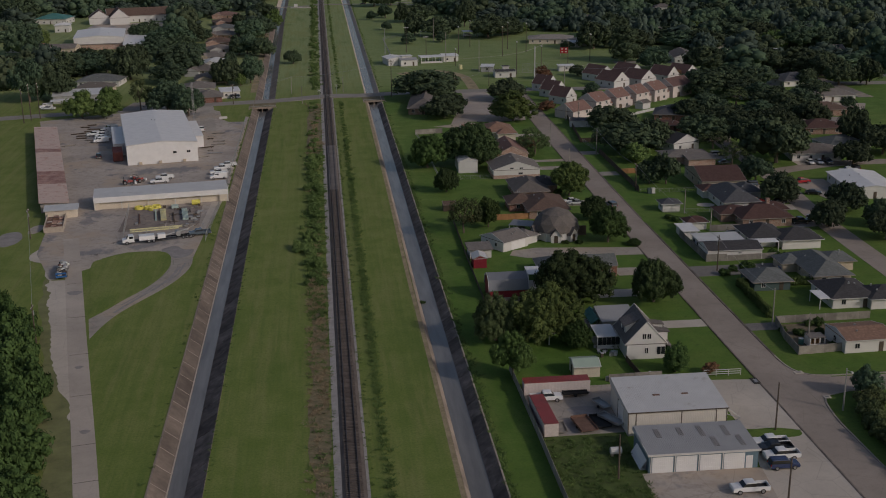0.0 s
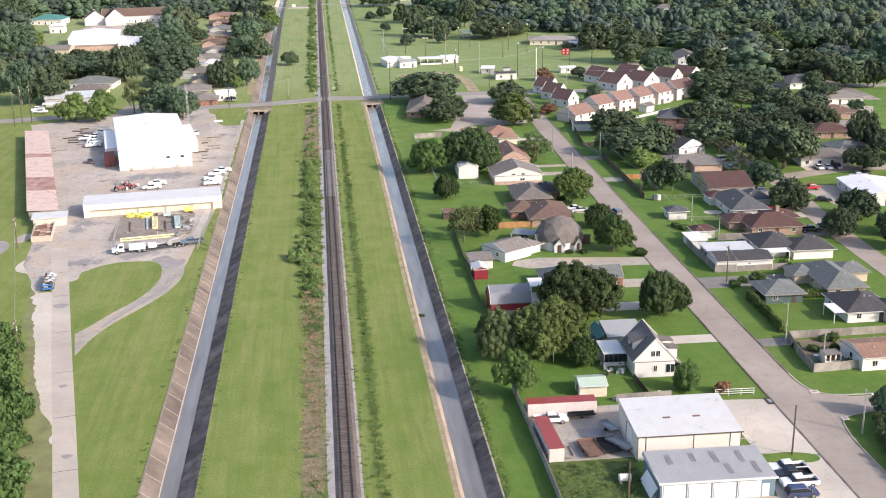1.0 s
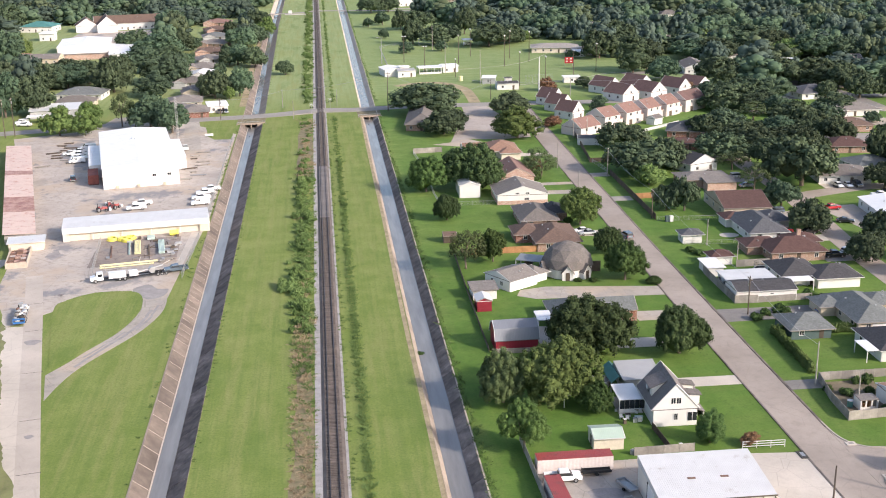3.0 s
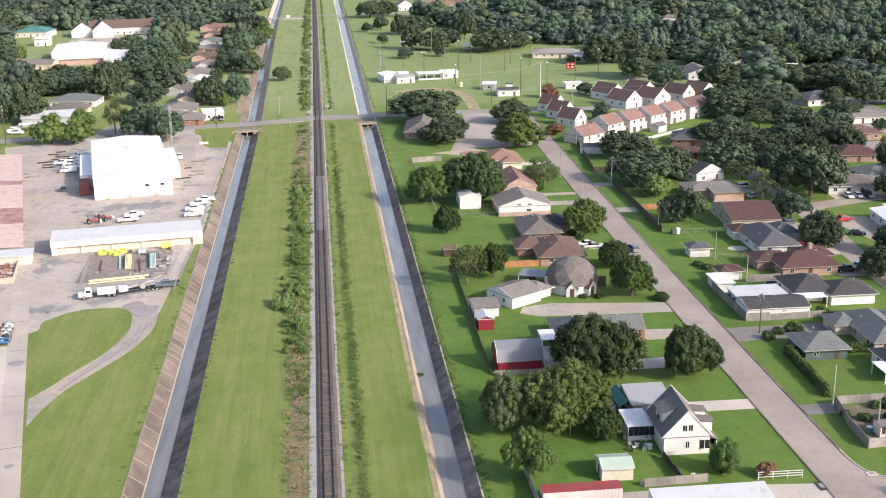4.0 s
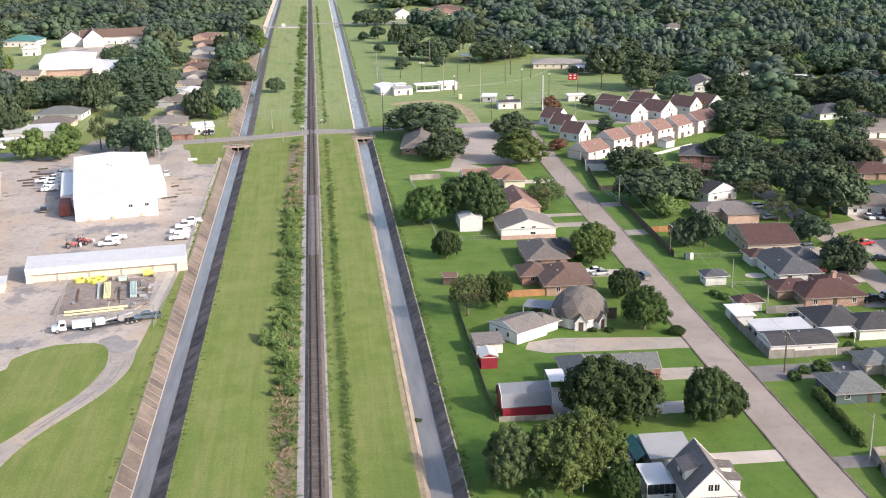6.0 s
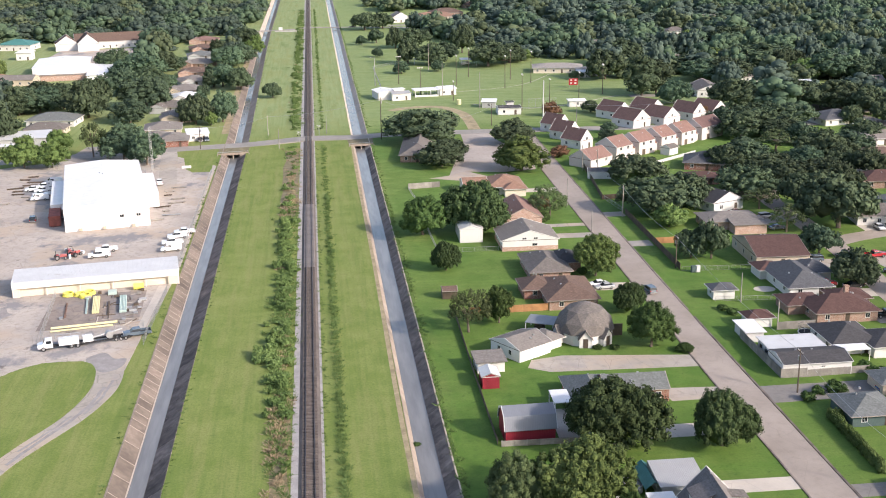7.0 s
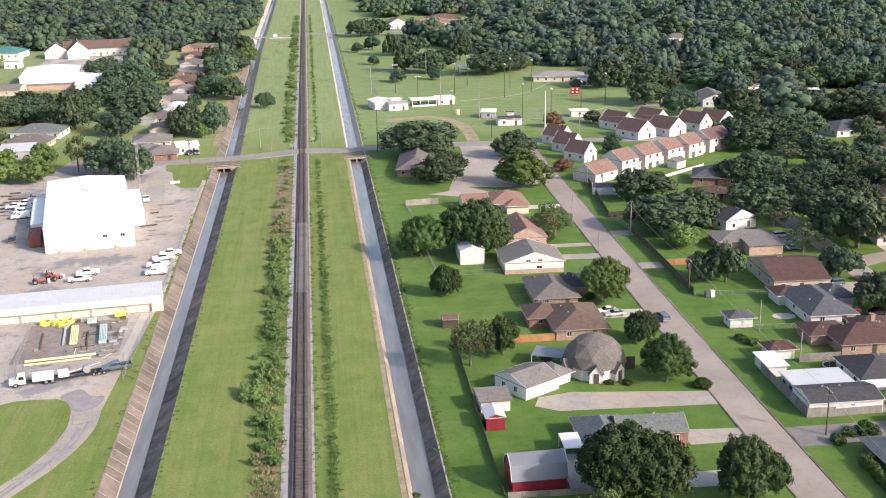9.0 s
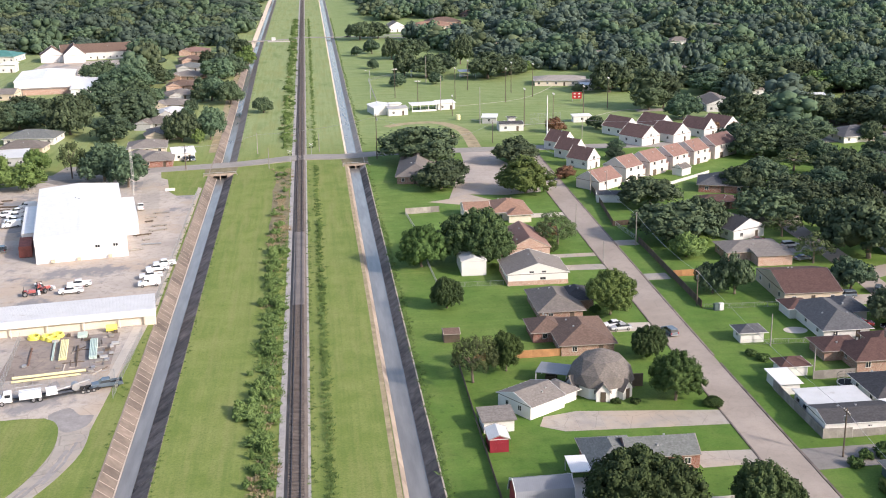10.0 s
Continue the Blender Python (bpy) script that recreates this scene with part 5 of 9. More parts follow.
for k, (x, y0, y1) in enumerate([(-6.2, 0.4, 3.2), (-2.4, 0.8, 3.4), (1.0, 0.2, 3.6), (2.2, -3.2, -0.2), (5.0, 0.0, 3.4), (6.4, -3.4, 0.0)]):
    for j in range(3):
        z = 3.38 + 0.35 * (y0 + 4.6) / 9.2
        z2 = 3.38 + 0.35 * (y1 + 4.6) / 9.2
        part("roof_strip", Shape().add([(x + 0.32 * j, y0, z), (x + 0.32 * j + 0.2, y0, z), (x + 0.32 * j + 0.2, y1, z2), (x + 0.32 * j, y1, z2), (x + 0.32 * j, y0, z + 0.04), (x + 0.32 * j + 0.2, y0, z + 0.04), (x + 0.32 * j + 0.2, y1, z2 + 0.04), (x + 0.32 * j, y1, z2 + 0.04)], [(4, 5, 6, 7), (0, 1, 5, 4), (1, 2, 6, 5), (2, 3, 7, 6), (3, 0, 4, 7)]), PATCH, h)
part("lean_sheets", Shape().add([(-9.0, -3.5, 0.1), (-9.0, 2.5, 0.1), (-9.9, 2.5, 0.1), (-9.9, -3.5, 0.1), (-8.85, -3.5, 1.8), (-8.85, 2.5, 1.8)], [(3, 2, 5, 4), (0, 1, 2, 3), (0, 4, 5, 1)]), M_WHITE, h)


def container(label, x, y, turn, roof, length=12.1, width=2.45, wall=None):
    c = thing("shipping_container", label, "container", x, y, 0, turn, "storage containers")
    n = int(length / 0.3)
    near = [(-length / 2 + length * k / n, -width / 2 - 0.022 * (k % 2)) for k in range(n + 1)]
    s = Shape().prism(near + [(-x_, -y_) for x_, y_ in near], 0.15, 2.5)
    part("body", s, wall or CREAM, c)
    part("roof", Shape().box(-length / 2 - 0.02, -width / 2 - 0.04, 2.5, length / 2 + 0.02, width / 2 + 0.04, 2.58), roof, c, "rusty red roof")
    for yy in (-0.6, 0.6):
        part("door", Shape().box(length / 2, yy - 0.58, 0.2, length / 2 + 0.06, yy + 0.58, 2.45), wall or CREAM, c)
    for sx in (-1, 1):
        for sy in (-1, 1):
            part("corner_foot", Shape().box(sx * (length / 2 - 0.15) - 0.12, sy * (width / 2 - 0.12) - 0.12, 0, sx * (length / 2 - 0.15) + 0.12, sy * (width / 2 - 0.12) + 0.12, 0.16), BLACK, c)
    return c


container("white shipping container with a rusty red roof", 37.7, 190.2, 0, M_REDROOF, wall=PINKWALL)
container("cream shipping container with a faded red roof", 33.1, 178.1, -88, M_REDROOF, 11.8, wall=PINKWALL)

# houses across the street
house("small white shed with a dark hip roof", 94.3, 308.0, 0, [(0, 0, 5.0, 4.2, 2.5, 1.1, "hip", WHITE, R_SLATE)], auto=False, windows=[(0, "W", 0, 0.9, 1, 1)], category="shed", name="shed")
h = house("brown-roofed gabled house with a pale fascia", 117.4, 337.0, -2, [(0, 0, 13.6, 19.0, 2.7, 2.6, "gx", BEIGE, R_MAROON)])
house("hip-roofed house with blue-grey shingles and white trim", 114.3, 315.2, 0, [(0, -1.6, 10.0, 18.0, 2.6, 2.6, "hip", WHITE, R_SLATE), (6.0, 4.0, 7.0, 8.5, 2.6, 1.9, "hip", WHITE, R_SLATE), (-4.0, 6.5, 5.0, 6.0, 2.5, 1.2, "hip", WHITE, R_MAROON)])
h = house("brick house with a brown hip roof and tan chimney", 115.2, 293.4, 0, [(0.0, -1.0, 13.6, 9.8, 2.6, 2.6, "hip", TANBRICK, R_MAROON), (-6.6, 4.0, 8.0, 7.0, 2.4, 1.5, "hip", TANBRICK, R_MAROON), (5.0, 5.5, 8.0, 6.0, 2.5, 1.6, "hip", TANBRICK, R_MAROON)], chimney=(2.2, 0.4, 3.0, 6.1))
posts(h, [(-10.3, 0.8), (-7.0, 0.8)], 2.4)
h = house("long low white house with a dark flat-pitched roof", 96.6, 264.3, 0, [(0, 0, 13.8, 7.4, 2.6, 1.0, "gx", WHITE, R_DARK), (-0.6, 7.6, 11.0, 6.6, 2.6, 0.12, "flat", WHITE, M_PALE)], windows=[(0, "S", 1.2, 1.7, 0.9, 0.4), (0, "W", 0.8, 1.2, 0.8, 0.7), (1, "W", -1.4, 1.0, 1.4, 0.9), (1, "W", 1.6, 1.0, 1.4, 0.9)], auto=False)
house("white garden shed with a brown hip roof", 95.7, 289.4, 2, [(0, 0, 5.2, 4.0, 2.3, 1.2, "hip", WHITE, R_MAROON)], auto=False, category="shed", name="shed")
house("white lean-to with a pale flat roof", 91.4, 282.6, 0, [(0, 0, 3.6, 7.0, 2.2, 0.1, "flat", WHITE, M_WHITE)], auto=False, category="shed", name="shed")
h = house("white house with a dark grey hip roof and carport", 108.8, 275.6, 0, [(0, 0, 9.4, 11.0, 2.6, 2.3, "hip", WHITE, R_DARK), (7.6, -3.8, 10.0, 9.0, 2.6, 2.0, "hip", WHITE, R_DARK)])
canopy(h, -2.0, -7.6, 6.5, 3.6, 2.4, M_WHITE)
house("small grey-green hip-roofed house", 97.3, 242.4, 0, [(0, 0, 8.4, 8.8, 2.3, 1.9, "hip", TEAL, R_GREEN)])
house("grey hip-roofed house with cream walls", 112.2, 248.0, 0, [(0, 0, 8.6, 17.0, 2.6, 2.3, "hip", BEIGE, R_GREEN), (-5.2, 5.0, 5.0, 6.0, 2.4, 1.3, "hip", BEIGE, R_GREEN), (6, 5, 7, 7, 2.5, 1.5, "hip", BEIGE, R_GREEN)], doors=[(0, "S", 0.5, 3.6, 2.0, M_WHITE, "garage_door")])
h = house("white house with a dark hip roof and white awning", 110.5, 230.4, 0, [(0, 0, 9.8, 11.4, 2.6, 2.3, "hip", WHITE, R_DARK), (7.4, -3.2, 8.5, 8.0, 2.6, 1.8, "hip", WHITE, R_DARK)])
canopy(h, -6.2, -3.0, 3.4, 5.6, 2.4, M_WHITE)
house("low house with a faded brown metal roof", 102.2, 205.0, 2, [(0, 0, 10.0, 8.8, 2.6, 1.1, "gx", WHITE, R_ORANGE)])
setting("garden_bed", Shape().prism([(88.8, 202.0), (99.5, 202.6), (100.0, 217.2), (90.4, 217.0)], -0.03, 0.03), plain("garden_soil", (0.17, 0.135, 0.095), 0.95, 0.35, 0.4, 2.5, (0.07, 0.085, 0.035)), "brown soil and worn grass of a cluttered back garden", "garden bed")
t = thing("garden_shelter", "small cream garden shelter with a flat tan roof", "shelter", 93.4, 205.6)
canopy(t, 0, 0, 3.4, 2.8, 2.0, R_TAN)
part("back_wall", Shape().box(-1.6, 1.2, 0, 1.6, 1.3, 1.9), M_CREAM, t)
for x in (-1.5, -0.55, 0.5, 1.5):
    part("pier", Shape().box(x - 0.14, -1.3, 0, x + 0.14, -1.15, 1.9), M_CREAM, t)
part("dwarf_wall", Shape().box(-1.6, -1.28, 0, 1.6, -1.18, 0.7).box(-1.6, -1.15, 0, -1.5, 1.2, 1.9), M_CREAM, t)
part("bench", Shape().box(-1.3, 0.3, 0, 1.3, 1.1, 0.8), WOOD_NEW, t)
b = thing("water_butt", "dark green plastic barrel with a white lid", "barrel", 90.9, 206.4)
part("barrel", Shape().beam((0, 0, 0), (0, 0, 1.15), 0.5, 14), TARP, b)
part("lid", Shape().beam((0, 0, 1.15), (0, 0, 1.24), 0.53, 14), TRIM, b)
# drain covers at the street edges
for nm, x, y, w_, d_, m, lab in (("drain_grate", 75.3, 189.9, 1.3, 2.6, DARKPAINT, "dark sunken storm drain grate beside the kerb"), ("drain_cover", 84.7, 192.6, 1.7, 1.2, SLAB, "pale concrete storm drain cover at the corner"), ("drain_cover", 85.4, 181.4, 1.3, 1.0, SLAB, "pale concrete storm drain cover at the corner")):
    g_ = thing(nm, lab, "drain cover", x, y, 0.03)
    part("slab", Shape().box(-w_ / 2, -d_ / 2, 0, w_ / 2, d_ / 2, 0.14), m, g_, bevel=0.03)
    part("lid", Shape().box(-w_ / 4, -d_ / 4, 0.14, w_ / 4, d_ / 4, 0.17), STEEL if m is DARKPAINT else PATCH, g_)
t = thing("trampoline", "round trampoline with a black safety net", "trampoline", 103.6, 281.2)
ringpts = [(2.0 * math.cos(a), 2.0 * math.sin(a)) for a in [k * math.pi / 8 for k in range(16)]]
part("mat", Shape().prism([(0.9 * x, 0.9 * y) for x, y in ringpts], 0.8, 0.84), BLACK, t)
rp = Shape()
for (ax, ay), (bx, by) in zip(ringpts, ringpts[1:] + ringpts[:1]):
    rp.beam((ax, ay, 0.82), (bx, by, 0.82), 0.09)
part("rim", rp, TRIM, t)
for x, y in ringpts[::2]:
    part("leg", Shape().beam((x, y, 0), (x, y, 2.5), 0.035), STEEL, t)
net = Shape()
for (ax, ay), (bx, by) in zip(ringpts, ringpts[1:] + ringpts[:1]):
    for j in range(3):
        net.beam((ax, ay, 1.1 + j * 0.6), (bx, by, 1.1 + j * 0.6), 0.03, 4)
part("net", net, BLACK, t)

# far side of the second street
for lab, x, y, turn, bl in [
        ("white house with a low grey roof and open garage", 161, 366, -8, [(0, 0, 16, 13, 2.8, 2.2, "hip", WHITE, R_GREY)]),
        ("big low house with a white metal roof", 158, 322, -6, [(0, 0, 14, 22, 2.8, 1.0, "gy", WHITE, M_WHITE)]),
        ("low house with a red-brown roof under trees", 181, 406, -5, [(0, 0, 14, 11, 2.6, 2.4, "hip", TANBRICK, R_MAROON)]),
        ("gabled house with dark slate roof", 119.5, 390, 22, [(0, 0, 11, 17, 2.7, 2.8, "gy", WHITE, R_DARK)]),
        ("tan flat-roofed brick house", 117, 367, 0, [(0, 0, 15, 10, 2.7, 1.4, "hip", PINKBRICK, R_TAN), (3, -7.5, 9, 5, 2.6, 0.6, "shed", PINKBRICK, R_TAN)]),
        ("dark grey hip-roofed house behind townhouses", 136, 440, -20, [(0, 0, 15, 13, 2.7, 3.0, "hip", BRICK, R_SLATE)]),
        ("low brown house with a flat porch", 126, 418, -5, [(0, 0, 11, 7, 2.5, 1.4, "hip", BRICK, R_MAROON)]),
        ("dark hip-roofed house among trees", 214, 512, 10, [(0, 0, 18, 15, 2.7, 2.8, "hip", WHITE, R_SLATE)]),
        ("white house with brown roof and long garage", 212, 470, 0, [(0, 0, 20, 12, 2.7, 2.2, "hip", WHITE, R_TAN)]),
        ("low tan house among trees", 196, 440, 0, [(0, 0, 18, 12, 2.7, 2.2, "hip", TANBRICK, R_BROWN)]),
        ("grey-green roofed house with white walls", 176, 378, 10, [(0, 0, 14, 11, 2.7, 2.2, "hip", WHITE, R_GREEN)]),
        ("dark-roofed white house on the street corner", 195, 385, 0, [(0, 0, 15, 12, 2.7, 2.3, "hip", WHITE, R_DARK)]),
        ("pale-roofed bungalow among oaks", 222, 628, 5, [(0, 0, 20, 12, 2.7, 2.2, "hip", WHITE, R_TAN)]),
        ("brown-roofed bungalow among oaks", 208, 642, 5, [(0, 0, 18, 12, 2.7, 2.2, "hip", PINKBRICK, R_BROWN)]),
        ("white bungalow with a wide carport", 231, 601, 0, [(0, 0, 22, 9, 2.7, 1.2, "gx", WHITE, M_PALE)]),
        ("long pale building with tan hip roof", 134, 680, -10, [(0, 0, 26, 15, 3.0, 1.8, "hip", CREAM, R_PALETAN)]),
        ("low pale building beside the field", 150, 664, -10, [(0, 0, 18, 12, 3.0, 1.6, "hip", GREYWALL, R_PALETAN)]),
        ("white outbuilding beside the park", 143, 657, -10, [(0, 0, 7, 5, 2.6, 1.0, "gx", WHITE, M_WHITE)]),
        ("tan house with a broad hip roof", 108, 735, 0, [(0, 0, 14, 11, 2.7, 2.2, "hip", PINKBRICK, R_TAN)]),
        ("white gabled house in the distance", 70.5, 976, 10, [(0, 0, 12, 14, 4.0, 3.6, "gy", WHITE, R_TAN)]),
        ("large tan house with hip roofs", 99, 985, 5, [(0, 0, 34, 18, 3.2, 3.2, "hip", CREAM, R_ORANGE)]),
        ("large brown-roofed house in the distance", 112, 1020, 5, [(0, 0, 26, 18, 3.2, 3.2, "hip", PINKBRICK, R_BROWN)]),
        ("grey-roofed house in the woods", 226, 793, 0, [(0, 0, 20, 14, 3.0, 2.6, "hip", WHITE, R_GREY)]),
        ("pale-roofed house in the woods", 179, 776, 0, [(0, 0, 20, 13, 3.0, 2.6, "hip", WHITE, R_TAN)]),
        ("white house in the far woods", 299, 919, 0, [(0, 0, 22, 14, 3.2, 2.6, "hip", WHITE, R_GREY)]),
        ("grey-roofed house beyond the park", 146, 845, 0, [(0, 0, 22, 14, 3.0, 2.6, "hip", WHITE, R_GREY)]),
        ("brown-roofed house beyond the park", 122, 880, 0, [(0, 0, 20, 14, 3.0, 2.6, "hip", PINKBRICK, R_BROWN)]),
        ("white-roofed house far among trees", 265, 760, 0, [(0, 0, 20, 12, 3.0, 1.6, "gx", WHITE, M_WHITE)]),
        ("tan-roofed house far among the trees", 252, 700, 0, [(0, 0, 18, 12, 3.0, 2.2, "hip", PINKBRICK, R_TAN)]),
        # left of the railway, past the road
        ("red brick house with tan hip roofs", -52, 513, 4, [(0, 0, 11.5, 13, 2.6, 2.2, "hip", BRICK, R_TAN), (-6, 6, 10, 10, 2.6, 2.0, "hip", BRICK, R_TAN)]),
        ("white garage with a parked car bay", -43.5, 522, 10, [(0, 0, 8, 10, 2.8, 0.4, "shed", WHITE, M_WHITE)]),
        ("tan-roofed house behind the corner house", -58.5, 538, 5, [(0, 0, 14, 14, 2.6, 2.4, "hip", CREAM, R_TAN)]),
        ("grey-roofed brick bungalow near the railway", -55, 566, 12, [(0, 0, 13, 14, 2.6, 2.4, "hip", BEIGE, R_TAN), (-5, -6, 7, 8, 2.5, 1.6, "gy", BEIGE, R_TAN)]),
        ("grey bungalow with white carport", -60, 592, -9, [(0, 0, 13, 13, 2.6, 2.3, "hip", GREYWALL, R_GREY), (-5, -6, 7, 8, 2.5, 1.6, "gy", GREYWALL, R_GREY)]),
        ("pale-roofed white bungalow near the railway", -57, 617, 16, [(0, 0, 14, 13, 2.6, 2.3, "hip", GREYWALL, M_PALE), (-5, -6, 7, 8, 2.5, 1.6, "gy", GREYWALL, M_PALE)]),
        ("dark-roofed brick bungalow near the railway", -60, 642, -4, [(0, 0, 14, 14, 2.6, 2.3, "hip", BEIGE, R_TAN), (-5, -6, 7, 8, 2.5, 1.6, "gy", BEIGE, R_TAN)]),
        ("pale-roofed white bungalow near the railway", -59, 672, 20, [(0, 0, 14, 14, 2.6, 2.3, "hip", GREYWALL, R_TAN), (-5, -6, 7, 8, 2.5, 1.6, "gy", GREYWALL, R_TAN)]),
        ("brown-roofed brick bungalow near the railway", -61, 705, 3, [(0, 0, 15, 15, 2.6, 2.3, "hip", PINKBRICK, R_BROWN), (-5, -6, 7, 8, 2.5, 1.6, "gy", PINKBRICK, R_BROWN)]),
        ("tan-roofed brick bungalow near the railway", -62, 742, -14, [(0, 0, 16, 15, 2.6, 2.3, "hip", TANBRICK, R_TAN), (-5, -6, 7, 8, 2.5, 1.6, "gy", TANBRICK, R_TAN)]),
        ("grey-green roofed white bungalow under trees", -64, 778, 9, [(0, 0, 16, 15, 2.6, 2.3, "hip", GREYWALL, R_GREEN), (-5, -6, 7, 8, 2.5, 1.6, "gy", GREYWALL, R_GREEN)]),
        ("maroon-roofed brick bungalow under trees", -66, 815, 15, [(0, 0, 16, 15, 2.6, 2.3, "hip", PINKBRICK, R_BROWN), (-5, -6, 7, 8, 2.5, 1.6, "gy", PINKBRICK, R_BROWN)]),
        ("orange-roofed brick bungalow under trees", -69, 862, -6, [(0, 0, 17, 16, 2.6, 2.3, "hip", PINKBRICK, R_TERRA), (-5, -6, 7, 8, 2.5, 1.6, "gy", PINKBRICK, R_TERRA)]),
        ("grey-roofed house with white walls", -107, 566, -6, [(0, 0, 20, 14, 2.8, 2.6, "hip", WHITE, R_GREEN)]),
        ("dark grey hip-roofed house with beige walls", -106, 545, -4, [(0, 0, 16, 10, 2.6, 2.2, "hip", BEIGE, R_GREY)]),
        ("low grey workshop with an open bay", -110, 522, 8, [(0, 0, 20, 11, 3.2, 1.0, "shed", GREYWALL, M_PALE)]),
        ("pale house with a pink roof", -172, 700, -8, [(0, 0, 20, 16, 3.0, 2.4, "hip", WHITE, R_ORANGE)]),
        ("large white flat-roofed hall", -134, 722, 7, [(0, 0, 28, 44, 6.5, 1.2, "gy", WHITE, M_WHITE), (23.5, -14, 18, 50, 4.0, 0.4, "flat", WHITE, M_WHITE), (2, -23.6, 24, 3, 3.0, 0.2, "flat", PINKBRICK, R_TAN)]),
        ("green-roofed white building among trees", -188, 852, -8, [(0, 0, 22, 18, 4.0, 3.0, "hip", WHITE, TARP)]),
        ("large brick chapel with steep brown roofs", -134, 852, 12, [(4, 0, 44, 15, 4.4, 5.0, "gx", WHITE, R_BROWN), (-10, -10, 13, 20, 4.6, 6.0, "gy", WHITE, R_BROWN), (-23, -5, 14, 15, 4.2, 5.0, "gy", WHITE, R_BROWN)]),
        ("low brown-roofed hall annexe", -152, 688, -4, [(0, 0, 22, 12, 3.0, 2.0, "gx", BEIGE, R_TAN)]),
        ("white storage tank house", -171, 796, 0, [(0, 0, 9, 9, 5.0, 1.5, "hip", WHITE, M_WHITE)]),
        ("white-walled house with a brown roof among oaks", 183, 481, 12, [(0, 0, 16, 10, 2.7, 2.2, "hip", WHITE, R_BROWN)]),
        ("long low grey-roofed building beside the woods", 187, 592, -8, [(0, 0, 12, 22, 3.0, 2.4, "gy", WHITE, R_GREY)]),
        ("white house at the edge of the woods", 272, 598, 0, [(0, 0, 9, 8, 3.4, 2.0, "gx", WHITE, R_GREY)]),
        ("white-walled house far in the woods", 248, 838, 0, [(0, 0, 13, 9, 3.4, 2.4, "hip", WHITE, R_GREY)]),
        ("pale house far in the woods", 320, 764, 0, [(0, 0, 13, 9, 3.4, 2.0, "hip", WHITE, R_TAN)]),
        ("tan-roofed house deep in the woods", 285, 882, 0, [(0, 0, 20, 13, 3.0, 2.4, "hip", WHITE, R_TAN)]),
        ("pale-roofed house beside a woodland street", 203, 706, 0, [(0, 0, 18, 13, 3.0, 2.4, "hip", WHITE, R_TAN)]),
        ("white-walled house deep in the woods", 337, 764, 0, [(0, 0, 18, 13, 3.0, 2.4, "hip", WHITE, R_GREY)]),
        ("pale roofs of a far house", 337, 1103, 0, [(0, 0, 24, 15, 3.0, 2.4, "hip", WHITE, M_PALE)]),
        ("long brown-roofed far house", 150, 1093, 8, [(0, 0, 30, 16, 3.0, 3.0, "hip", PINKBRICK, R_BROWN)]),
        ("grey far house near a park street", 160, 905, 0, [(0, 0, 22, 14, 3.0, 2.6, "hip", WHITE, R_GREY)])]:
    house(lab, x, y, turn, bl)

# townhouses in stepped rows
TOWN = [(95.8, 442.6, 11.6, 3.4), (107.6, 453.4, 9.0, 5.2), (117.9, 461.0, 9.2, 5.2), (128.4, 468.6, 8.8, 5.2), (138.4, 476.0, 8.8, 5.2), (148.8, 484.0, 14.0, 5.2)]
for k, (x, y, ln, ev) in enumerate(TOWN):
    c, s_ = math.cos(radians(37)), math.sin(radians(37))
    roofing = R_TERRA if k < 5 else R_WINE
    blocks = [(0, 0, ln, 9.6, ev - 0.5, 3.1, "gx", PINKWALL, roofing, 0.25)]
    if 0 < k < 5:
        # lower recessed link to the next unit
        blocks.append((ln / 2 + 1.75, 0.9, 3.46, 8.6, 2.6, 3.0, "gx", PINKWALL, roofing, 0.2))
    house("pale townhouse with a terracotta shingled gable roof" if k < 5 else "maroon-roofed end townhouse with pale walls", x + ln / 2 * c - 4.8 * s_, y + ln / 2 * s_ + 4.8 * c, 37, blocks, auto=False, category="townhouse", group="townhouse row", name="townhouse",
          windows=[(0, "S", -ln * 0.22, ev - 1.7, 1.2, 1.2), (0, "S", ln * 0.22, ev - 1.7, 1.2, 1.2)] + ([(0, "S", ln * 0.25, 0.8, 1.4, 1.2)] if k else []), doors=[(0, "S", -ln * 0.2, 1.8, 2.05, WOOD_DARK, "door")] if k else [])
for k, (x, y, turn, w_) in enumerate([(99.6, 481.0, 38, 7.0), (98.7, 497.6, 38, 7.0), (98.1, 513.2, 38, 7.0), (128.6, 538.8, 32, 9.0), (130.8, 519.2, 32, 10.0), (144.0, 542.4, 32, 9.0), (144.4, 523.0, 32, 10.0), (168.6, 534.4, 32, 10.0), (158.6, 531, 32, 8.0)]):
    house("white townhouse with a steep maroon gable roof", x, y, turn, [(0, 0, w_, 12.0 if k > 2 else 9.5, 3.0, 4.0, "gy", WHITE, R_WINE, 0.3)], auto=False, category="townhouse", group="townhouse court", name="townhouse",
          windows=[(0, "S", 0.0, 3.2, 1.1, 1.2), (0, "W", -3, 1.2, 1.1, 1.2), (0, "W", 2, 1.2, 1.1, 1.2)], doors=[(0, "S", 1.5, 1.0, 2.05, WOOD_DARK, "door")])
house("pale blue-white storage shed with dark roof", 95.6, 430.0, -10, [(0, 0, 7.6, 4.0, 2.4, 0.9, "gx", M_WHITE, R_SLATE)], auto=False, doors=[(0, "S", -1.5, 2.0, 2.0, M_WHITE, "door")], category="shed", name="shed")
house("white garden shed with grey roof", 129.5, 462.6, 36, [(0, 0, 5.0, 4.0, 2.4, 1.2, "gx", WHITE, R_GREY)], auto=False, category="shed", name="shed")

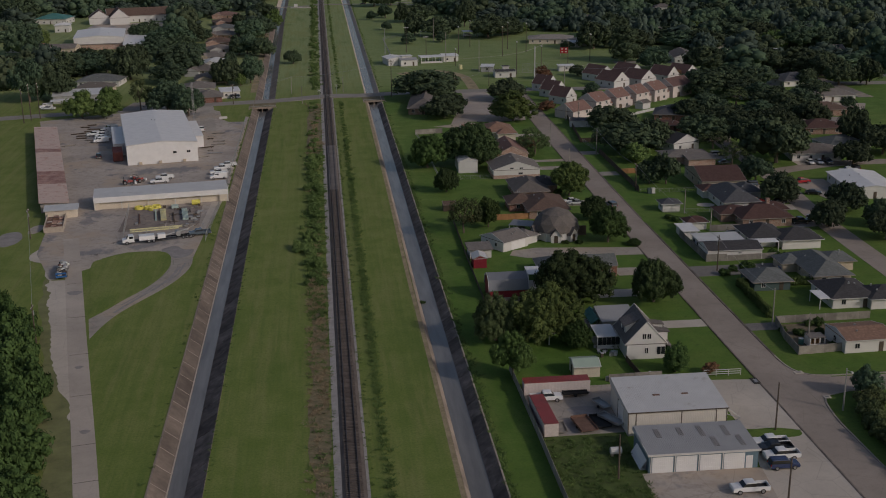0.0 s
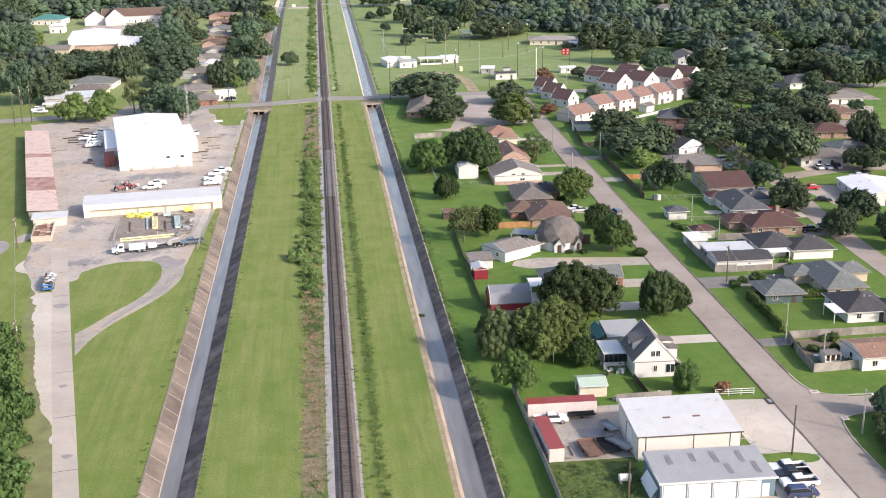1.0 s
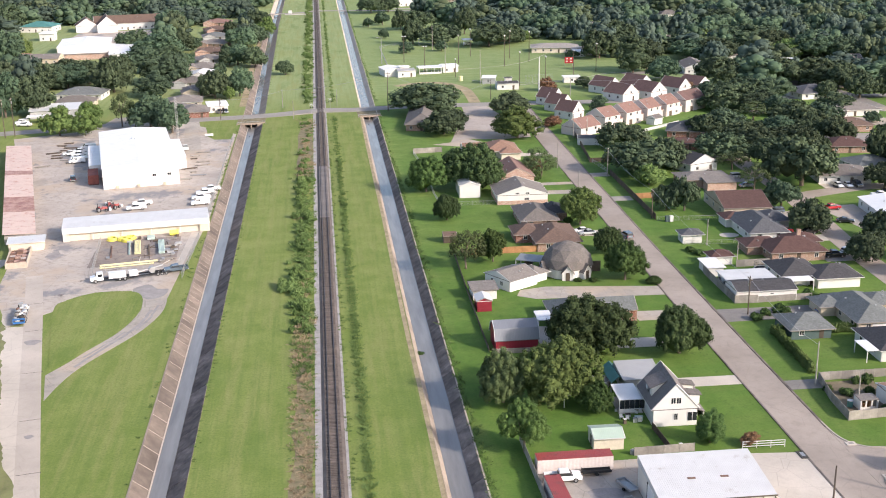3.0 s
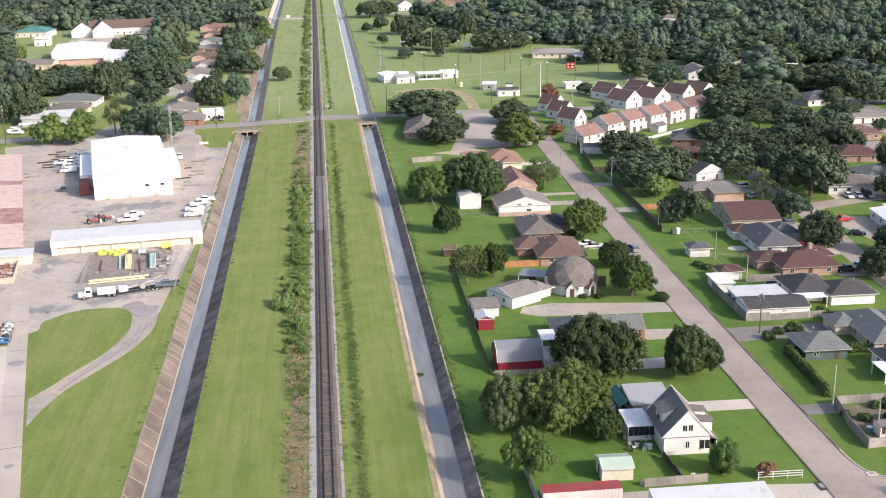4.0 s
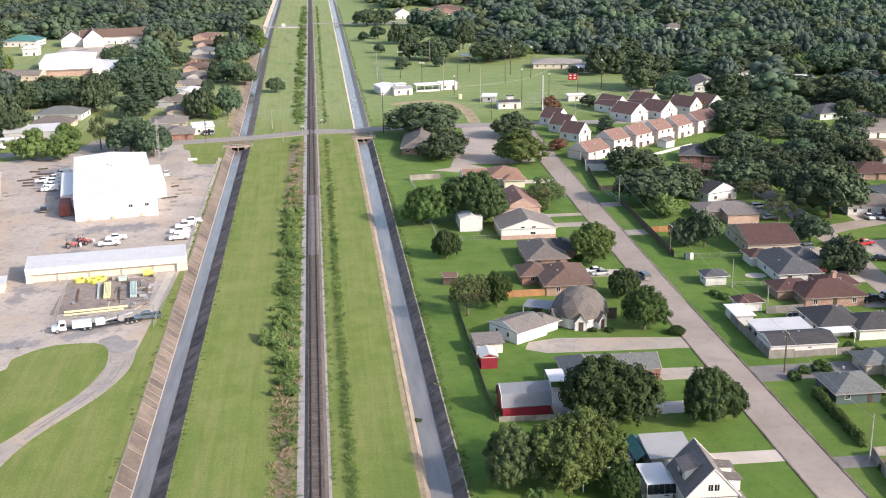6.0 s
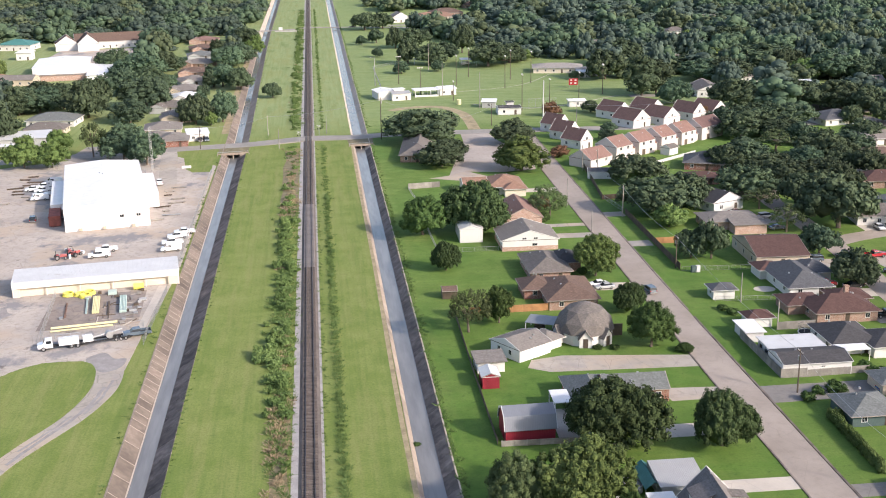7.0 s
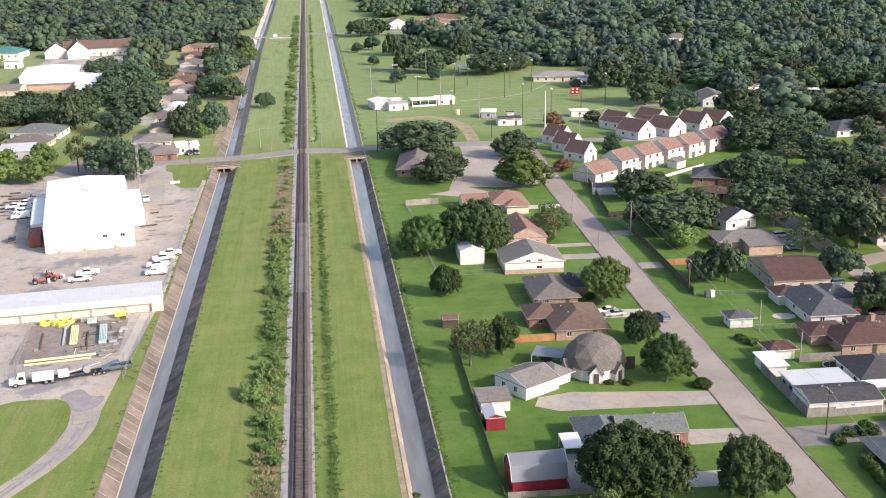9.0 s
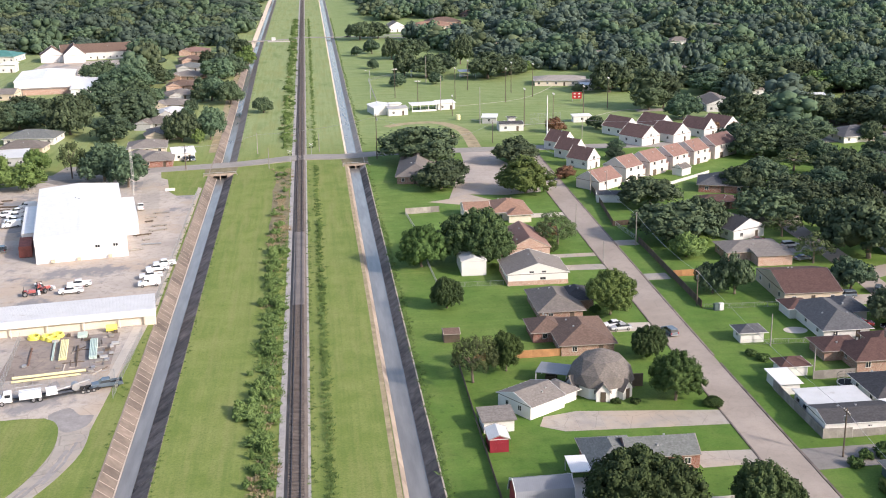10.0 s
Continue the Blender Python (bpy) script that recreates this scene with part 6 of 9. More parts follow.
# works yard
h = house("big white metal warehouse with side annexes", -62.4, 420.5, 10.5, [(0, 0, 23.4, 61, 6.6, 0.9, "gy", M_WHITE, M_WHITE, 0.1), (-13.5, 3, 4.4, 32, 4.0, 0.7, "flat", M_WHITE, M_WHITE, 0.1), (13.6, 6, 4.0, 30, 4.0, 0.5, "flat", M_WHITE, M_WHITE, 0.1)], auto=False, category="warehouse", name="warehouse",
          windows=[(0, "S", 4.0, 3.1, 1.3, 0.9), (0, "S", 8.6, 3.1, 1.3, 0.9)])
for k in (-8, -1.5, 6.5):
    part("vent_box", Shape().box(k, -31.2, 0.2, k + 1.0, -30.4, 1.0), BEIGE, h)
h = thing("storage_building", "long low storage building with white fascia and grey roof", "building", -51.0, 338.6, 0, 8)
part("wall", Shape().box(-19.2, -4.0, 0, 19.2, 5, 3.2), CREAM, h)
part("fascia", Shape().box(-19.2, -4.9, 2.2, 19.2, -4.75, 3.75).box(-19.25, -4.75, 2.2, -19.1, 5.2, 3.75).box(19.1, -4.75, 2.2, 19.25, 5.2, 3.75), M_WHITE, h)
part("roof", Shape().add([(-19.3, -4.75, 3.45), (19.3, -4.75, 3.45), (19.3, 5.3, 3.95), (-19.3, 5.3, 3.95), (-19.3, -4.75, 3.6), (19.3, -4.75, 3.6), (19.3, 5.3, 4.1), (-19.3, 5.3, 4.1)], [(3, 2, 1, 0), (4, 5, 6, 7), (0, 1, 5, 4), (1, 2, 6, 5), (2, 3, 7, 6), (3, 0, 4, 7)]), M_PALE, h)
posts(h, [(-19 + 7.6 * k, -4.7) for k in range(6)], 2.3, 0.1)
part("end_wall", Shape().box(16.6, -4.7, 0, 19.2, -4.0, 2.2), CREAM, h)
part("end_wall", Shape().box(-19.2, -4.7, 0, -17.6, -4.0, 2.2), CREAM, h)
h = thing("long_shed", "very long low shed with a rusty faded roof", "shed", -94.2, 390.0, 0, 13.2)
part("wall", Shape().box(-3.8, -60, 0, 3.8, 60, 2.4), WOOD_OLD, h)
for k in range(20):
    part("roof_sheet", Shape().add([(-4.2, -60 + 6 * k, 2.9), (4.2, -60 + 6 * k, 2.4), (4.2, -54.12 + 6 * k, 2.4), (-4.2, -54.12 + 6 * k, 2.9), (-4.2, -60 + 6 * k, 3.02), (4.2, -60 + 6 * k, 2.52), (4.2, -54.12 + 6 * k, 2.52), (-4.2, -54.12 + 6 * k, 3.02)], [(3, 2, 1, 0), (4, 5, 6, 7), (0, 1, 5, 4), (1, 2, 6, 5), (2, 3, 7, 6), (3, 0, 4, 7)]), (M_RUSTRED if k in (4, 5, 6, 12) else M_RUST), h)
h = house("low white-roofed lean-to at the end of the shed", -77.6, 327.0, 8, [(0, 0, 8.6, 5.2, 2.3, 0.2, "shed", CREAM, M_PALE)], auto=False, category="shed", name="shed")
h = thing("brick_stack", "low bay filled with reddish bricks", "bricks", -77.4, 317.0, 0, 8)
part("bay_wall", Shape().box(-2.6, -7, 0, -2.4, 7, 1.5).box(2.4, -7, 0, 2.6, 7, 1.5).box(-2.6, -7.2, 0, 2.6, -7, 1.5), CANAL_EDGE, h)
rs = random.Random(5)
for k in range(24):
    x, y = -2.2 + (k % 3) * 1.5, -6.6 + (k // 3) * 1.65
    part("pallet_load", Shape().box(x, y, 0, x + 1.35, y + 1.45, rs.uniform(0.7, 1.3)), RUSTBROWN if k % 2 else PINKBRICK, h)

# park buildings
for lab, x, y, turn, bl in [
        ("white clubhouse with a grey roof", 42.5, 603, 12, [(0, 0, 9, 8, 3.0, 0.8, "gx", WHITE, M_GREY), (-5.5, 6, 9, 12, 3.4, 0.8, "gy", WHITE, M_WHITE), (0, 2, 5, 4, 4.6, 0.5, "flat", WHITE, M_WHITE)]),
        ("white store beside the pitch", 66.0, 613.5, 8, [(0, 0, 8, 6, 3.0, 0.5, "shed", WHITE, M_WHITE)]),
        ("white dugout hut with flat roof", 80.8, 575, -12, [(0, 0, 6, 7, 2.6, 0.3, "shed", GREYWALL, M_WHITE)]),
        ("white scorers building with dark roof", 86.4, 556, 0, [(0, 0, 10, 7, 2.8, 0.7, "gx", WHITE, R_DARK), (1, 3, 3, 3, 4.6, 0.5, "flat", WHITE, R_DARK)]),
        ("white dugout hut beside the pitch", 119.5, 569, 0, [(0, 0, 7.5, 4, 2.6, 0.3, "shed", WHITE, M_WHITE)])]:
    house(lab, x, y, turn, bl, category="hut", name="hut")
h = thing("picnic_shelter", "open white picnic shelter with flat roof", "shelter", 55.5, 611, 0, 6)
part("roof", Shape().box(-6, -4, 3.0, 6, 4, 3.3), M_WHITE, h)
posts(h, [(x, y) for x in (-5.6, -1.9, 1.9, 5.6) for y in (-3.7, 3.7)], 3.0, 0.12)
part("low_wall", Shape().box(-5.7, -3.6, 0, 5.7, -3.4, 0.9), WHITE, h)
h = thing("open_canopy", "white open-sided canopy beside the works lot", "canopy", -114.1, 505.6, 0, 6)
canopy(h, 0, 0, 8.0, 5.0, 3.0, M_WHITE)
h = thing("picnic_shelter", "small distant white-roofed park shelter", "shelter", 64.5, 724)
canopy(h, 0, 0, 9, 5, 3.0, M_WHITE)
h = thing("marquee", "white canopy beyond the park", "canopy", 90, 716)
canopy(h, 0, 0, 9, 9, 3.4, M_WHITE)
h = thing("scoreboard", "red sign board with white blocks on posts", "scoreboard", 129.8, 622, 0, -8)
part("board", Shape().box(-3.6, -0.15, 1.6, 3.6, 0.15, 5.6), PAINTS["red"], h)
for x, z, w_, h_ in ((-2.4, 4.2, 1.4, 0.8), (0.9, 4.2, 1.6, 0.8), (-2.4, 2.4, 1.4, 0.8), (0.9, 2.4, 1.6, 0.8)):
    part("panel", Shape().box(x, -0.2, z, x + w_, -0.15, z + h_), TRIM, h)
posts(h, [(-3.2, 0), (3.2, 0)], 1.7, 0.12, STEEL)
h.scale = (0.62, 1.0, 0.8)
h = thing("water_tank", "yellow plastic drum beside the track", "drum", 68.2, 583.4)
part("drum", Shape().beam((0, 0, 0), (0, 0, 2.2), 1.0, 12), PALEYELLOW, h)


# ---- vehicles ----
def wheels(v, xs, half, r=0.36, wide=0.24):
    for x in xs:
        for sy in (-1, 1):
            y = sy * (half - wide / 2)
            w = part("wheel", Shape().beam((x, y - wide / 2, r), (x, y + wide / 2, r), r, 12), BLACK, v)
            part("rim", Shape().beam((x, y + sy * (wide / 2 - 0.02), r), (x, y + sy * (wide / 2 + 0.015), r), r * 0.6, 8), CHROME, w)


def vehicle(kind, colour, x, y, turn, label, group=""):
    """Cars and trucks drawn facing +x."""
    v = thing(kind, label, {"suv": "car", "sedan": "car"}.get(kind, kind.replace("_", " ")), x, y, 0.04, turn, group)
    p = PAINTS[colour]
    if kind == "sedan":
        half, xs, r = 0.9, (-1.4, 1.4), 0.33
        part("body", Shape().across([(-2.35, 0.3), (2.3, 0.3), (2.38, 0.55), (2.2, 0.78), (1.0, 0.92), (-1.7, 0.95), (-2.3, 0.88), (-2.4, 0.6)], -half, half, 0.06, 0.7), p, v, bevel=0.05)
        part("cabin_glass", Shape().across([(1.05, 0.9), (0.25, 1.38), (-1.0, 1.4), (-1.8, 0.94)], -half + 0.1, half - 0.1, 0.18, 1.2), GLASS, v)
        part("roof", Shape().across([(0.3, 1.37), (0.1, 1.45), (-0.95, 1.46), (-1.1, 1.38)], -half + 0.22, half - 0.22, 0.04, 1.4), p, v)
        nose, tail, zl = 2.33, -2.36, 0.66
    elif kind == "suv":
        half, xs, r = 0.95, (-1.4, 1.45), 0.37
        part("body", Shape().across([(-2.35, 0.35), (2.3, 0.35), (2.38, 0.65), (2.3, 0.95), (1.1, 1.08), (-2.3, 1.1), (-2.4, 0.7)], -half, half, 0.05, 0.8), p, v, bevel=0.05)
        part("cabin_glass", Shape().across([(1.2, 1.05), (0.5, 1.62), (-2.1, 1.66), (-2.35, 1.08)], -half + 0.07, half - 0.07, 0.15, 1.4), GLASS, v)
        part("roof", Shape().across([(0.6, 1.6), (0.4, 1.7), (-2.0, 1.74), (-2.2, 1.62)], -half + 0.16, half - 0.16, 0.04, 1.65), p, v)
        nose, tail, zl = 2.34, -2.4, 0.82
    elif kind == "pickup_truck":
        half, xs, r = 1.0, (-1.75, 1.85), 0.4
        part("body", Shape().across([(-2.85, 0.45), (2.85, 0.45), (2.9, 0.8), (2.8, 1.1), (1.5, 1.2), (-0.75, 1.2), (-0.75, 0.7), (-2.85, 0.7)], -half, half, 0.05, 0.9), p, v, bevel=0.05)
        for sy in (-1, 1):
            part("bed_side", Shape().box(-2.85, sy * (half - 0.06) - 0.06, 0.65, -0.7, sy * (half - 0.06) + 0.06, 1.2), p, v)
        part("tailgate", Shape().box(-2.92, -half, 0.65, -2.82, half, 1.2), p, v)
        part("bed_floor", Shape().box(-2.8, -half + 0.1, 0.68, -0.75, half - 0.1, 0.74), BLACK, v)
        part("cabin_glass", Shape().across([(1.5, 1.17), (0.85, 1.72), (-0.6, 1.76), (-0.78, 1.18)], -half + 0.1, half - 0.1, 0.16, 1.5), GLASS, v)
        part("roof", Shape().across([(0.95, 1.7), (0.75, 1.8), (-0.55, 1.84), (-0.68, 1.7)], -half + 0.2, half - 0.2, 0.04, 1.75), p, v)
        nose, tail, zl = 2.88, -2.93, 0.95
    else:  # van
        half, xs, r = 1.0, (-1.6, 1.75), 0.37
        part("body", Shape().across([(-2.7, 0.4), (2.75, 0.4), (2.85, 0.8), (2.6, 1.15), (1.7, 1.4), (1.2, 2.0), (0.9, 2.1), (-2.6, 2.12), (-2.75, 1.9)], -half, half, 0.1, 1.5), p, v, bevel=0.06)
        part("windscreen", Shape().across([(1.83, 1.36), (1.3, 1.98), (1.22, 1.98), (1.72, 1.36)], -half + 0.12, half - 0.12, 0.08, 1.5), GLASS, v)
        for sy in (-1, 1):
            part("side_window", Shape().box(0.1, sy * (half - 0.04) - 0.05, 1.35, 1.3, sy * (half - 0.04) + 0.02, 1.85), GLASS, v)
        nose, tail, zl = 2.8, -2.77, 0.85
    wheels(v, xs, half + 0.02, r)
    for sy in (-1, 1):
        part("headlight", Shape().box(nose - 0.12, sy * (half - 0.28) - 0.17, zl - 0.08, nose + 0.02, sy * (half - 0.28) + 0.17, zl + 0.1), LAMP, v)
        part("tail_light", Shape().box(tail - 0.02, sy * (half - 0.18) - 0.1, zl - 0.08, tail + 0.1, sy * (half - 0.18) + 0.1, zl + 0.2), TAIL, v)
    part("bumper", Shape().box(nose - 0.05, -half + 0.08, 0.35, nose + 0.1, half - 0.08, 0.55), STEEL, v)
    part("bumper", Shape().box(tail - 0.1, -half + 0.08, 0.4, tail + 0.05, half - 0.08, 0.58), STEEL, v)
    return v


for kind, col, x, y, turn, lab in [
        ("pickup_truck", "white", 68.4, 164.8, 180, "white pickup truck parked on concrete"), ("pickup_truck", "black", 68.2, 162.6, 180, "black pickup truck parked between white trucks"),
        ("pickup_truck", "white", 68.4, 160.2, 180, "white crew-cab pickup truck parked by a garage"), ("suv", "navy", 67.6, 157.2, 0, "dark blue car with silver sills on concrete"),
        ("pickup_truck", "white", 59.6, 150.6, 180, "white pickup truck on the forecourt"), ("pickup_truck", "white", 35.2, 186.6, 0, "white pickup truck in the storage yard"),
        ("sedan", "white", 68.2, 319.8, 185, "white saloon car on a driveway"), ("sedan", "silver", 69.4, 317.6, 185, "silver saloon car on a driveway"),
        ("suv", "slate", 79.0, 313.6, 100, "dark grey car parked at the kerb"),
        ("suv", "slate", 126.4, 330.6, 180, "dark grey estate car on a driveway"), ("pickup_truck", "red", 120.6, 311.4, 0, "bright red pickup by a house"),
        ("suv", "black", 127.0, 309.6, 185, "black car at the kerb"), ("pickup_truck", "red", 143.0, 331.6, 10, "red pickup truck on an apron"), ("sedan", "black", 141.4, 318.5, -20, "black car with pale hood"),
        ("suv", "slate", 135.8, 333.5, 60, "dark car parked at the junction"),
        ("sedan", "blue", 106.8, 252.0, 0, "bright blue car beside a house"), ("suv", "white", 130.4, 291.6, 10, "white car at the street"),
        ("pickup_truck", "white", 130.2, 402.4, 185, "white pickup truck on a dark driveway"), ("suv", "silver", 130.4, 372.4, 10, "pale silver car on a dark driveway"),
        ("sedan", "maroon", 124.0, 378.6, 0, "dark red car beside a house"), ("sedan", "white", 122.0, 360.0, 5, "white car beside a brick house"), ("sedan", "slate", 129.0, 360.5, 5, "grey car in the shade of a tree"),
        ("sedan", "white", 121.5, 408, 160, "white car beside a brown house"), ("pickup_truck", "black", 125, 289.5, 0, "black pickup at the house corner"),
        ("sedan", "white", 156.5, 356.4, -90, "white car before an open garage"), ("sedan", "white", 159.4, 356.2, -90, "white car before a garage"), ("suv", "black", 162.4, 356.0, -90, "dark car before a garage"), ("pickup_truck", "white", 163.5, 343, 170, "white pickup on the street"), ("suv", "black", 167, 346, 90, "dark car near the street"),
        ("suv", "black", -42.0, 516.2, -80, "black car before a white garage"), ("suv", "slate", -39.6, 516.6, -80, "grey car before a white garage"),
        ("van", "white", 88.6, 716, 30, "white van beyond the park"), ("sedan", "black", 33, 941, 180, "dark car on the far road")]:
    vehicle(kind, col, x, y, turn, lab)
for k, (x, y, turn, kind) in enumerate([(-36.4, 365.2, 190, "van"), (-36.8, 371.6, 190, "pickup_truck"), (-36.0, 377.6, 190, "pickup_truck"), (-34.6, 381.8, 190, "pickup_truck"),
                                        (-84.0, 428.6, 196, "van"), (-84.4, 434.0, 196, "pickup_truck"), (-85.2, 439.6, 196, "pickup_truck"), (-86.0, 445.0, 196, "pickup_truck"), (-84.2, 451.0, 196, "van"), (-88.6, 441.5, 196, "pickup_truck"),
                                        (-54.6, 362.2, 190, "pickup_truck"), (-53.6, 367.4, 190, "pickup_truck"), (-50.0, 436.8, 100, "pickup_truck"), (-49.0, 444.6, 100, "pickup_truck")]):
    vehicle(kind, "white", x, y, turn, "white works vehicle parked in the yard", "white works vehicles")
vehicle("van", "white", -120.1, 505.2, 200, "white box van parked beside the works lot")
vehicle("pickup_truck", "white", -118.1, 500.2, 170, "white pickup parked beside the works lot")
vehicle("suv", "black", -80.4, 402.6, 100, "black car beside the warehouse")


def flat_truck(label, x, y, turn, cab, bodies, length=8.0):
    v = thing("truck", label, "truck", x, y, 0.04, turn)
    part("chassis", Shape().box(-length / 2, -0.45, 0.55, length / 2, 0.45, 0.85), BLACK, v)
    part("cab", Shape().across([(length / 2 - 2.2, 0.6), (length / 2 + 0.8, 0.6), (length / 2 + 0.9, 1.3), (length / 2 - 0.3, 1.55), (length / 2 - 0.7, 2.3), (length / 2 - 2.1, 2.35)], -1.1, 1.1, 0.12, 1.6), PAINTS[cab], v, bevel=0.06)
    part("windscreen", Shape().across([(length / 2 - 0.24, 1.52), (length / 2 - 0.62, 2.2), (length / 2 - 0.72, 2.2), (length / 2 - 0.4, 1.52)], -0.95, 0.95, 0.05, 1.8), GLASS, v)
    for sy in (-1, 1):
        part("side_window", Shape().box(length / 2 - 1.9, sy * 1.02 - 0.06, 1.55, length / 2 - 0.9, sy * 1.02 + 0.06, 2.15), GLASS, v)
    for nm, s, m in bodies:
        part(nm, s, m, v)
    wheels(v, (length / 2 - 0.3, -length / 2 + 0.9, -length / 2 + 2.1), 1.12, 0.48, 0.3)
    return v


flat_truck("white flatbed works truck with tool lockers", -51.2, 296.8, 192, "white", [("locker", Shape().box(-3.4, -1.15, 0.85, 0.6, 1.15, 2.0), PAINTS["white"]), ("rack", Shape().beam((-3.8, -1, 2.6), (1.2, -1, 2.6), 0.05).beam((-3.8, 1, 2.6), (1.2, 1, 2.6), 0.05).beam((1.2, -1, 1.9), (1.2, -1, 2.6), 0.05).beam((-3.8, 1, 1.9), (-3.8, 1, 2.6), 0.05), STEEL)])
v = thing("scrap_trailer", "flatbed trailer heaped with pale scrap and a blue end frame", "trailer", -66.6, 273.6, 0.04, -83)
part("bed", Shape().box(-5.2, -1.25, 0.75, 5.2, 1.25, 0.95), WOOD_DARK, v)
part("end_frame", Shape().box(5.2, -1.25, 0.55, 5.35, 1.25, 1.0).box(5.2, -1.25, 1.0, 5.35, -1.05, 1.75).box(5.2, 1.05, 1.0, 5.35, 1.25, 1.75).box(5.2, -1.05, 1.35, 5.35, 1.05, 1.75), PAINTS["blue"], v)
part("tow_bar", Shape().beam((-5.2, -0.6, 0.8), (-6.8, 0, 0.6), 0.07).beam((-5.2, 0.6, 0.8), (-6.8, 0, 0.6), 0.07), STEEL, v)
for sy in (-1, 1):
    part("stake_side", Shape().box(-5.2, sy * 1.24 - 0.03, 0.95, 5.2, sy * 1.24 + 0.03, 1.25), STEEL, v)
wheels(v, (1.2, 2.3, 3.4), 1.22, 0.42, 0.28)
heap = random.Random(52)
for k in range(34):
    px, py, pz = heap.uniform(-4.7, 4.7), heap.uniform(-0.8, 0.8), 0.95 + (0.0 if k < 20 else 0.45)
    a, b, c = heap.uniform(0.25, 0.6), heap.uniform(0.15, 0.38), heap.uniform(0.35, 0.8)
    ob = part("scrap_piece", Shape().box(-a, -b, 0, a, b, c), (PAINTS["silver"], PAINTS["white"], STEEL, RUSTBROWN, WOOD_OLD, DARKPAINT)[k % 6], v)
    ob.matrix_basis = pose(px, py, pz, heap.uniform(-9, 9), heap.uniform(-9, 9), heap.uniform(0, 180))
v = thing("equipment_trailer", "long low trailer carrying drilling gear", "trailer", -42.6, 299.4, 0.04, 18)
part("frame", Shape().box(-5.6, -1.1, 0.5, 5.2, -0.8, 0.75).box(-5.6, 0.8, 0.5, 5.2, 1.1, 0.75).box(-5.6, -0.8, 0.5, -5.2, 0.8, 0.75).box(0, -0.8, 0.5, 0.4, 0.8, 0.75), BLACK, v)
part("boom", Shape().beam((-4.2, 0, 1.0), (3.4, 0.2, 2.2), 0.22, 8), STEEL, v)
part("engine_box", Shape().box(-4.8, -0.8, 0.75, -2.8, 0.8, 1.9), PAINTS["white"], v)
part("reel", Shape().beam((0.6, -0.7, 1.5), (0.6, 0.7, 1.5), 0.75, 12), STEEL, v)
wheels(v, (1.8, 2.8, 3.8), 1.15, 0.4, 0.28)
vehicle("pickup_truck", "slate", -36.6, 301.8, 195, "grey-blue pickup parked with a trailer")
for x, y, r in ((-64.5, 361.8, 15), (-61.2, 364.2, 60), (-63.0, 366.5, 110)):
    v = thing("red_machine", "red tractor-like yard machine with attachments", "machine", x, y, 0.04, r)
    part("hood", Shape().across([(0, 0.7), (1.7, 0.7), (1.7, 1.3), (0.1, 1.5)], -0.45, 0.45, 0.08, 1.0), PAINTS["faded"], v, bevel=0.05)
    part("seat_deck", Shape().box(-1.2, -0.7, 0.7, 0.1, 0.7, 1.0).box(-0.9, -0.3, 1.0, -0.3, 0.3, 1.5), PAINTS["faded"], v)
    part("roll_bar", Shape().beam((-1.0, -0.6, 1.0), (-1.0, -0.6, 2.3), 0.05).beam((-1.0, 0.6, 1.0), (-1.0, 0.6, 2.3), 0.05).beam((-1.0, -0.6, 2.3), (-1.0, 0.6, 2.3), 0.05), BLACK, v)
    part("bucket", Shape().box(2.1, -0.9, 0.2, 2.7, 0.9, 0.9), PAINTS["white"], v)
    wheels(v, (-0.8,), 0.95, 0.65, 0.35)
    wheels(v, (1.3,), 0.8, 0.4, 0.25)
v = thing("red_tank_container", "rusty red container beside the warehouse", "container", -73.4, 400.0, 0, 10.5)
part("body", Shape().box(-1.6, -5, 0.2, 1.6, 5, 3.2), RUSTRED, v)
part("side_rib", Shape().box(-1.68, -4.9, 0.3, -1.6, -4.5, 3.1).box(-1.68, -2.2, 0.3, -1.6, -1.8, 3.1).box(-1.68, 1.8, 0.3, -1.6, 2.2, 3.1), RUSTRED, v)
part("foot", Shape().box(-1.5, -4.8, 0, 1.5, -4.4, 0.22).box(-1.5, 4.4, 0, 1.5, 4.8, 0.22), BLACK, v)

# ---- storage yard with pipes and coils ----
for k, (x, y, m) in enumerate([(-56.6, 331.2, YELLOW), (-53.8, 330.8, YELLOW), (-51.8, 331.9, YELLOW), (-52.4, 329.6, YELLOW)]):
    c = thing("pipe_coil", "coil of bright yellow plastic pipe", "pipe coil", x, y, 0.05, 20 * k, "yellow pipe coils")
    for j in range(3):
        s, r = Shape(), 1.35 - 0.12 * j
        for i in range(16):
            a = 2 * math.pi * i / 16
            s.v += [((r + 0.15 * math.cos(b)) * math.cos(a), (r + 0.15 * math.cos(b)) * math.sin(a), 0.15 + 0.26 * j + 0.15 * math.sin(b)) for b in [k2 * math.pi / 3 for k2 in range(6)]]
        s.f += [(6 * i + q, 6 * ((i + 1) % 16) + q, 6 * ((i + 1) % 16) + (q + 1) % 6, 6 * i + (q + 1) % 6) for i in range(16) for q in range(6)]
        part("coil_turn", s, m, c)
c = thing("yellow_tank", "yellow plastic tank by the storage building", "tank", -40.6, 333.6, 0.03, 8)
part("tank", Shape().beam((-1.2, 0, 0.8), (1.2, 0, 0.8), 0.8, 12), YELLOW, c)
for bx in (-0.9, 0.9):
    part("cradle", Shape().box(bx - 0.1, -0.7, 0, bx + 0.1, 0.7, 0.3), WOOD_DARK, c)


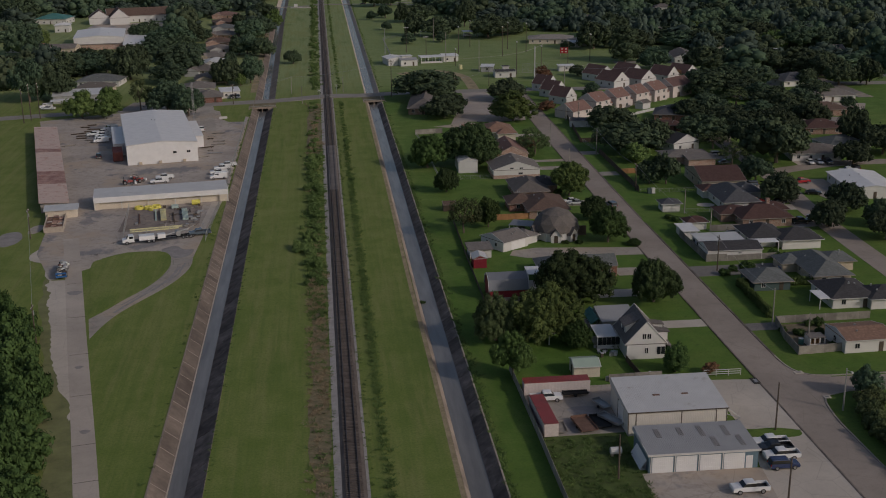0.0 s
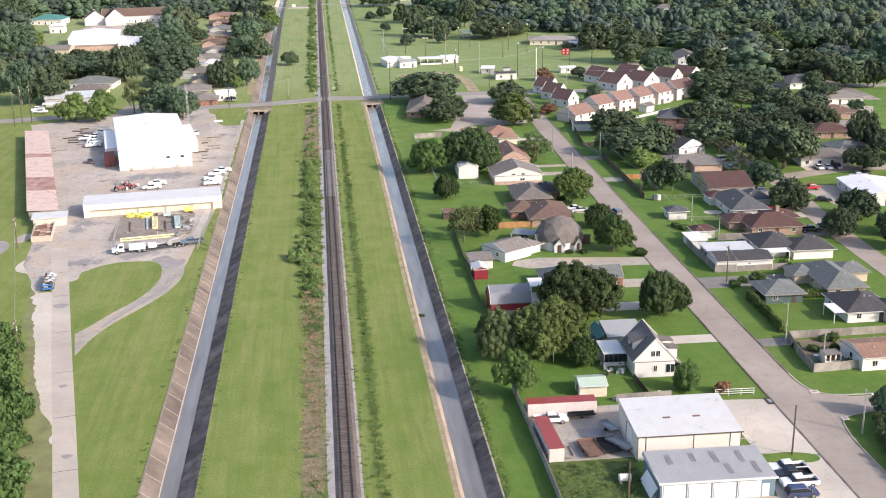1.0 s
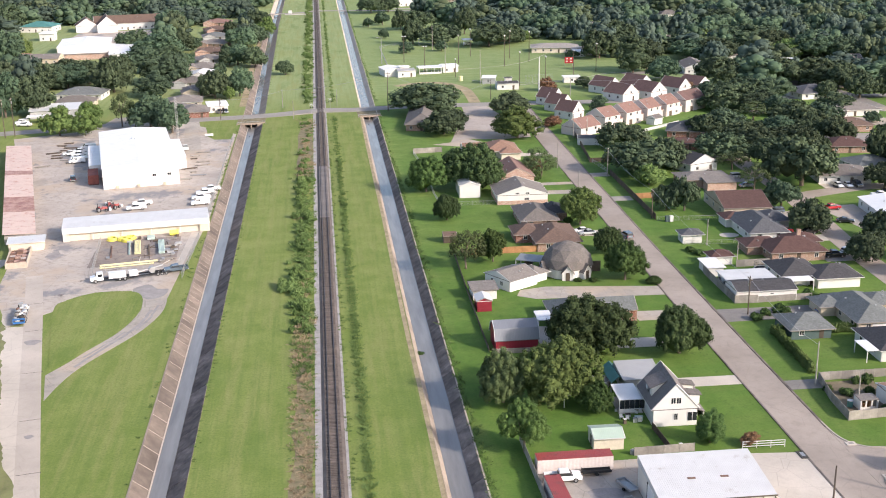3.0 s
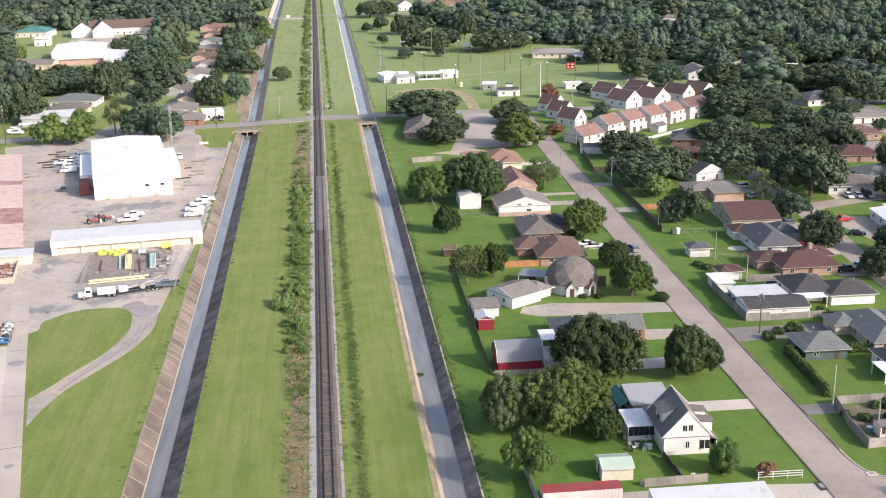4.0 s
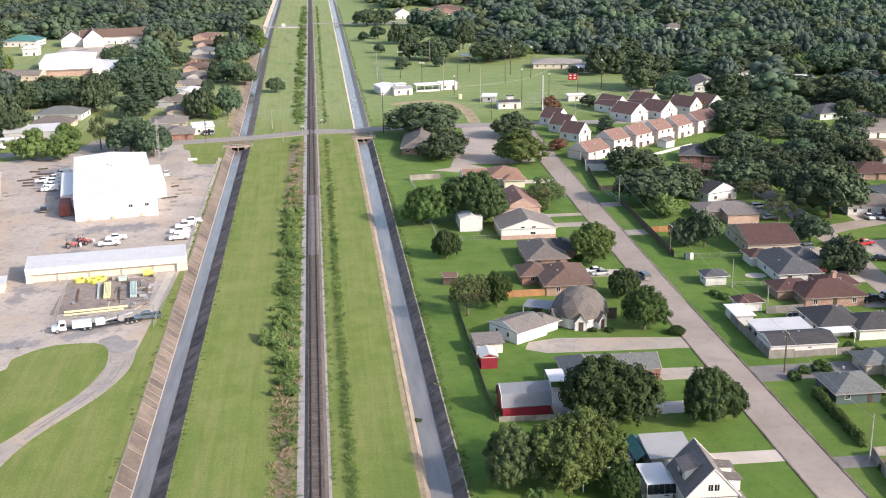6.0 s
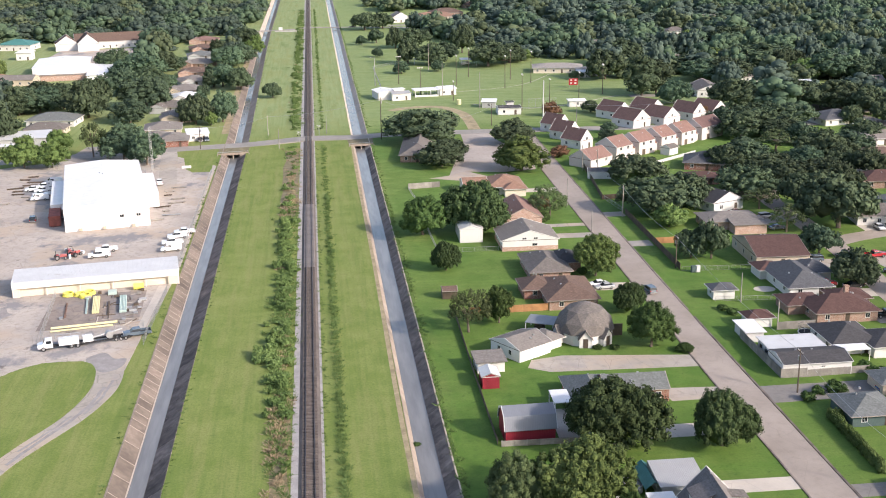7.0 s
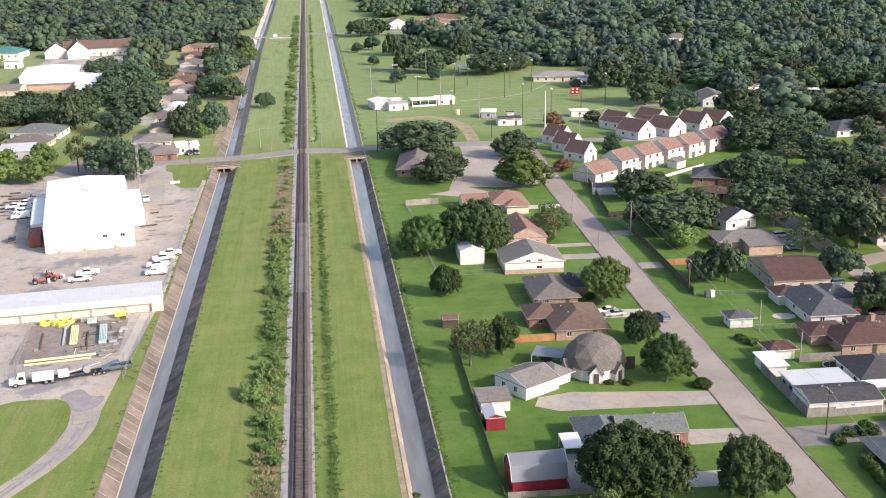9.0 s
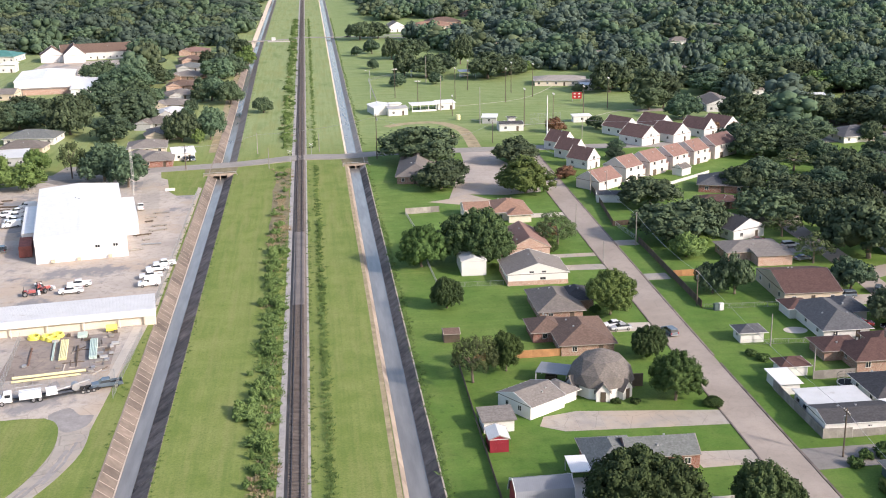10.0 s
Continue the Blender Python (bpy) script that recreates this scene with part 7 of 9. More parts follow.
def pipe_stack(label, x, y, turn, length, cols, rows, r, m):
    c = thing("pipe_stack", label, "pipes", x, y, 0.03, turn)
    for z in (-length / 3, length / 3):
        part("bearer", Shape().box(-cols * r - 0.1, z - 0.08, 0, cols * r + 0.1, z + 0.08, 0.12), WOOD_DARK, c)
    for j in range(rows):
        for i in range(cols):
            px = -cols * r + r + 2 * r * i
            part("pipe", Shape().beam((px, -length / 2, 0.12 + r + j * 1.9 * r), (px, length / 2, 0.12 + r + j * 1.9 * r), r, 8), m, c)


pipe_stack("stack of pale yellow plastic pipes", -48.7, 322.5, 8, 11, 5, 2, 0.16, PALEYELLOW)
pipe_stack("stack of pale yellow plastic pipes", -50.8, 322.5, 8, 11, 2, 1, 0.12, GREENPIPE)
pipe_stack("stack of pale green plastic pipes", -42.6, 322.3, 8, 11, 5, 2, 0.16, GREENPIPE)
pipe_stack("long pale yellow pipes laid on bearers", -49.0, 309.4, -80, 14, 3, 1, 0.16, PALEYELLOW)
pipe_stack("long pale yellow pipes laid on bearers", -49.2, 307.4, -79, 13, 2, 1, 0.16, PALEYELLOW)
pipe_stack("dark steel pipes on bearers", -55.0, 320.0, 8, 10, 2, 1, 0.10, RUSTBROWN)
pipe_stack("dark steel pipes on bearers", -45.6, 320.6, 8, 9, 2, 1, 0.10, WOOD_DARK)
rs = random.Random(11)
for k in range(20):
    x, y = rs.uniform(-41.0, -38.0), rs.uniform(308, 333)
    if k > 13:
        x, y = rs.uniform(-57, -44), rs.choice((rs.uniform(311, 315), rs.uniform(328, 334)))
    c = thing("crate", "low weathered crate of yard supplies", "crate", x, y, 0.03, 8 + rs.uniform(-4, 4), "yard crates")
    w_, d_, h_ = rs.uniform(0.7, 1.6), rs.uniform(0.7, 1.2), rs.uniform(0.25, 0.6)
    part("box", Shape().box(-w_ / 2, -d_ / 2, 0.1, w_ / 2, d_ / 2, h_), rs.choice((WOOD_OLD, WOOD_DARK, WOOD_DARK, STEEL, GREYWALL)), c)
    part("pallet", Shape().box(-w_ / 2, -d_ / 2, 0, w_ / 2, d_ / 2, 0.1), WOOD_DARK, c)
for k in range(26):
    c = thing("timber_frame", "loose weathered timber lying on the yard floor", "timber", rs.uniform(-47, -38.6), rs.uniform(310, 331), 0.06, rs.choice((8, 98, 8, 98, 60)) + rs.uniform(-6, 6), "loose yard timbers")
    ln = rs.uniform(1.5, 4.5)
    part("board", Shape().box(-ln / 2, -0.09, 0, ln / 2, 0.09, 0.14), rs.choice((WOOD_OLD, SLAB, WOOD_DARK)), c)
c = thing("green_pallet", "pale grey-green bundle on a pallet", "bundle", -46.4, 331.2, 0.03, 8)
part("bundle", Shape().box(-1.0, -1.2, 0.1, 1.0, 1.2, 0.7), GREENPIPE, c)
part("pallet", Shape().box(-1.2, -1.2, 0, 1.2, 1.2, 0.1), WOOD_DARK, c)
# clutter in the corner plot
for lab, x, y, turn, w_, l_, h_, m in [("rust-brown flatbed trailer deck", 39.6, 175.2, 8, 3.0, 5.4, 0.7, RUSTBROWN), ("dark steel trailer frame on wheels", 42.6, 176.0, 6, 2.6, 4.4, 0.6, BLACK), ("pale galvanised boat trailer on wheels", 44.4, 175.8, 30, 1.8, 5.0, 1.0, STEEL), ("heap of grey machine parts", 35.4, 174.6, 0, 1.6, 3.6, 0.6, WOOD_OLD), ("grey boat hull on a stand", 44.3, 182.4, 20, 1.6, 3.6, 0.9, STEEL), ("dark low cart beside a container", 40.8, 187.8, 90, 1.2, 4.6, 0.7, BLACK)]:
    c = thing("trailer", lab, "trailer", x, y, 0.05, turn)
    part("deck", Shape().box(-w_ / 2, -l_ / 2, h_ - 0.15, w_ / 2, l_ / 2, h_), m, c)
    part("rail", Shape().box(-w_ / 2, -l_ / 2, h_, -w_ / 2 + 0.08, l_ / 2, h_ + 0.25).box(w_ / 2 - 0.08, -l_ / 2, h_, w_ / 2, l_ / 2, h_ + 0.25).box(-w_ / 2, l_ / 2 - 0.08, h_, w_ / 2, l_ / 2, h_ + 0.4), m, c)
    for sx in (-1, 1):
        part("wheel", Shape().beam((sx * (w_ / 2 - 0.25), 0, 0.3), (sx * (w_ / 2 - 0.05), 0, 0.3), 0.3, 10), BLACK, c)
    part("drawbar", Shape().beam((0, l_ / 2, h_ - 0.1), (0, l_ / 2 + 1.2, 0.1), 0.06), BLACK, c)
rs = random.Random(31)
for k in range(13):
    c = thing("junk_box", "weathered box of scrap beside the warehouse", "scrap", 48.5 + 0.8 * k + rs.uniform(-0.2, 0.2), 194.2 + rs.uniform(-0.4, 0.5), 0.0, rs.uniform(0, 90), "scrap boxes")
    part("box", Shape().box(-0.35, -0.3, 0, 0.35, 0.3, rs.uniform(0.4, 1.0)), rs.choice((M_WHITE, WOOD_OLD, STEEL, RUSTBROWN)), c)
for lab, x, y, w_, d_, h_, m in [("white plastic garden chair beside the porch", 49.8, 207.0, 0.6, 0.6, 0.85, TRIM), ("white plastic garden chair beside the porch", 50.7, 206.3, 0.6, 0.6, 0.85, TRIM), ("pale green garden seat beside the porch", 52.6, 206.0, 1.4, 0.6, 0.8, GREENPIPE)]:
    c = thing("garden_chair", lab, "chair", x, y, 0, rs.uniform(-30, 30), "porch chairs")
    part("seat", Shape().box(-w_ / 2, -d_ / 2, 0.4, w_ / 2, d_ / 2, 0.46), m, c)
    part("backrest", Shape().box(-w_ / 2, d_ / 2 - 0.06, 0.46, w_ / 2, d_ / 2, h_), m, c)
    for sx in (-1, 1):
        for sy in (-1, 1):
            part("leg", Shape().box(sx * (w_ / 2 - 0.04) - 0.03, sy * (d_ / 2 - 0.04) - 0.03, 0, sx * (w_ / 2 - 0.04) + 0.03, sy * (d_ / 2 - 0.04) + 0.03, 0.4), m, c)
for k in range(9):
    c = thing("porch_box", "weathered box of garden things by the porch", "box", 48.6 + rs.uniform(0, 4.6), 208.6 + rs.uniform(-1.2, 2.2) if k < 5 else 205.4 + rs.uniform(-0.5, 0.5), 0.0, rs.uniform(0, 90), "porch boxes")
    w_, h_ = rs.uniform(0.4, 0.9), rs.uniform(0.3, 0.9)
    part("box", Shape().box(-w_ / 2, -0.3, 0, w_ / 2, 0.3, h_), rs.choice((WOOD_DARK, STEEL, WOOD_OLD, TRIM)), c)
    part("lid", Shape().box(-w_ / 2 - 0.03, -0.33, h_, w_ / 2 + 0.03, 0.33, h_ + 0.05), rs.choice((WOOD_DARK, STEEL, TRIM)), c)
for lab, x, m in (("white metal cabinet against the garden fence", 95.0, TRIM), ("teal metal cabinet against the garden fence", 93.8, TEAL)):
    c = thing("garden_cabinet", lab, "cabinet", x, 326.6, 0, 2)
    part("body", Shape().box(-0.5, -0.4, 0.05, 0.5, 0.4, 1.7), m, c)
    part("door", Shape().box(-0.46, -0.45, 0.1, 0.46, -0.4, 1.65), m, c)
    part("base", Shape().box(-0.45, -0.35, 0, 0.45, 0.35, 0.05), BLACK, c)
c = thing("white_tank", "small white tank on blocks in weeds", "tank", 42.4, 164.6)
part("tank", Shape().beam((-0.9, 0, 0.9), (0.9, 0, 0.9), 0.62, 10), TRIM, c)
for bx in (-0.65, 0.65):
    part("block", Shape().box(bx - 0.15, -0.5, 0, bx + 0.15, 0.5, 0.4), CANAL_EDGE, c)


# ---- fences ----
def fence(label, pts, height, kind):
    f = thing("fence", label, "fence", *pts[0])
    ox, oy = pts[0]
    m = {"old": WOOD_OLD, "new": WOOD_NEW, "dark": WOOD_DARK, "white": TRIM, "chain": STEEL, "rail": TRIM}[kind]
    step = {"chain": 3.0, "rail": 2.4}.get(kind, 2.4)
    for (ax, ay), (bx, by) in zip(pts, pts[1:]):
        ln = math.hypot(bx - ax, by - ay)
        n = max(1, round(ln / step))
        turn = math.degrees(math.atan2(by - ay, bx - ax))
        w_ = ln / n
        post = Shape().box(-0.05, -0.05, 0, 0.05, 0.05, height + 0.05).mesh("post") if kind != "chain" else Shape().beam((0, 0, 0), (0, 0, height), 0.04, 6).mesh("post")
        if kind == "chain":
            s = Shape().box(0, -0.02, height - 0.05, w_, 0.02, height).box(0, -0.012, 0.05, w_, 0.012, 0.08)
            for k in range(7):
                xk = k * w_ / 7
                s.beam((xk, 0, 0.05), (xk + w_ / 7, 0, height), 0.012, 3).beam((xk + w_ / 7, 0, 0.05), (xk, 0, height), 0.012, 3)
            nm = "mesh_panel"
        elif kind == "rail":
            s = Shape()
            for k in range(3):
                s.box(0, -0.03, height * (0.3 + 0.32 * k), w_, 0.03, height * (0.3 + 0.32 * k) + 0.12)
            nm = "rails"
        else:
            nb, front = 12, []
            for k in range(nb):
                dy = -0.02 - 0.03 * (k % 2)
                front += [(k * w_ / nb, dy), ((k + 1) * w_ / nb, dy)]
            s = Shape().prism(front + [(w_, 0.03), (0, 0.03)], 0.04, height)
            nm = "panel"
        panel = s.mesh(nm)
        for k in range(n):
            t_ = k / n
            q = pose(ax - ox + (bx - ax) * t_, ay - oy + (by - ay) * t_, 0, 0, 0, turn)
            part("post", post, m, f).matrix_basis = q
            part(nm, panel, m, f).matrix_basis = q
        part("post", post, m, f).matrix_basis = pose(bx - ox, by - oy, 0, 0, 0, turn)
    return f


fence("dark weathered wooden fence beside mown grass", [(31.5, 240), (31.7, 272), (32.1, 304)], 0.95, "dark")
fence("broken grey wooden fence beside the canal path", [(31.3, 140), (31.2, 173), (30.9, 201)], 1.7, "old")
fence("low weathered fence before the barn", [(32.0, 239.0), (38.5, 238.8), (45.6, 238.8)], 1.1, "old")
fence("new cedar privacy fence", [(35.6, 304.2), (45, 304.4), (54.2, 304.6)], 1.7, "new")
fence("white tubular gate and rail fence", [(66.5, 193.2), (73.6, 193.1)], 1.3, "rail")
fence("weathered wooden fence behind the warehouse", [(48.4, 193.2), (58.5, 193.6)], 1.5, "old")
fence("dark wooden yard fence beside the cottage", [(54.0, 202.4), (54.6, 193.6)], 1.3, "dark")
fence("wire mesh garden fence with dark posts", [(33.6, 352.5), (33.0, 374)], 1.2, "chain")
fence("wire mesh garden fence on steel posts", [(33.6, 352.5), (49.5, 352.3)], 1.2, "chain")
fence("weathered board fence round a back garden", [(31.7, 424), (42.0, 425.4)], 1.9, "old")
fence("wire mesh garden fence on steel posts", [(31.7, 424), (33.0, 405)], 1.2, "chain")
fence("brown wooden fence along the street gardens", [(91.2, 328.7), (91.6, 360), (91.9, 383)], 1.8, "dark")
fence("new cedar fence across a garden", [(91.9, 352), (103, 352.4)], 1.7, "new")
fence("wire fence on dark posts along the street", [(91.9, 386), (90.2, 401)], 1.3, "chain")
fence("dark wooden fence beside the street", [(89.5, 401), (92.0, 425), (94, 446)], 1.7, "dark")
fence("dark wooden fence across a garden", [(89.5, 401), (104, 402.5)], 1.5, "dark")
fence("white picket fence behind the townhouses", [(102, 437), (120, 447), (139, 462)], 1.1, "white")
fence("weathered grey fence round the white house", [(89.3, 282), (89.4, 260.4), (94.4, 260.2)], 1.9, "old")
fence("low dark picket fence beside the house", [(94.6, 260.2), (107.1, 260.8)], 1.5, "old")
fence("weathered board fence between gardens", [(98.6, 285.3), (107, 285.4)], 1.8, "old")
fence("wire mesh fence between back gardens", [(91.4, 327.8), (109, 326.9)], 1.2, "chain")
fence("wire mesh fence between back gardens", [(92.0, 305.0), (108, 304.0)], 1.1, "chain")
fence("weathered grey garden fence beside the street", [(90.1, 217.9), (88.6, 209), (88.2, 201)], 1.8, "old")
fence("weathered garden fence at the corner", [(88.2, 201), (93.5, 201.4), (99.8, 202.1)], 1.8, "old")
fence("pale wooden fence between gardens", [(90.1, 217.9), (101, 218.0), (110.9, 218.2)], 1.7, "old")
fence("wire fence beside the canal and yard", [(-34.6, 296), (-33.6, 330)], 1.8, "chain")
fence("wire fence along the yard and canal", [(-33.3, 338), (-33.2, 400), (-33.1, 458)], 1.8, "chain")
fence("wire fence round the pipe storage", [(-35.8, 306), (-56.6, 301.5), (-59.4, 331)], 2.0, "chain")
fence("dark yard fence at the back of the works", [(-90, 472), (-75, 468), (-56, 463)], 1.8, "chain")
fence("park fence beside the field", [(36, 640), (36, 712), (60, 740)], 1.4, "chain")
fence("backstop mesh fence of the ball pitch", [(97, 566), (110, 567)], 4.5, "chain")

# ---- poles ----
def pole(label, x, y, height, kind, turn=0, lean=0.0):
    p = thing("utility_pole" if kind == "power" else "light_pole", label, "pole", x, y, 0, turn)
    m = STEEL if kind == "street" else WOOD_OLD if kind == "bare" and y > 200 else POLE
    part("shaft", Shape().beam((0, 0, 0), (lean, 0, height), 0.17 if height < 12 else 0.22, 8, 0.11), m, p)
    if kind == "power":
        part("crossarm", Shape().box(-1.2 + lean, -0.08, height - 0.8, 1.2 + lean, 0.08, height - 0.62), m, p)
        for k in (-1.05, -0.4, 0.4, 1.05):
            part("insulator", Shape().beam((k + lean, 0, height - 0.62), (k + lean, 0, height - 0.38), 0.06, 6), TRIM, p)
        part("transformer", Shape().beam((0.34 + lean, 0, height - 2.4), (0.34 + lean, 0, height - 1.5), 0.24, 10), STEEL, p)
    elif kind == "field":
        part("lamp_bar", Shape().box(-1.3, -0.06, height - 0.4, 1.3, 0.06, height - 0.25), STEEL, p)
        for k in (-1.1, -0.4, 0.4, 1.1):
            part("floodlight", Shape().box(k - 0.22, -0.25, height - 0.3, k + 0.22, 0.2, height + 0.15), TRIM, p)
    elif kind == "street":
        part("lamp_arm", Shape().beam((0, 0, height - 0.3), (-1.8, 0, height + 0.1), 0.05), STEEL, p)
        part("lamp_head", Shape().box(-2.3, -0.14, height + 0.02, -1.7, 0.14, height + 0.2), TRIM, p)
    return p


for x, y, hh, kind in [(71.3, 170.0, 8.8, "bare"), (89.7, 253.4, 8.8, "power"), (90.6, 330.4, 8.6, "power"), (90.4, 380.5, 9.3, "bare"), (88.7, 216.0, 8.6, "bare"), (97.4, 303.6, 7.0, "bare"), (85.8, 175.8, 8.0, "street"), (77.2, 395.0, 8.5, "bare"), (77.8, 366.0, 6.0, "bare"), (99.2, 286.5, 6.0, "bare"), (40.9, 157.0, 7.6, "bare"), (64.0, 146.5, 7.6, "bare"), (92.4, 206.5, 6.5, "bare"),
                       (-81.2, 304.4, 8.4, "power"), (-62.8, 227.7, 8.4, "power"), (28.2, 507.5, 16.5, "power"), (-16, 524, 8, "bare"), (7.2, 524.0, 7.0, "bare"), (-11.0, 497.0, 7.5, "bare"), (55.2, 502, 9, "power"), (74.8, 528.8, 9, "power"), (-40.5, 500.5, 9, "power"), (92.5, 441, 9, "bare"), (96.5, 436, 8.5, "bare"),
                       (-121.5, 471.5, 14, "power"), (-120.0, 477.5, 15, "power"), (-117.0, 480, 15, "power"),
                       (33.6, 648, 14, "street"), (45.8, 651, 14, "field"), (53.6, 614.4, 13, "field"), (63.4, 608, 16, "bare"), (67, 594.2, 9, "field"), (76.1, 571.7, 16, "bare"), (93.3, 561.3, 16, "field"), (105.1, 559, 14, "field"), (109.7, 525.8, 9, "bare"), (122.3, 577.1, 14, "field"), (96.4, 626, 16, "field"), (112, 640, 16, "field"), (74, 640, 15, "field"), (66, 700, 14, "bare"), (139, 600, 14, "field"), (84, 668, 15, "field"), (104, 655, 15, "field"), (150, 650, 15, "bare")]:
    pole({"power": "wooden power pole with a crossarm", "field": "tall dark floodlight pole of the ball park", "street": "street light on a steel pole", "bare": "bare weathered wooden utility pole"}[kind], x, y, hh, kind, turn=90 if abs(x) > 60 else 0)
p = thing("flagpole", "tall white pole beside the townhouses", "pole", 94.9, 521.6)
part("shaft", Shape().beam((0, 0, 0), (0, 0, 19), 0.3, 10, 0.22), TRIM, p)
t = thing("radio_mast", "slender galvanised lattice radio mast", "mast", -53.7, 464.0)
ms = Shape()
for k in range(20):
    z0, z1 = k * 0.8, (k + 1) * 0.8
    c3 = [(0.45 * math.cos(a), 0.45 * math.sin(a)) for a in (0.5, 2.6, 4.7)]
    for i in range(3):
        (ax, ay), (bx, by) = c3[i], c3[(i + 1) % 3]
        ms.beam((ax, ay, z0), (ax, ay, z1), 0.04, 4).beam((ax, ay, z0), (bx, by, z1), 0.025, 4)
part("lattice", ms, STEEL, t)
for x, y in ((-3.6, 507.2), (4.2, 519.4)):
    t = thing("crossing_signal", "railway crossing signal on a mast", "signal", x, y)
    part("mast", Shape().beam((0, 0, 0), (0, 0, 4.4), 0.08), STEEL, t)
    part("crossbuck", Shape().beam((-0.8, -0.1, 3.5), (0.8, -0.1, 4.3), 0.07, 4).beam((-0.8, -0.1, 4.3), (0.8, -0.1, 3.5), 0.07, 4), TRIM, t)
    for lx in (-0.5, 0.5):
        part("lamp", Shape().box(lx - 0.2, -0.15, 2.6, lx + 0.2, 0.1, 3.0), BLACK, t)
t = thing("road_sign", "low white sign board on a lawn", "sign", -42.4, 466.6, 0, 8)
part("board", Shape().box(-1.6, -0.1, 0.3, 1.6, 0.1, 1.2), TRIM, t)
posts(t, [(-1.2, 0.15), (1.2, 0.15)], 1.2, 0.06)
t = thing("control_cabinet", "white signal cabinet at the far crossing", "cabinet", -20, 932)
part("cabinet", Shape().box(-1.4, -0.9, 0, 1.4, 0.9, 2.2), TRIM, t)
setting("cabinet_apron", Shape().prism([(-24, 921), (-4, 921), (-4, 929), (-24, 929)], -0.02, 0.05), SLAB, "pale gravel apron at the far crossing", "paving")
# twin box culverts under the road
for nm, cx, cy, w_, deep in (("culvert_left", -27.8, 490.0, 9.4, -2.0), ("culvert_right", 19.9, 498.2, 7.4, -1.9)):
    c = thing(nm, "concrete road culvert with twin dark openings", "culvert", cx, cy, 0, 8, kind="structure")
    part("head_wall", Shape().box(-w_ / 2 - 1, -0.3, -0.35, w_ / 2 + 1, 0.3, 0.35).box(-w_ / 2 - 1, -0.3, deep, -2.4, 0.3, -0.35).box(2.4, -0.3, deep, w_ / 2 + 1, 0.3, -0.35).box(-0.2, -0.3, deep, 0.2, 0.3, -0.35), CANAL_TAN, c)
    # solid black block stands in for the darkness inside the culvert
    part("tunnel", Shape().box(-w_ / 2, 3.0, deep, w_ / 2, 9.0, -0.36), BLACK, c)
    part("wing_wall", Shape().box(-w_ / 2 - 1.2, -2.6, deep, -w_ / 2 - 0.9, -0.3, 0.1).box(w_ / 2 + 0.9, -2.6, deep, w_ / 2 + 1.2, -0.3, 0.1), CANAL_TAN, c)
    part("guard_rail", Shape().box(-w_ / 2 - 1, -0.1, 0.75, w_ / 2 + 1, 0.0, 0.87).box(-w_ / 2 - 0.9, -0.1, 0.3, -w_ / 2 - 0.75, 0.05, 0.8).box(w_ / 2 + 0.75, -0.1, 0.3, w_ / 2 + 0.9, 0.05, 0.8), STEEL, c)

# earth fill between the culvert mouths and the road
for nm, x0, x1, y0, y1 in (("culvert_fill_left", -33.2, -22.6, 490.6, 504.0), ("culvert_fill_right", 15.4, 24.4, 498.8, 512.0)):
    tilt = 0.14 * (x1 - x0) / 2
    setting(nm, Shape().prism([(x0, y0 - tilt), (x1, y0 + tilt), (x1 + 0.6, y1), (x0 - 0.6, y1)], -0.5, 0.05), LITTER, "worn earth and dry grass over a road culvert", "verge")

# timber and pipe piles beside the warehouse
rs = random.Random(21)
for k in range(9):
    pipe_stack("low pile of weathered timbers in the yard", -43.6 + rs.uniform(-1.5, 3.0), 398 + 5.0 * k, 96 + rs.uniform(-25, 25), rs.uniform(2.0, 5.5), rs.choice((3, 5)), 1, 0.13, rs.choice((WOOD_OLD, WOOD_DARK, STEEL)))
for k in range(10):
    pipe_stack("low pile of dark timbers at the yard's edge", rs.uniform(-97, -86), 424 + 4.2 * k, 98 + rs.uniform(-25, 25), rs.uniform(2.5, 5.5), 4, 1, 0.13, rs.choice((WOOD_DARK, WOOD_DARK, WOOD_OLD)))


# overhead cables
def cable(label, a, b, sag=1.2):
    """A slack wire between two points."""
    c = thing("overhead_cable", label, "cable", *a)
    line = [tuple((b[i] - a[i]) * t / 12 for i in range(3)) for t in range(13)]
    s = Shape().tube([(x, y, z - sag * 4 * (t / 12) * (1 - t / 12)) for t, (x, y, z) in enumerate(line)], 0.035, 4)
    part("wire", s, STEEL, c)


for a, b in [((28.2, 507.5, 15.6), (55.2, 502, 8.4)), ((55.2, 502, 8.4), (74.8, 528.8, 8.3)), ((28.2, 507.5, 15.6), (-16, 524, 7.5)), ((-16, 524, 7.5), (-40.5, 500.5, 8.3)), ((89.7, 253.4, 8.2), (88.7, 216, 8.0)), ((89.7, 253.4, 8.2), (90.6, 330.4, 8.0)), ((90.6, 330.4, 8.0), (90.4, 380.5, 8.6)), ((90.4, 380.5, 8.6), (92.5, 441, 8.3)), ((92.5, 441, 8.3), (74.8, 528.8, 8.3)), ((74.8, 528.8, 8.3), (109.7, 525.8, 8.5)), ((109.7, 525.8, 8.5), (150, 520, 9)), ((-81.2, 304.4, 7.8), (-62.8, 227.7, 7.8))]:
    cable("thin dark overhead power cable between poles", a, b)


# ---- trees ----
def blob(rng, n=1):
    v = rng.normal(size=(n, 3))
    return v / np.linalg.norm(v, axis=1, keepdims=True)


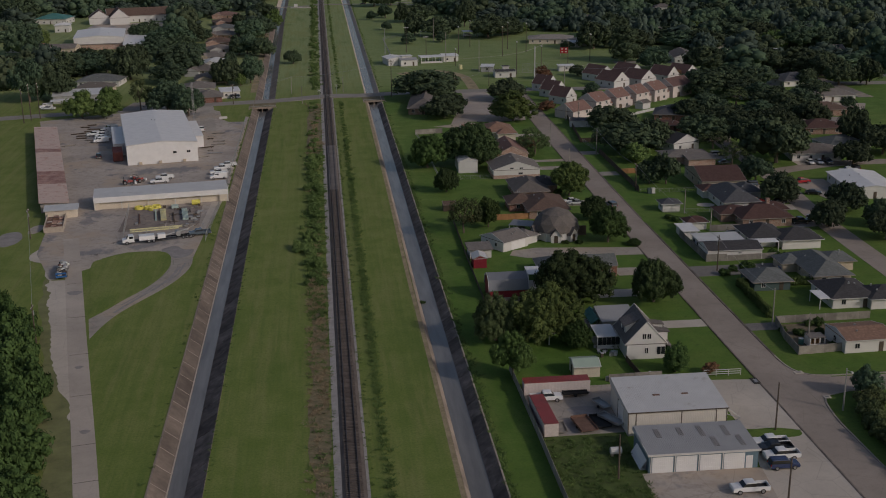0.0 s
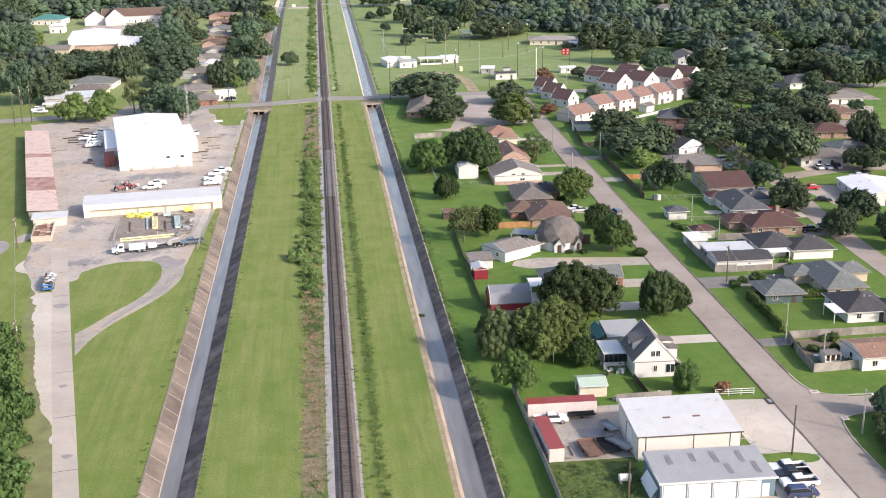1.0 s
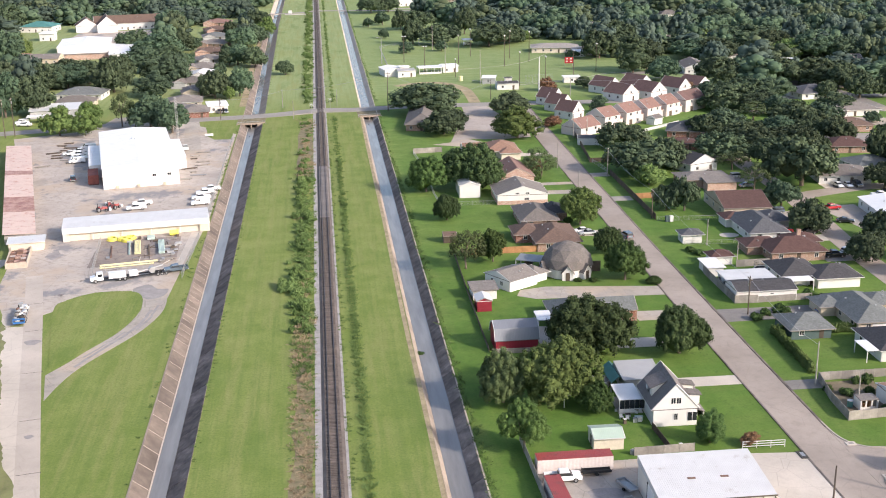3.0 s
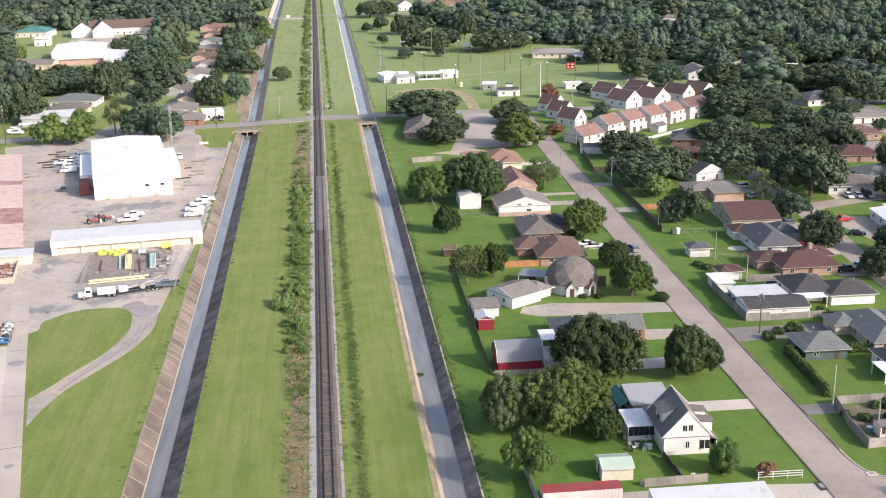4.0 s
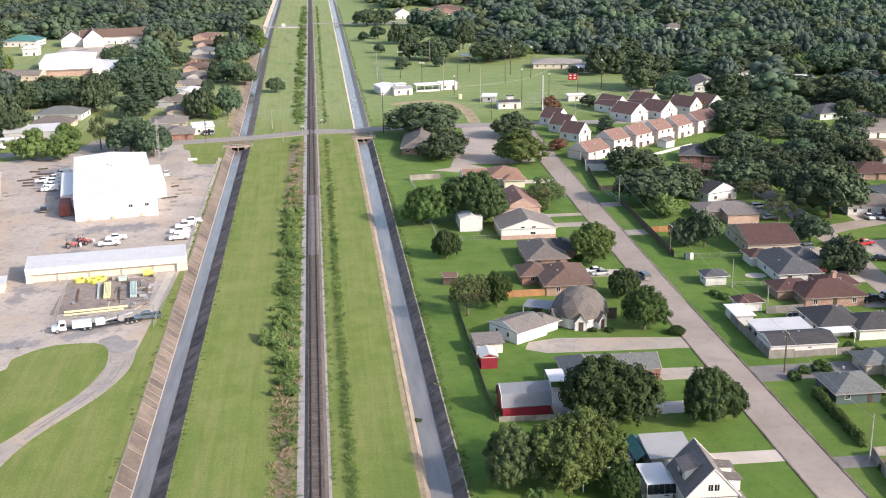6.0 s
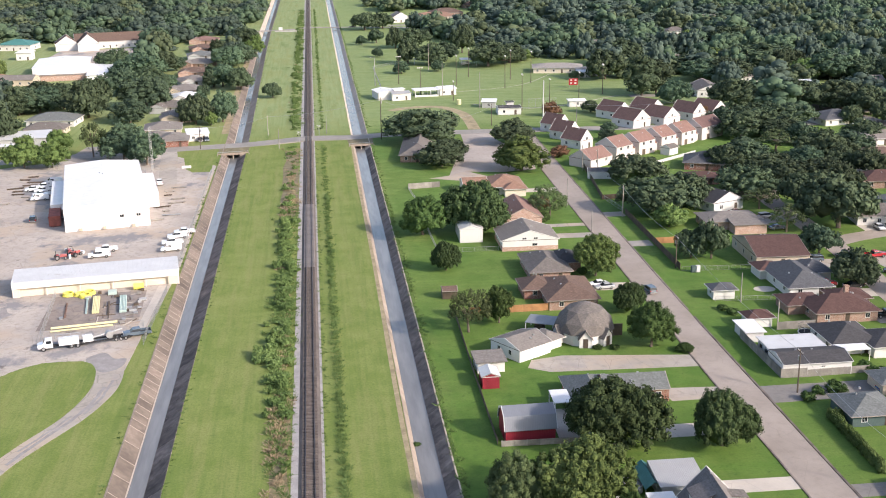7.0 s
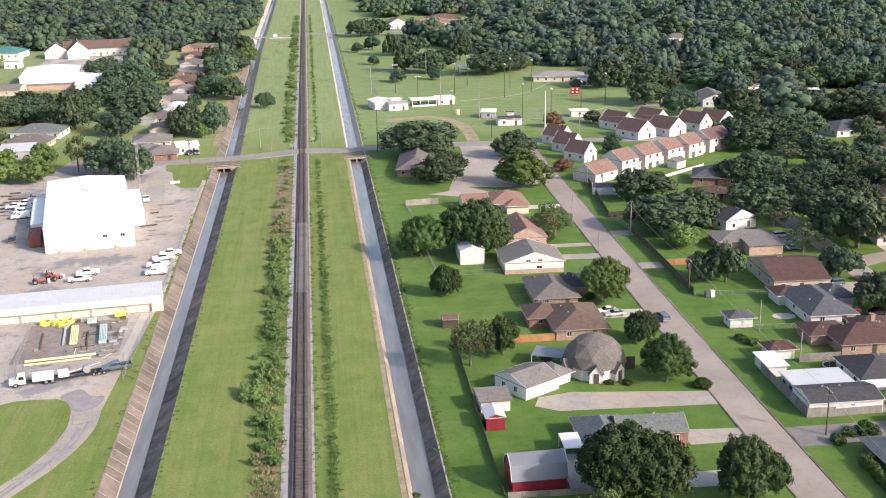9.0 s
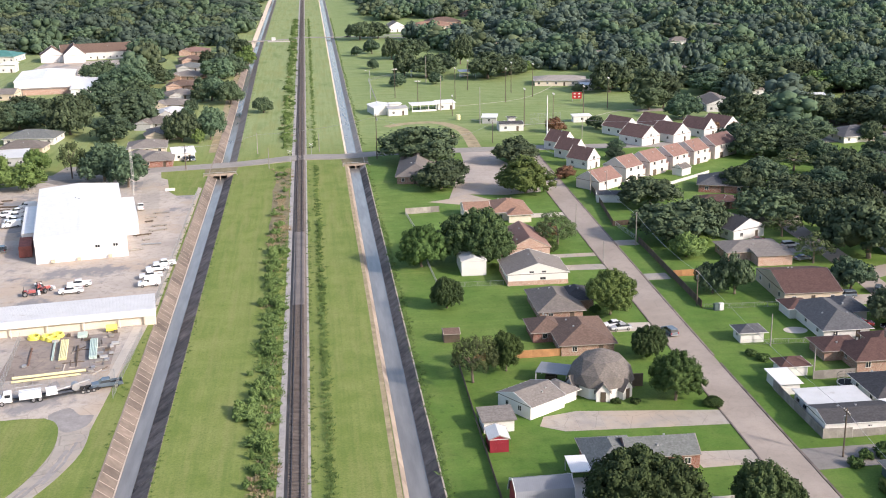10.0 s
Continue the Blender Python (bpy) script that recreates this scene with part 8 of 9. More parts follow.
ICO = bmesh.new()
bmesh.ops.create_icosphere(ICO, subdivisions=1, radius=1.0)
ICO.verts.ensure_lookup_table()
ICO_V = np.array([v.co[:] for v in ICO.verts])
ICO_F = np.array([[v.index for v in f.verts] for f in ICO.faces])
ICO.free()


def crown_arrays(rng, lobes, leaves, leaf, shape="round", ruffle=0.4, gap=0.62, core=0.72, solid=True):
    """A crown one metre wide, between z = 0 and 1: boughs covered with separate clumps of small leaf faces."""
    flat = {"round": 0.95, "wide": 0.78, "tall": 1.5}[shape]
    # three to six boughs make the outline uneven
    nb = int(rng.integers(4, 7))
    a = np.arange(nb) * 2 * math.pi / nb + rng.uniform(-0.5, 0.5, nb)
    off = rng.uniform(0.1, 0.27, nb) * (0.6 if shape == "tall" else 1)
    bough = np.c_[np.cos(a) * off, np.sin(a) * off, rng.uniform(-0.1, 0.1, nb) * flat]
    bough = np.vstack([bough, [[rng.uniform(-0.06, 0.06), rng.uniform(-0.06, 0.06), rng.uniform(0.08, 0.18) * flat]]])
    brad = np.r_[rng.uniform(0.19, 0.28, nb), 0.25]
    # clumps spaced over the boughs, few of them underneath
    r0 = 1.18 * math.sqrt(2.0 / (math.pi * lobes)) * 0.8
    c, r, n = np.zeros((lobes, 3)), np.zeros(lobes), 0
    for _ in range(lobes * 30):
        k = rng.integers(len(bough))
        d = blob(rng)[0]
        if d[2] < -0.45:
            continue
        p = bough[k] + d * brad[k] * [1, 1, flat] * rng.uniform(0.82, 1.12)
        if (np.linalg.norm((p - bough) / [1, 1, flat], axis=1) < brad * 0.8).any():
            continue
        s = r0 * rng.uniform(0.6, 1.25)
        if n == 0 or (np.linalg.norm(c[:n] - p, axis=1) > gap * (s + r[:n])).all():
            c[n], r[n] = p, s
            n += 1
        if n >= lobes:
            break
    c, r = c[:n], r[:n]
    verts, tris, n = [], [], 0
    for cc, rr in list(zip(c, r * core)) + (list(zip(bough, brad * 0.86)) if solid else []):
        wob = 1 + rng.uniform(-0.25, 0.15, (len(ICO_V), 1))
        verts.append(cc + ICO_V * rr * wob * ([1, 1, flat] if rr > r0 else [1, 1, 1]))
        tris.append(ICO_F + n)
        n += len(ICO_V)
    pick = rng.choice(len(c), leaves * 2, p=r**2 / (r**2).sum())
    away = c[pick] / (np.linalg.norm(c[pick], axis=1, keepdims=True) + 1e-9)
    out = blob(rng, leaves * 2) + 0.55 * away + [0, 0, 0.12]
    out /= np.linalg.norm(out, axis=1, keepdims=True)
    reach = np.where(rng.random((leaves * 2, 1)) < 0.07, rng.uniform(1.1, 1.45, (leaves * 2, 1)), rng.uniform(0.74, 1.1, (leaves * 2, 1)))
    p = c[pick] + out * r[pick, None] * reach
    buried = (np.linalg.norm(p[:, None] - c[None], axis=2) < r[None] * 0.66).any(1)
    p, out = p[~buried][:leaves], out[~buried][:leaves]
    k = len(p)
    nrm = out + rng.normal(size=(k, 3)) * ruffle
    nrm /= np.linalg.norm(nrm, axis=1, keepdims=True)
    u = np.cross(nrm, blob(rng, k))
    u /= np.linalg.norm(u, axis=1, keepdims=True) + 1e-9
    w = np.cross(nrm, u)
    s = leaf * rng.uniform(0.55, 1.4, (k, 1))
    verts.append(np.stack([p - u * s - w * s * 0.3, p + w * s * -0.75, p + u * s + w * s * 0.25, p + w * s * 0.8], 1).reshape(-1, 3))
    quads = n + np.arange(4 * k).reshape(-1, 4)
    verts = np.vstack(verts)
    lo, hi = np.percentile(verts, 1, axis=0), np.percentile(verts, 99, axis=0)
    verts = (verts - (lo + hi) / 2) / (hi - lo) + [0, 0, 0.5]
    return verts, np.vstack(tris), quads


def array_mesh(name, verts, tris, quads, material):
    me = bpy.data.meshes.new(name)
    nt, nq = len(tris), len(quads)
    me.vertices.add(len(verts))
    me.vertices.foreach_set("co", np.asarray(verts, np.float32).ravel())
    me.loops.add(3 * nt + 4 * nq)
    me.loops.foreach_set("vertex_index", np.r_[tris.ravel(), quads.ravel()].astype(np.int32))
    me.polygons.add(nt + nq)
    me.polygons.foreach_set("loop_start", np.r_[np.arange(nt) * 3, 3 * nt + np.arange(nq) * 4].astype(np.int32))
    me.update(calc_edges=True)
    me.polygons.foreach_set("use_smooth", np.arange(nt + nq) < nt)
    me.materials.append(material)
    return me


def trunk_shape(rng, bare=0.26, limbs=6, thick=0.032):
    s = Shape()
    lean = rng.normal(0, 0.015, 2)
    s.beam((0, 0, 0), (lean[0], lean[1], bare), thick, 8, thick * 0.72)
    for k in range(limbs):
        a = 2 * math.pi * k / limbs + rng.uniform(-0.4, 0.4)
        e = (lean[0] + 0.26 * math.cos(a), lean[1] + 0.26 * math.sin(a), bare + rng.uniform(0.18, 0.4))
        s.beam((lean[0], lean[1], bare - 0.02), e, thick * 0.5, 5, thick * 0.15)
    return s


def tree_model(seed, lobes, leaves, leaf, shape, bare, leafmat, ruffle=0.4, gap=0.62, solid=True):
    """A tree one metre wide and high, as a mould for the real ones."""
    rng = np.random.default_rng(seed)
    v, t, q = crown_arrays(rng, lobes, leaves, leaf, shape, ruffle, gap, 0.72 if solid else 0.5, solid)
    v = v * [1, 1, 1 - bare] + [0, 0, bare]
    return (array_mesh("crown", v, t, q, leafmat), trunk_shape(rng, bare + 0.12).mesh("trunk"))


NEAR = {k: [tree_model(s, n, 10500 if gap < 0.75 else 6000, 0.0115, sh, bare, m, 0.42, gap, gap < 0.75) for s in seeds] for k, (seeds, n, sh, bare, m, gap) in dict(
    oak=((1, 2), 190, "wide", 0.20, LEAF_OAK, 0.6), round=((3, 4), 120, "round", 0.18, LEAF_FRESH, 0.6), light=((5, 6), 170, "round", 0.20, LEAF_LIGHT, 0.58), fresh=((11,), 110, "round", 0.27, LEAF_SPRING, 0.58), olive=((12,), 110, "round", 0.18, LEAF_OLIVE, 0.66),
    tall=((7,), 55, "tall", 0.10, LEAF_FRESH, 0.6), airy=((8, 9), 60, "round", 0.26, LEAF_OLIVE, 0.78), red=((10,), 30, "round", 0.12, LEAF_RED, 0.6)).items()}
# oak, round and tall crowns here carry leaf colours paled for haze
MID = {k: [tree_model(s, n, 2600 if gap < 0.75 else 1600, 0.0235, sh, bare, m, 0.4, gap, gap < 0.75) for s in seeds] for k, (seeds, n, sh, bare, m, gap) in dict(
    oak=((21, 22, 23), 66, "wide", 0.18, LEAF_OAK_HAZED, 0.62), round=((24, 25, 30), 54, "round", 0.16, LEAF_GROVE_HAZED, 0.62), light=((26, 31), 46, "round", 0.15, LEAF_LIGHT, 0.62), tall=((27, 28), 44, "tall", 0.12, LEAF_OAK_HAZED, 0.62), airy=((32, 33), 28, "round", 0.34, LEAF_OLIVE, 0.8), red=((29,), 26, "round", 0.12, LEAF_RED, 0.62)).items()}
TREE_WORDS = {"oak": "dark green broad-crowned oak tree", "round": "round-crowned green garden tree", "light": "light green leafy tree", "fresh": "bright green dense garden tree", "olive": "dull olive-green tree", "tall": "narrow upright green tree", "airy": "open-crowned tree on a bare trunk", "red": "small reddish-leaved ornamental tree"}
tree_rng = random.Random(77)


def tree(kind, x, y, height, width, pool=NEAR, place="on the lawn"):
    crown, trunk = tree_rng.choice(pool[kind])
    t = thing("tree", TREE_WORDS[kind] + " " + place, "tree", x, y, 0, tree_rng.uniform(0, 360))
    t.scale = (width, width, height)
    part("trunk", trunk, BARK, t)
    part("crown", crown, LEAF_OAK, t)
    return t


COTTAGE_TREES = [("olive", 30.6, 216.5, 9.8, 10.0), ("light", 40.3, 215.6, 10.8, 15.2), ("round", 46.0, 210.5, 5.4, 6.2), ("oak", 51.2, 237.5, 11.2, 17.8), ("oak", 68.6, 234.4, 9.2, 10.6), ("fresh", 31.0, 196.9, 9.0, 7.4), ("tall", 62.0, 196.2, 5.8, 4.7)]
GARDEN_TREES = [("oak", 70.7, 301.7, 6.5, 7.3), ("round", 69.6, 279.8, 9.2, 9.9), ("airy", 33.7, 293.5, 9.9, 9.0), ("round", 41.0, 298.2, 8.3, 6.8), ("oak", 33.9, 337.4, 7.3, 7.3), ("round", 31.3, 370.4, 10.9, 12.0), ("oak", 45.5, 372.4, 13.4, 19.8), ("light", 69.6, 327.6, 9.9, 10.7), ("airy", 69.7, 384.4, 9.2, 11.2)]
SMALL_TREES = [("red", 68.1, 194.4, 2.3, 3.4), ("red", 68.5, 392.0, 4.4, 6.0), ("round", 66.5, 378.0, 3.2, 4.0), ("round", 66.6, 329.0, 1.9, 2.6), ("round", 75.6, 276.3, 1.7, 3.6)]
for spec in COTTAGE_TREES + GARDEN_TREES + SMALL_TREES:
    tree(*spec)
LOT_TREES = [("oak", 44.5, 498.2, 12.8, 29.6), ("oak", 46.1, 456.1, 9.2, 18.0), ("oak", 76.3, 490.3, 9.1, 16.4), ("light", 72.2, 444.7, 11.7, 17.3)]
STREET_TREES = [("red", 89.0, 463.5, 4.4, 7.6), ("oak", 97.2, 338.6, 7.2, 8.0), ("oak", 102.0, 337.0, 9.7, 9.4), ("round", 130.0, 316.0, 5.8, 6.4), ("oak", 131.0, 285.2, 7.2, 10.0), ("oak", -16.8, 619.0, 7.0, 8.6), ("round", 92.6, 181.0, 5.8, 5.6), ("round", 113.5, 490.0, 4.4, 7.0), ("round", 118.0, 505.0, 4.4, 7.0), ("red", 103.5, 546.0, 6.2, 8.0), ("oak", 122.0, 552.0, 5.3, 8.0), ("oak", 143.0, 300.0, 7.9, 11.0), ("oak", 146.0, 284.0, 7.5, 10.0), ("oak", 141.0, 272.0, 7.5, 10.0), ("oak", 186.0, 366.0, 9.7, 16.0), ("oak", 169.0, 352.0, 7.9, 12.0)]
BACKYARD_TREES = [("oak", 106.5, 420.6, 9.2, 19.0), ("oak", 102.9, 383.8, 10.0, 22.3), ("oak", 112.8, 390.9, 9.5, 14.4), ("light", 100.4, 367.8, 6.5, 9.2), ("oak", 166.4, 488.6, 10.6, 21.3), ("oak", 181.3, 492.5, 10.8, 20.8), ("round", 195.4, 506.0, 9.3, 16.0), ("round", 149.7, 439.5, 9.5, 16.4), ("airy", 168.6, 460.6, 7.7, 14.7), ("oak", 135.2, 400.5, 8.4, 18.6), ("airy", 132.3, 382.6, 6.0, 10.7), ("oak", 152.7, 407.4, 8.6, 18.5), ("oak", 177.3, 443.4, 10.6, 18.3), ("round", 191.7, 449.9, 8.4, 17.9), ("round", 182.5, 471.0, 8.0, 12.9), ("oak", 146.0, 359.3, 15.0, 22.6), ("oak", 147.0, 381.4, 10.4, 15.7), ("airy", 130.3, 357.5, 8.0, 9.4), ("round", 130.0, 335.6, 7.9, 10.7), ("oak", 127.5, 311.3, 8.8, 11.4)]
SIDE_STREET_TREES = [("oak", 141.6, 435.9, 8.3, 14.2), ("oak", 151.1, 419.0, 8.4, 16.5), ("round", 166.2, 429.9, 8.1, 15.1), ("oak", 162.6, 404.3, 9.3, 17.7), ("oak", 208.5, 474.5, 7.6, 15.4), ("oak", 179.8, 479.8, 7.9, 17.5), ("oak", 183.0, 515.7, 8.4, 20.8), ("round", 167.4, 511.3, 7.5, 15.0), ("oak", 184.0, 444.0, 7.8, 15.0), ("oak", 183.9, 418.7, 9.0, 14.2), ("oak", 181.8, 379.0, 13.8, 12.0), ("oak", 218.3, 506.2, 7.6, 10.5), ("oak", 232.6, 503.6, 10.5, 14.8), ("oak", 244.7, 501.4, 12.5, 13.3), ("round", 213.1, 451.5, 4.2, 7.1), ("oak", 177.8, 428.5, 7.9, 11.0), ("oak", 170.5, 403.8, 6.1, 8.3)]
for spec in LOT_TREES + STREET_TREES + BACKYARD_TREES + SIDE_STREET_TREES:
    tree(*spec, MID, "beside the houses")
WOODSIDE_TREES = [("oak", 151.8, 646.2, 15.0, 20.2), ("oak", 175.1, 701.2, 13.7, 22.2), ("tall", 155.8, 591.8, 18.7, 17.9), ("tall", 164.2, 596.7, 16.2, 15.1), ("round", 163.5, 565.4, 10.9, 16.0), ("oak", 186.8, 552.1, 12.7, 22.1), ("oak", 210.0, 630.1, 11.2, 26.8), ("round", 199.2, 632.4, 10.8, 23.5), ("oak", 205.2, 663.4, 10.3, 28.1), ("light", 226.9, 694.5, 8.4, 16.7), ("light", 233.3, 757.9, 12.1, 22.2), ("oak", 240.9, 664.3, 13.7, 39.2), ("light", 249.1, 625.8, 10.4, 17.4), ("oak", 214.8, 546.6, 11.7, 23.5), ("oak", 230.3, 540.8, 12.4, 26.4), ("oak", 235.3, 523.5, 12.2, 17.4), ("oak", 256.8, 749.6, 14.1, 31.7), ("oak", 247.3, 646.0, 12.8, 20.6), ("round", 262.5, 623.0, 14.6, 23.4), ("round", 277.1, 619.9, 11.7, 22.2), ("red", 161.6, 532.4, 5.9, 10.8), ("red", 172.9, 527.7, 5.1, 8.1)]
for spec in WOODSIDE_TREES:
    tree(*spec, MID, "at the edge of the woods")
PARK_TREES = [("round", 34.9, 824.8, 6.2, 7.4), ("round", 44.9, 835.0, 9.4, 10.5), ("oak", 55.1, 801.9, 13.3, 11.5), ("oak", 67.7, 804.9, 12.0, 20.9), ("oak", 56.9, 727.1, 13.6, 13.5), ("oak", 68.7, 719.8, 12.2, 19.2), ("round", 79.8, 736.7, 10.9, 15.7), ("round", 41.0, 760.7, 5.7, 6.8), ("round", 50.1, 688.0, 6.6, 9.1), ("round", 70.4, 692.3, 6.2, 8.0), ("oak", 93.7, 770.3, 17.4, 14.5), ("oak", 100.4, 708.2, 13.6, 26.5), ("oak", 114.3, 719.3, 11.2, 19.3), ("light", 122.8, 727.2, 7.0, 12.4), ("oak", 137.1, 649.3, 4.3, 7.0), ("oak", 41.3, 920.9, 12.4, 20.0), ("oak", 54.6, 925.5, 11.8, 16.7)]
for spec in PARK_TREES:
    tree(*spec, MID, "in the park")
YARD_TREES = [("light", -99.8, 478.2, 11.4, 12.4), ("light", -90.0, 476.5, 9.6, 11.9), ("light", -93.6, 507.9, 8.1, 8.8), ("airy", -78.5, 492.6, 12.9, 9.7), ("airy", -72.9, 489.7, 10.1, 8.0), ("round", -66.6, 486.7, 13.6, 16.6), ("round", -57.1, 476.0, 12.1, 13.3), ("oak", -95.4, 579.0, 16.8, 21.4), ("oak", -111.3, 606.0, 11.6, 16.7), ("round", -119.4, 594.6, 11.7, 19.0), ("oak", -127.5, 590.6, 12.9, 16.3), ("oak", -121.4, 526.6, 16.3, 19.0), ("round", -130.5, 521.6, 18.7, 16.4), ("oak", -127.4, 595.5, 11.4, 20.9), ("oak", -122.7, 619.4, 10.9, 18.7), ("round", -169.8, 681.0, 18.3, 22.1), ("light", -167.9, 708.0, 14.3, 11.8), ("oak", -213.8, 854.8, 18.1, 33.8)]
GROVE_TREES = [("round", -75.4, 563.4, 10.3, 17.6), ("round", -73.4, 600.1, 14.3, 26.2), ("round", -90.9, 641.4, 13.2, 22.7), ("oak", -77.0, 637.5, 14.0, 20.0), ("round", -89.3, 696.7, 13.8, 28.5), ("oak", -80.0, 716.0, 12.0, 18.0), ("oak", -109.1, 739.8, 11.1, 21.3)]
CANAL_TREES = [("oak", -47.0, 554.2, 12.2, 14.8), ("round", -36.0, 557.2, 13.3, 12.5), ("light", -40.3, 550.4, 6.0, 6.2), ("oak", -47.5, 658.0, 8.5, 11.0), ("round", -43.1, 660.0, 11.0, 16.2), ("oak", -33.5, 647.2, 10.8, 14.2), ("round", -45.0, 735.2, 11.7, 19.6), ("round", -36.6, 747.7, 12.1, 14.6), ("light", -32.0, 787.8, 12.2, 11.9), ("oak", -39.1, 835.9, 12.9, 18.0), ("round", -49.5, 604.0, 6.5, 7.0), ("oak", -50.5, 690.0, 7.5, 8.5), ("round", -70.5, 660.0, 7.0, 9.0), ("oak", -51.5, 760.0, 8.0, 10.0), ("round", -73.0, 725.0, 8.0, 10.0), ("oak", -55.5, 800.0, 9.0, 10.0), ("round", -50.0, 628.0, 6.0, 7.0)]
for spec in YARD_TREES + GROVE_TREES + CANAL_TREES:
    tree(*spec, MID, "near the works yard")

SHRUB = array_mesh("foliage", *crown_arrays(np.random.default_rng(33), 18, 1400, 0.04, "round"), LEAF_FRESH)
HEDGE = array_mesh("foliage", *crown_arrays(np.random.default_rng(35), 22, 1800, 0.035, "round"), LEAF_OLIVE)
# low shrubs beside houses and fences
for x, y, w_, hh in [(89.8, 213.2, 1.8, 1.2), (92.6, 211.5, 2.6, 1.2), (96.6, 215.8, 2.0, 1.3), (96.8, 211.4, 2.0, 1.4), (98.6, 215.8, 2.4, 1.7), (96.4, 204.2, 1.6, 1.1), (97.0, 252.8, 4.0, 2.2), (107.0, 262.0, 3.0, 2.0), (108.2, 258.5, 3.4, 2.2), (90.4, 250.2, 2.6, 1.6), (93.4, 252.6, 2.4, 1.5), (104, 393, 4, 2), (93, 296.5, 3, 1.4), (91.5, 299.5, 2.5, 1.2), (127.5, 347, 3, 2), (64.0, 343, 2.2, 2.4), (62, 279.8, 2.0, 0.9), (58.5, 280.4, 2.0, 0.9)]:
    t = thing("shrub", "dense green garden shrub beside a house", "shrub", x, y, -0.04 * hh, tree_rng.uniform(0, 360))
    t.scale = (w_, w_, hh * 1.04)
    part("foliage", SHRUB, LEAF_FRESH, t)
for k, (x, y) in enumerate([(87.6, 150.0), (87.4, 153.6), (87.6, 157.4), (87.8, 161.2), (88.0, 165.0), (88.4, 168.8), (89.0, 172.4), (90.0, 175.8), (92.6, 177.6)]):
    t = thing("hedge_bush", "dark dense clipped bush of a corner hedge", "shrub", x, y, -0.1, 70 * k, "bushes of the corner hedge")
    t.scale = (4.6, 4.6, 3.5)
    part("foliage", HEDGE, LEAF_OLIVE, t)


t = thing("shrub", "small green bush caught in canal debris", "shrub", 18.2, 244.5, -1.75, 20)
t.scale = (1.5, 1.3, 0.9)
part("foliage", SHRUB, LEAF_FRESH, t)


def scatter(name, label, places, models, material, kind="stuff", category="trees"):
    """Many far plants joined into one mesh. places: x, y, width, height."""
    rng = np.random.default_rng(len(places))
    vs, ts, qs, n = [], [], [], 0
    for x, y, w_, hh in places:
        v, t, q = models[rng.integers(len(models))]
        a = rng.uniform(0, 2 * math.pi)
        c, s = math.cos(a), math.sin(a)
        vs.append(np.stack([(v[:, 0] * c - v[:, 1] * s) * w_ + x, (v[:, 0] * s + v[:, 1] * c) * w_ + y, v[:, 2] * hh], 1))
        ts.append(t + n)
        qs.append(q + n)
        n += len(v)
    me = array_mesh(name, np.vstack(vs), np.vstack(ts), np.vstack(qs), material)
    return tagged(new(name, me), label, category, kind=kind)


FAR = [crown_arrays(np.random.default_rng(50 + k), 20, 250, 0.046, sh, 0.3, 0.6, 0.9) for k, sh in enumerate(("round", "round", "wide", "round", "tall", "round"))]
HOUSES = [(o.location.x, o.location.y) for o in scene.objects if o.get("category") in ("house", "building", "townhouse", "warehouse", "hut", "outbuilding", "townhouse")]


def in_view(x, y, margin=25):
    ahead = y - 0
    return ahead > 60 and -0.275 * ahead - margin < x - 2 < 0.545 * ahead + margin


def clear_of(x, y, r):
    return all((x - hx) ** 2 + (y - hy) ** 2 > r * r for hx, hy in HOUSES)


def hides_house(x, y, w_):
    """Would a tree of this width stand right before a house?"""
    return any(abs(x - hx - 0.12 * (hy - y)) < 7 + w_ * 0.25 and -5 < hy - y < 23 for hx, hy in HOUSES)


def near_line(x, y, line, r):
    for (ax, ay), (bx, by) in zip(line, line[1:]):
        t = max(0, min(1, ((x - ax) * (bx - ax) + (y - ay) * (by - ay)) / ((bx - ax) ** 2 + (by - ay) ** 2)))
        if (ax + t * (bx - ax) - x) ** 2 + (ay + t * (by - ay) - y) ** 2 < r * r:
            return True
    return False


def edge_right(y):
    """The left edge of the woods on the right-hand side."""
    pts = [(520, 185), (560, 172), (588, 150), (661, 140), (690, 160), (713, 128), (740, 122), (800, 106), (860, 80), (925, 66), (1000, 60), (1100, 50), (2000, 38)]
    for (y0, x0), (y1, x1) in zip(pts, pts[1:]):
        if y0 <= y <= y1:
            return x0 + (x1 - x0) * (y - y0) / (y1 - y0)
    return 400


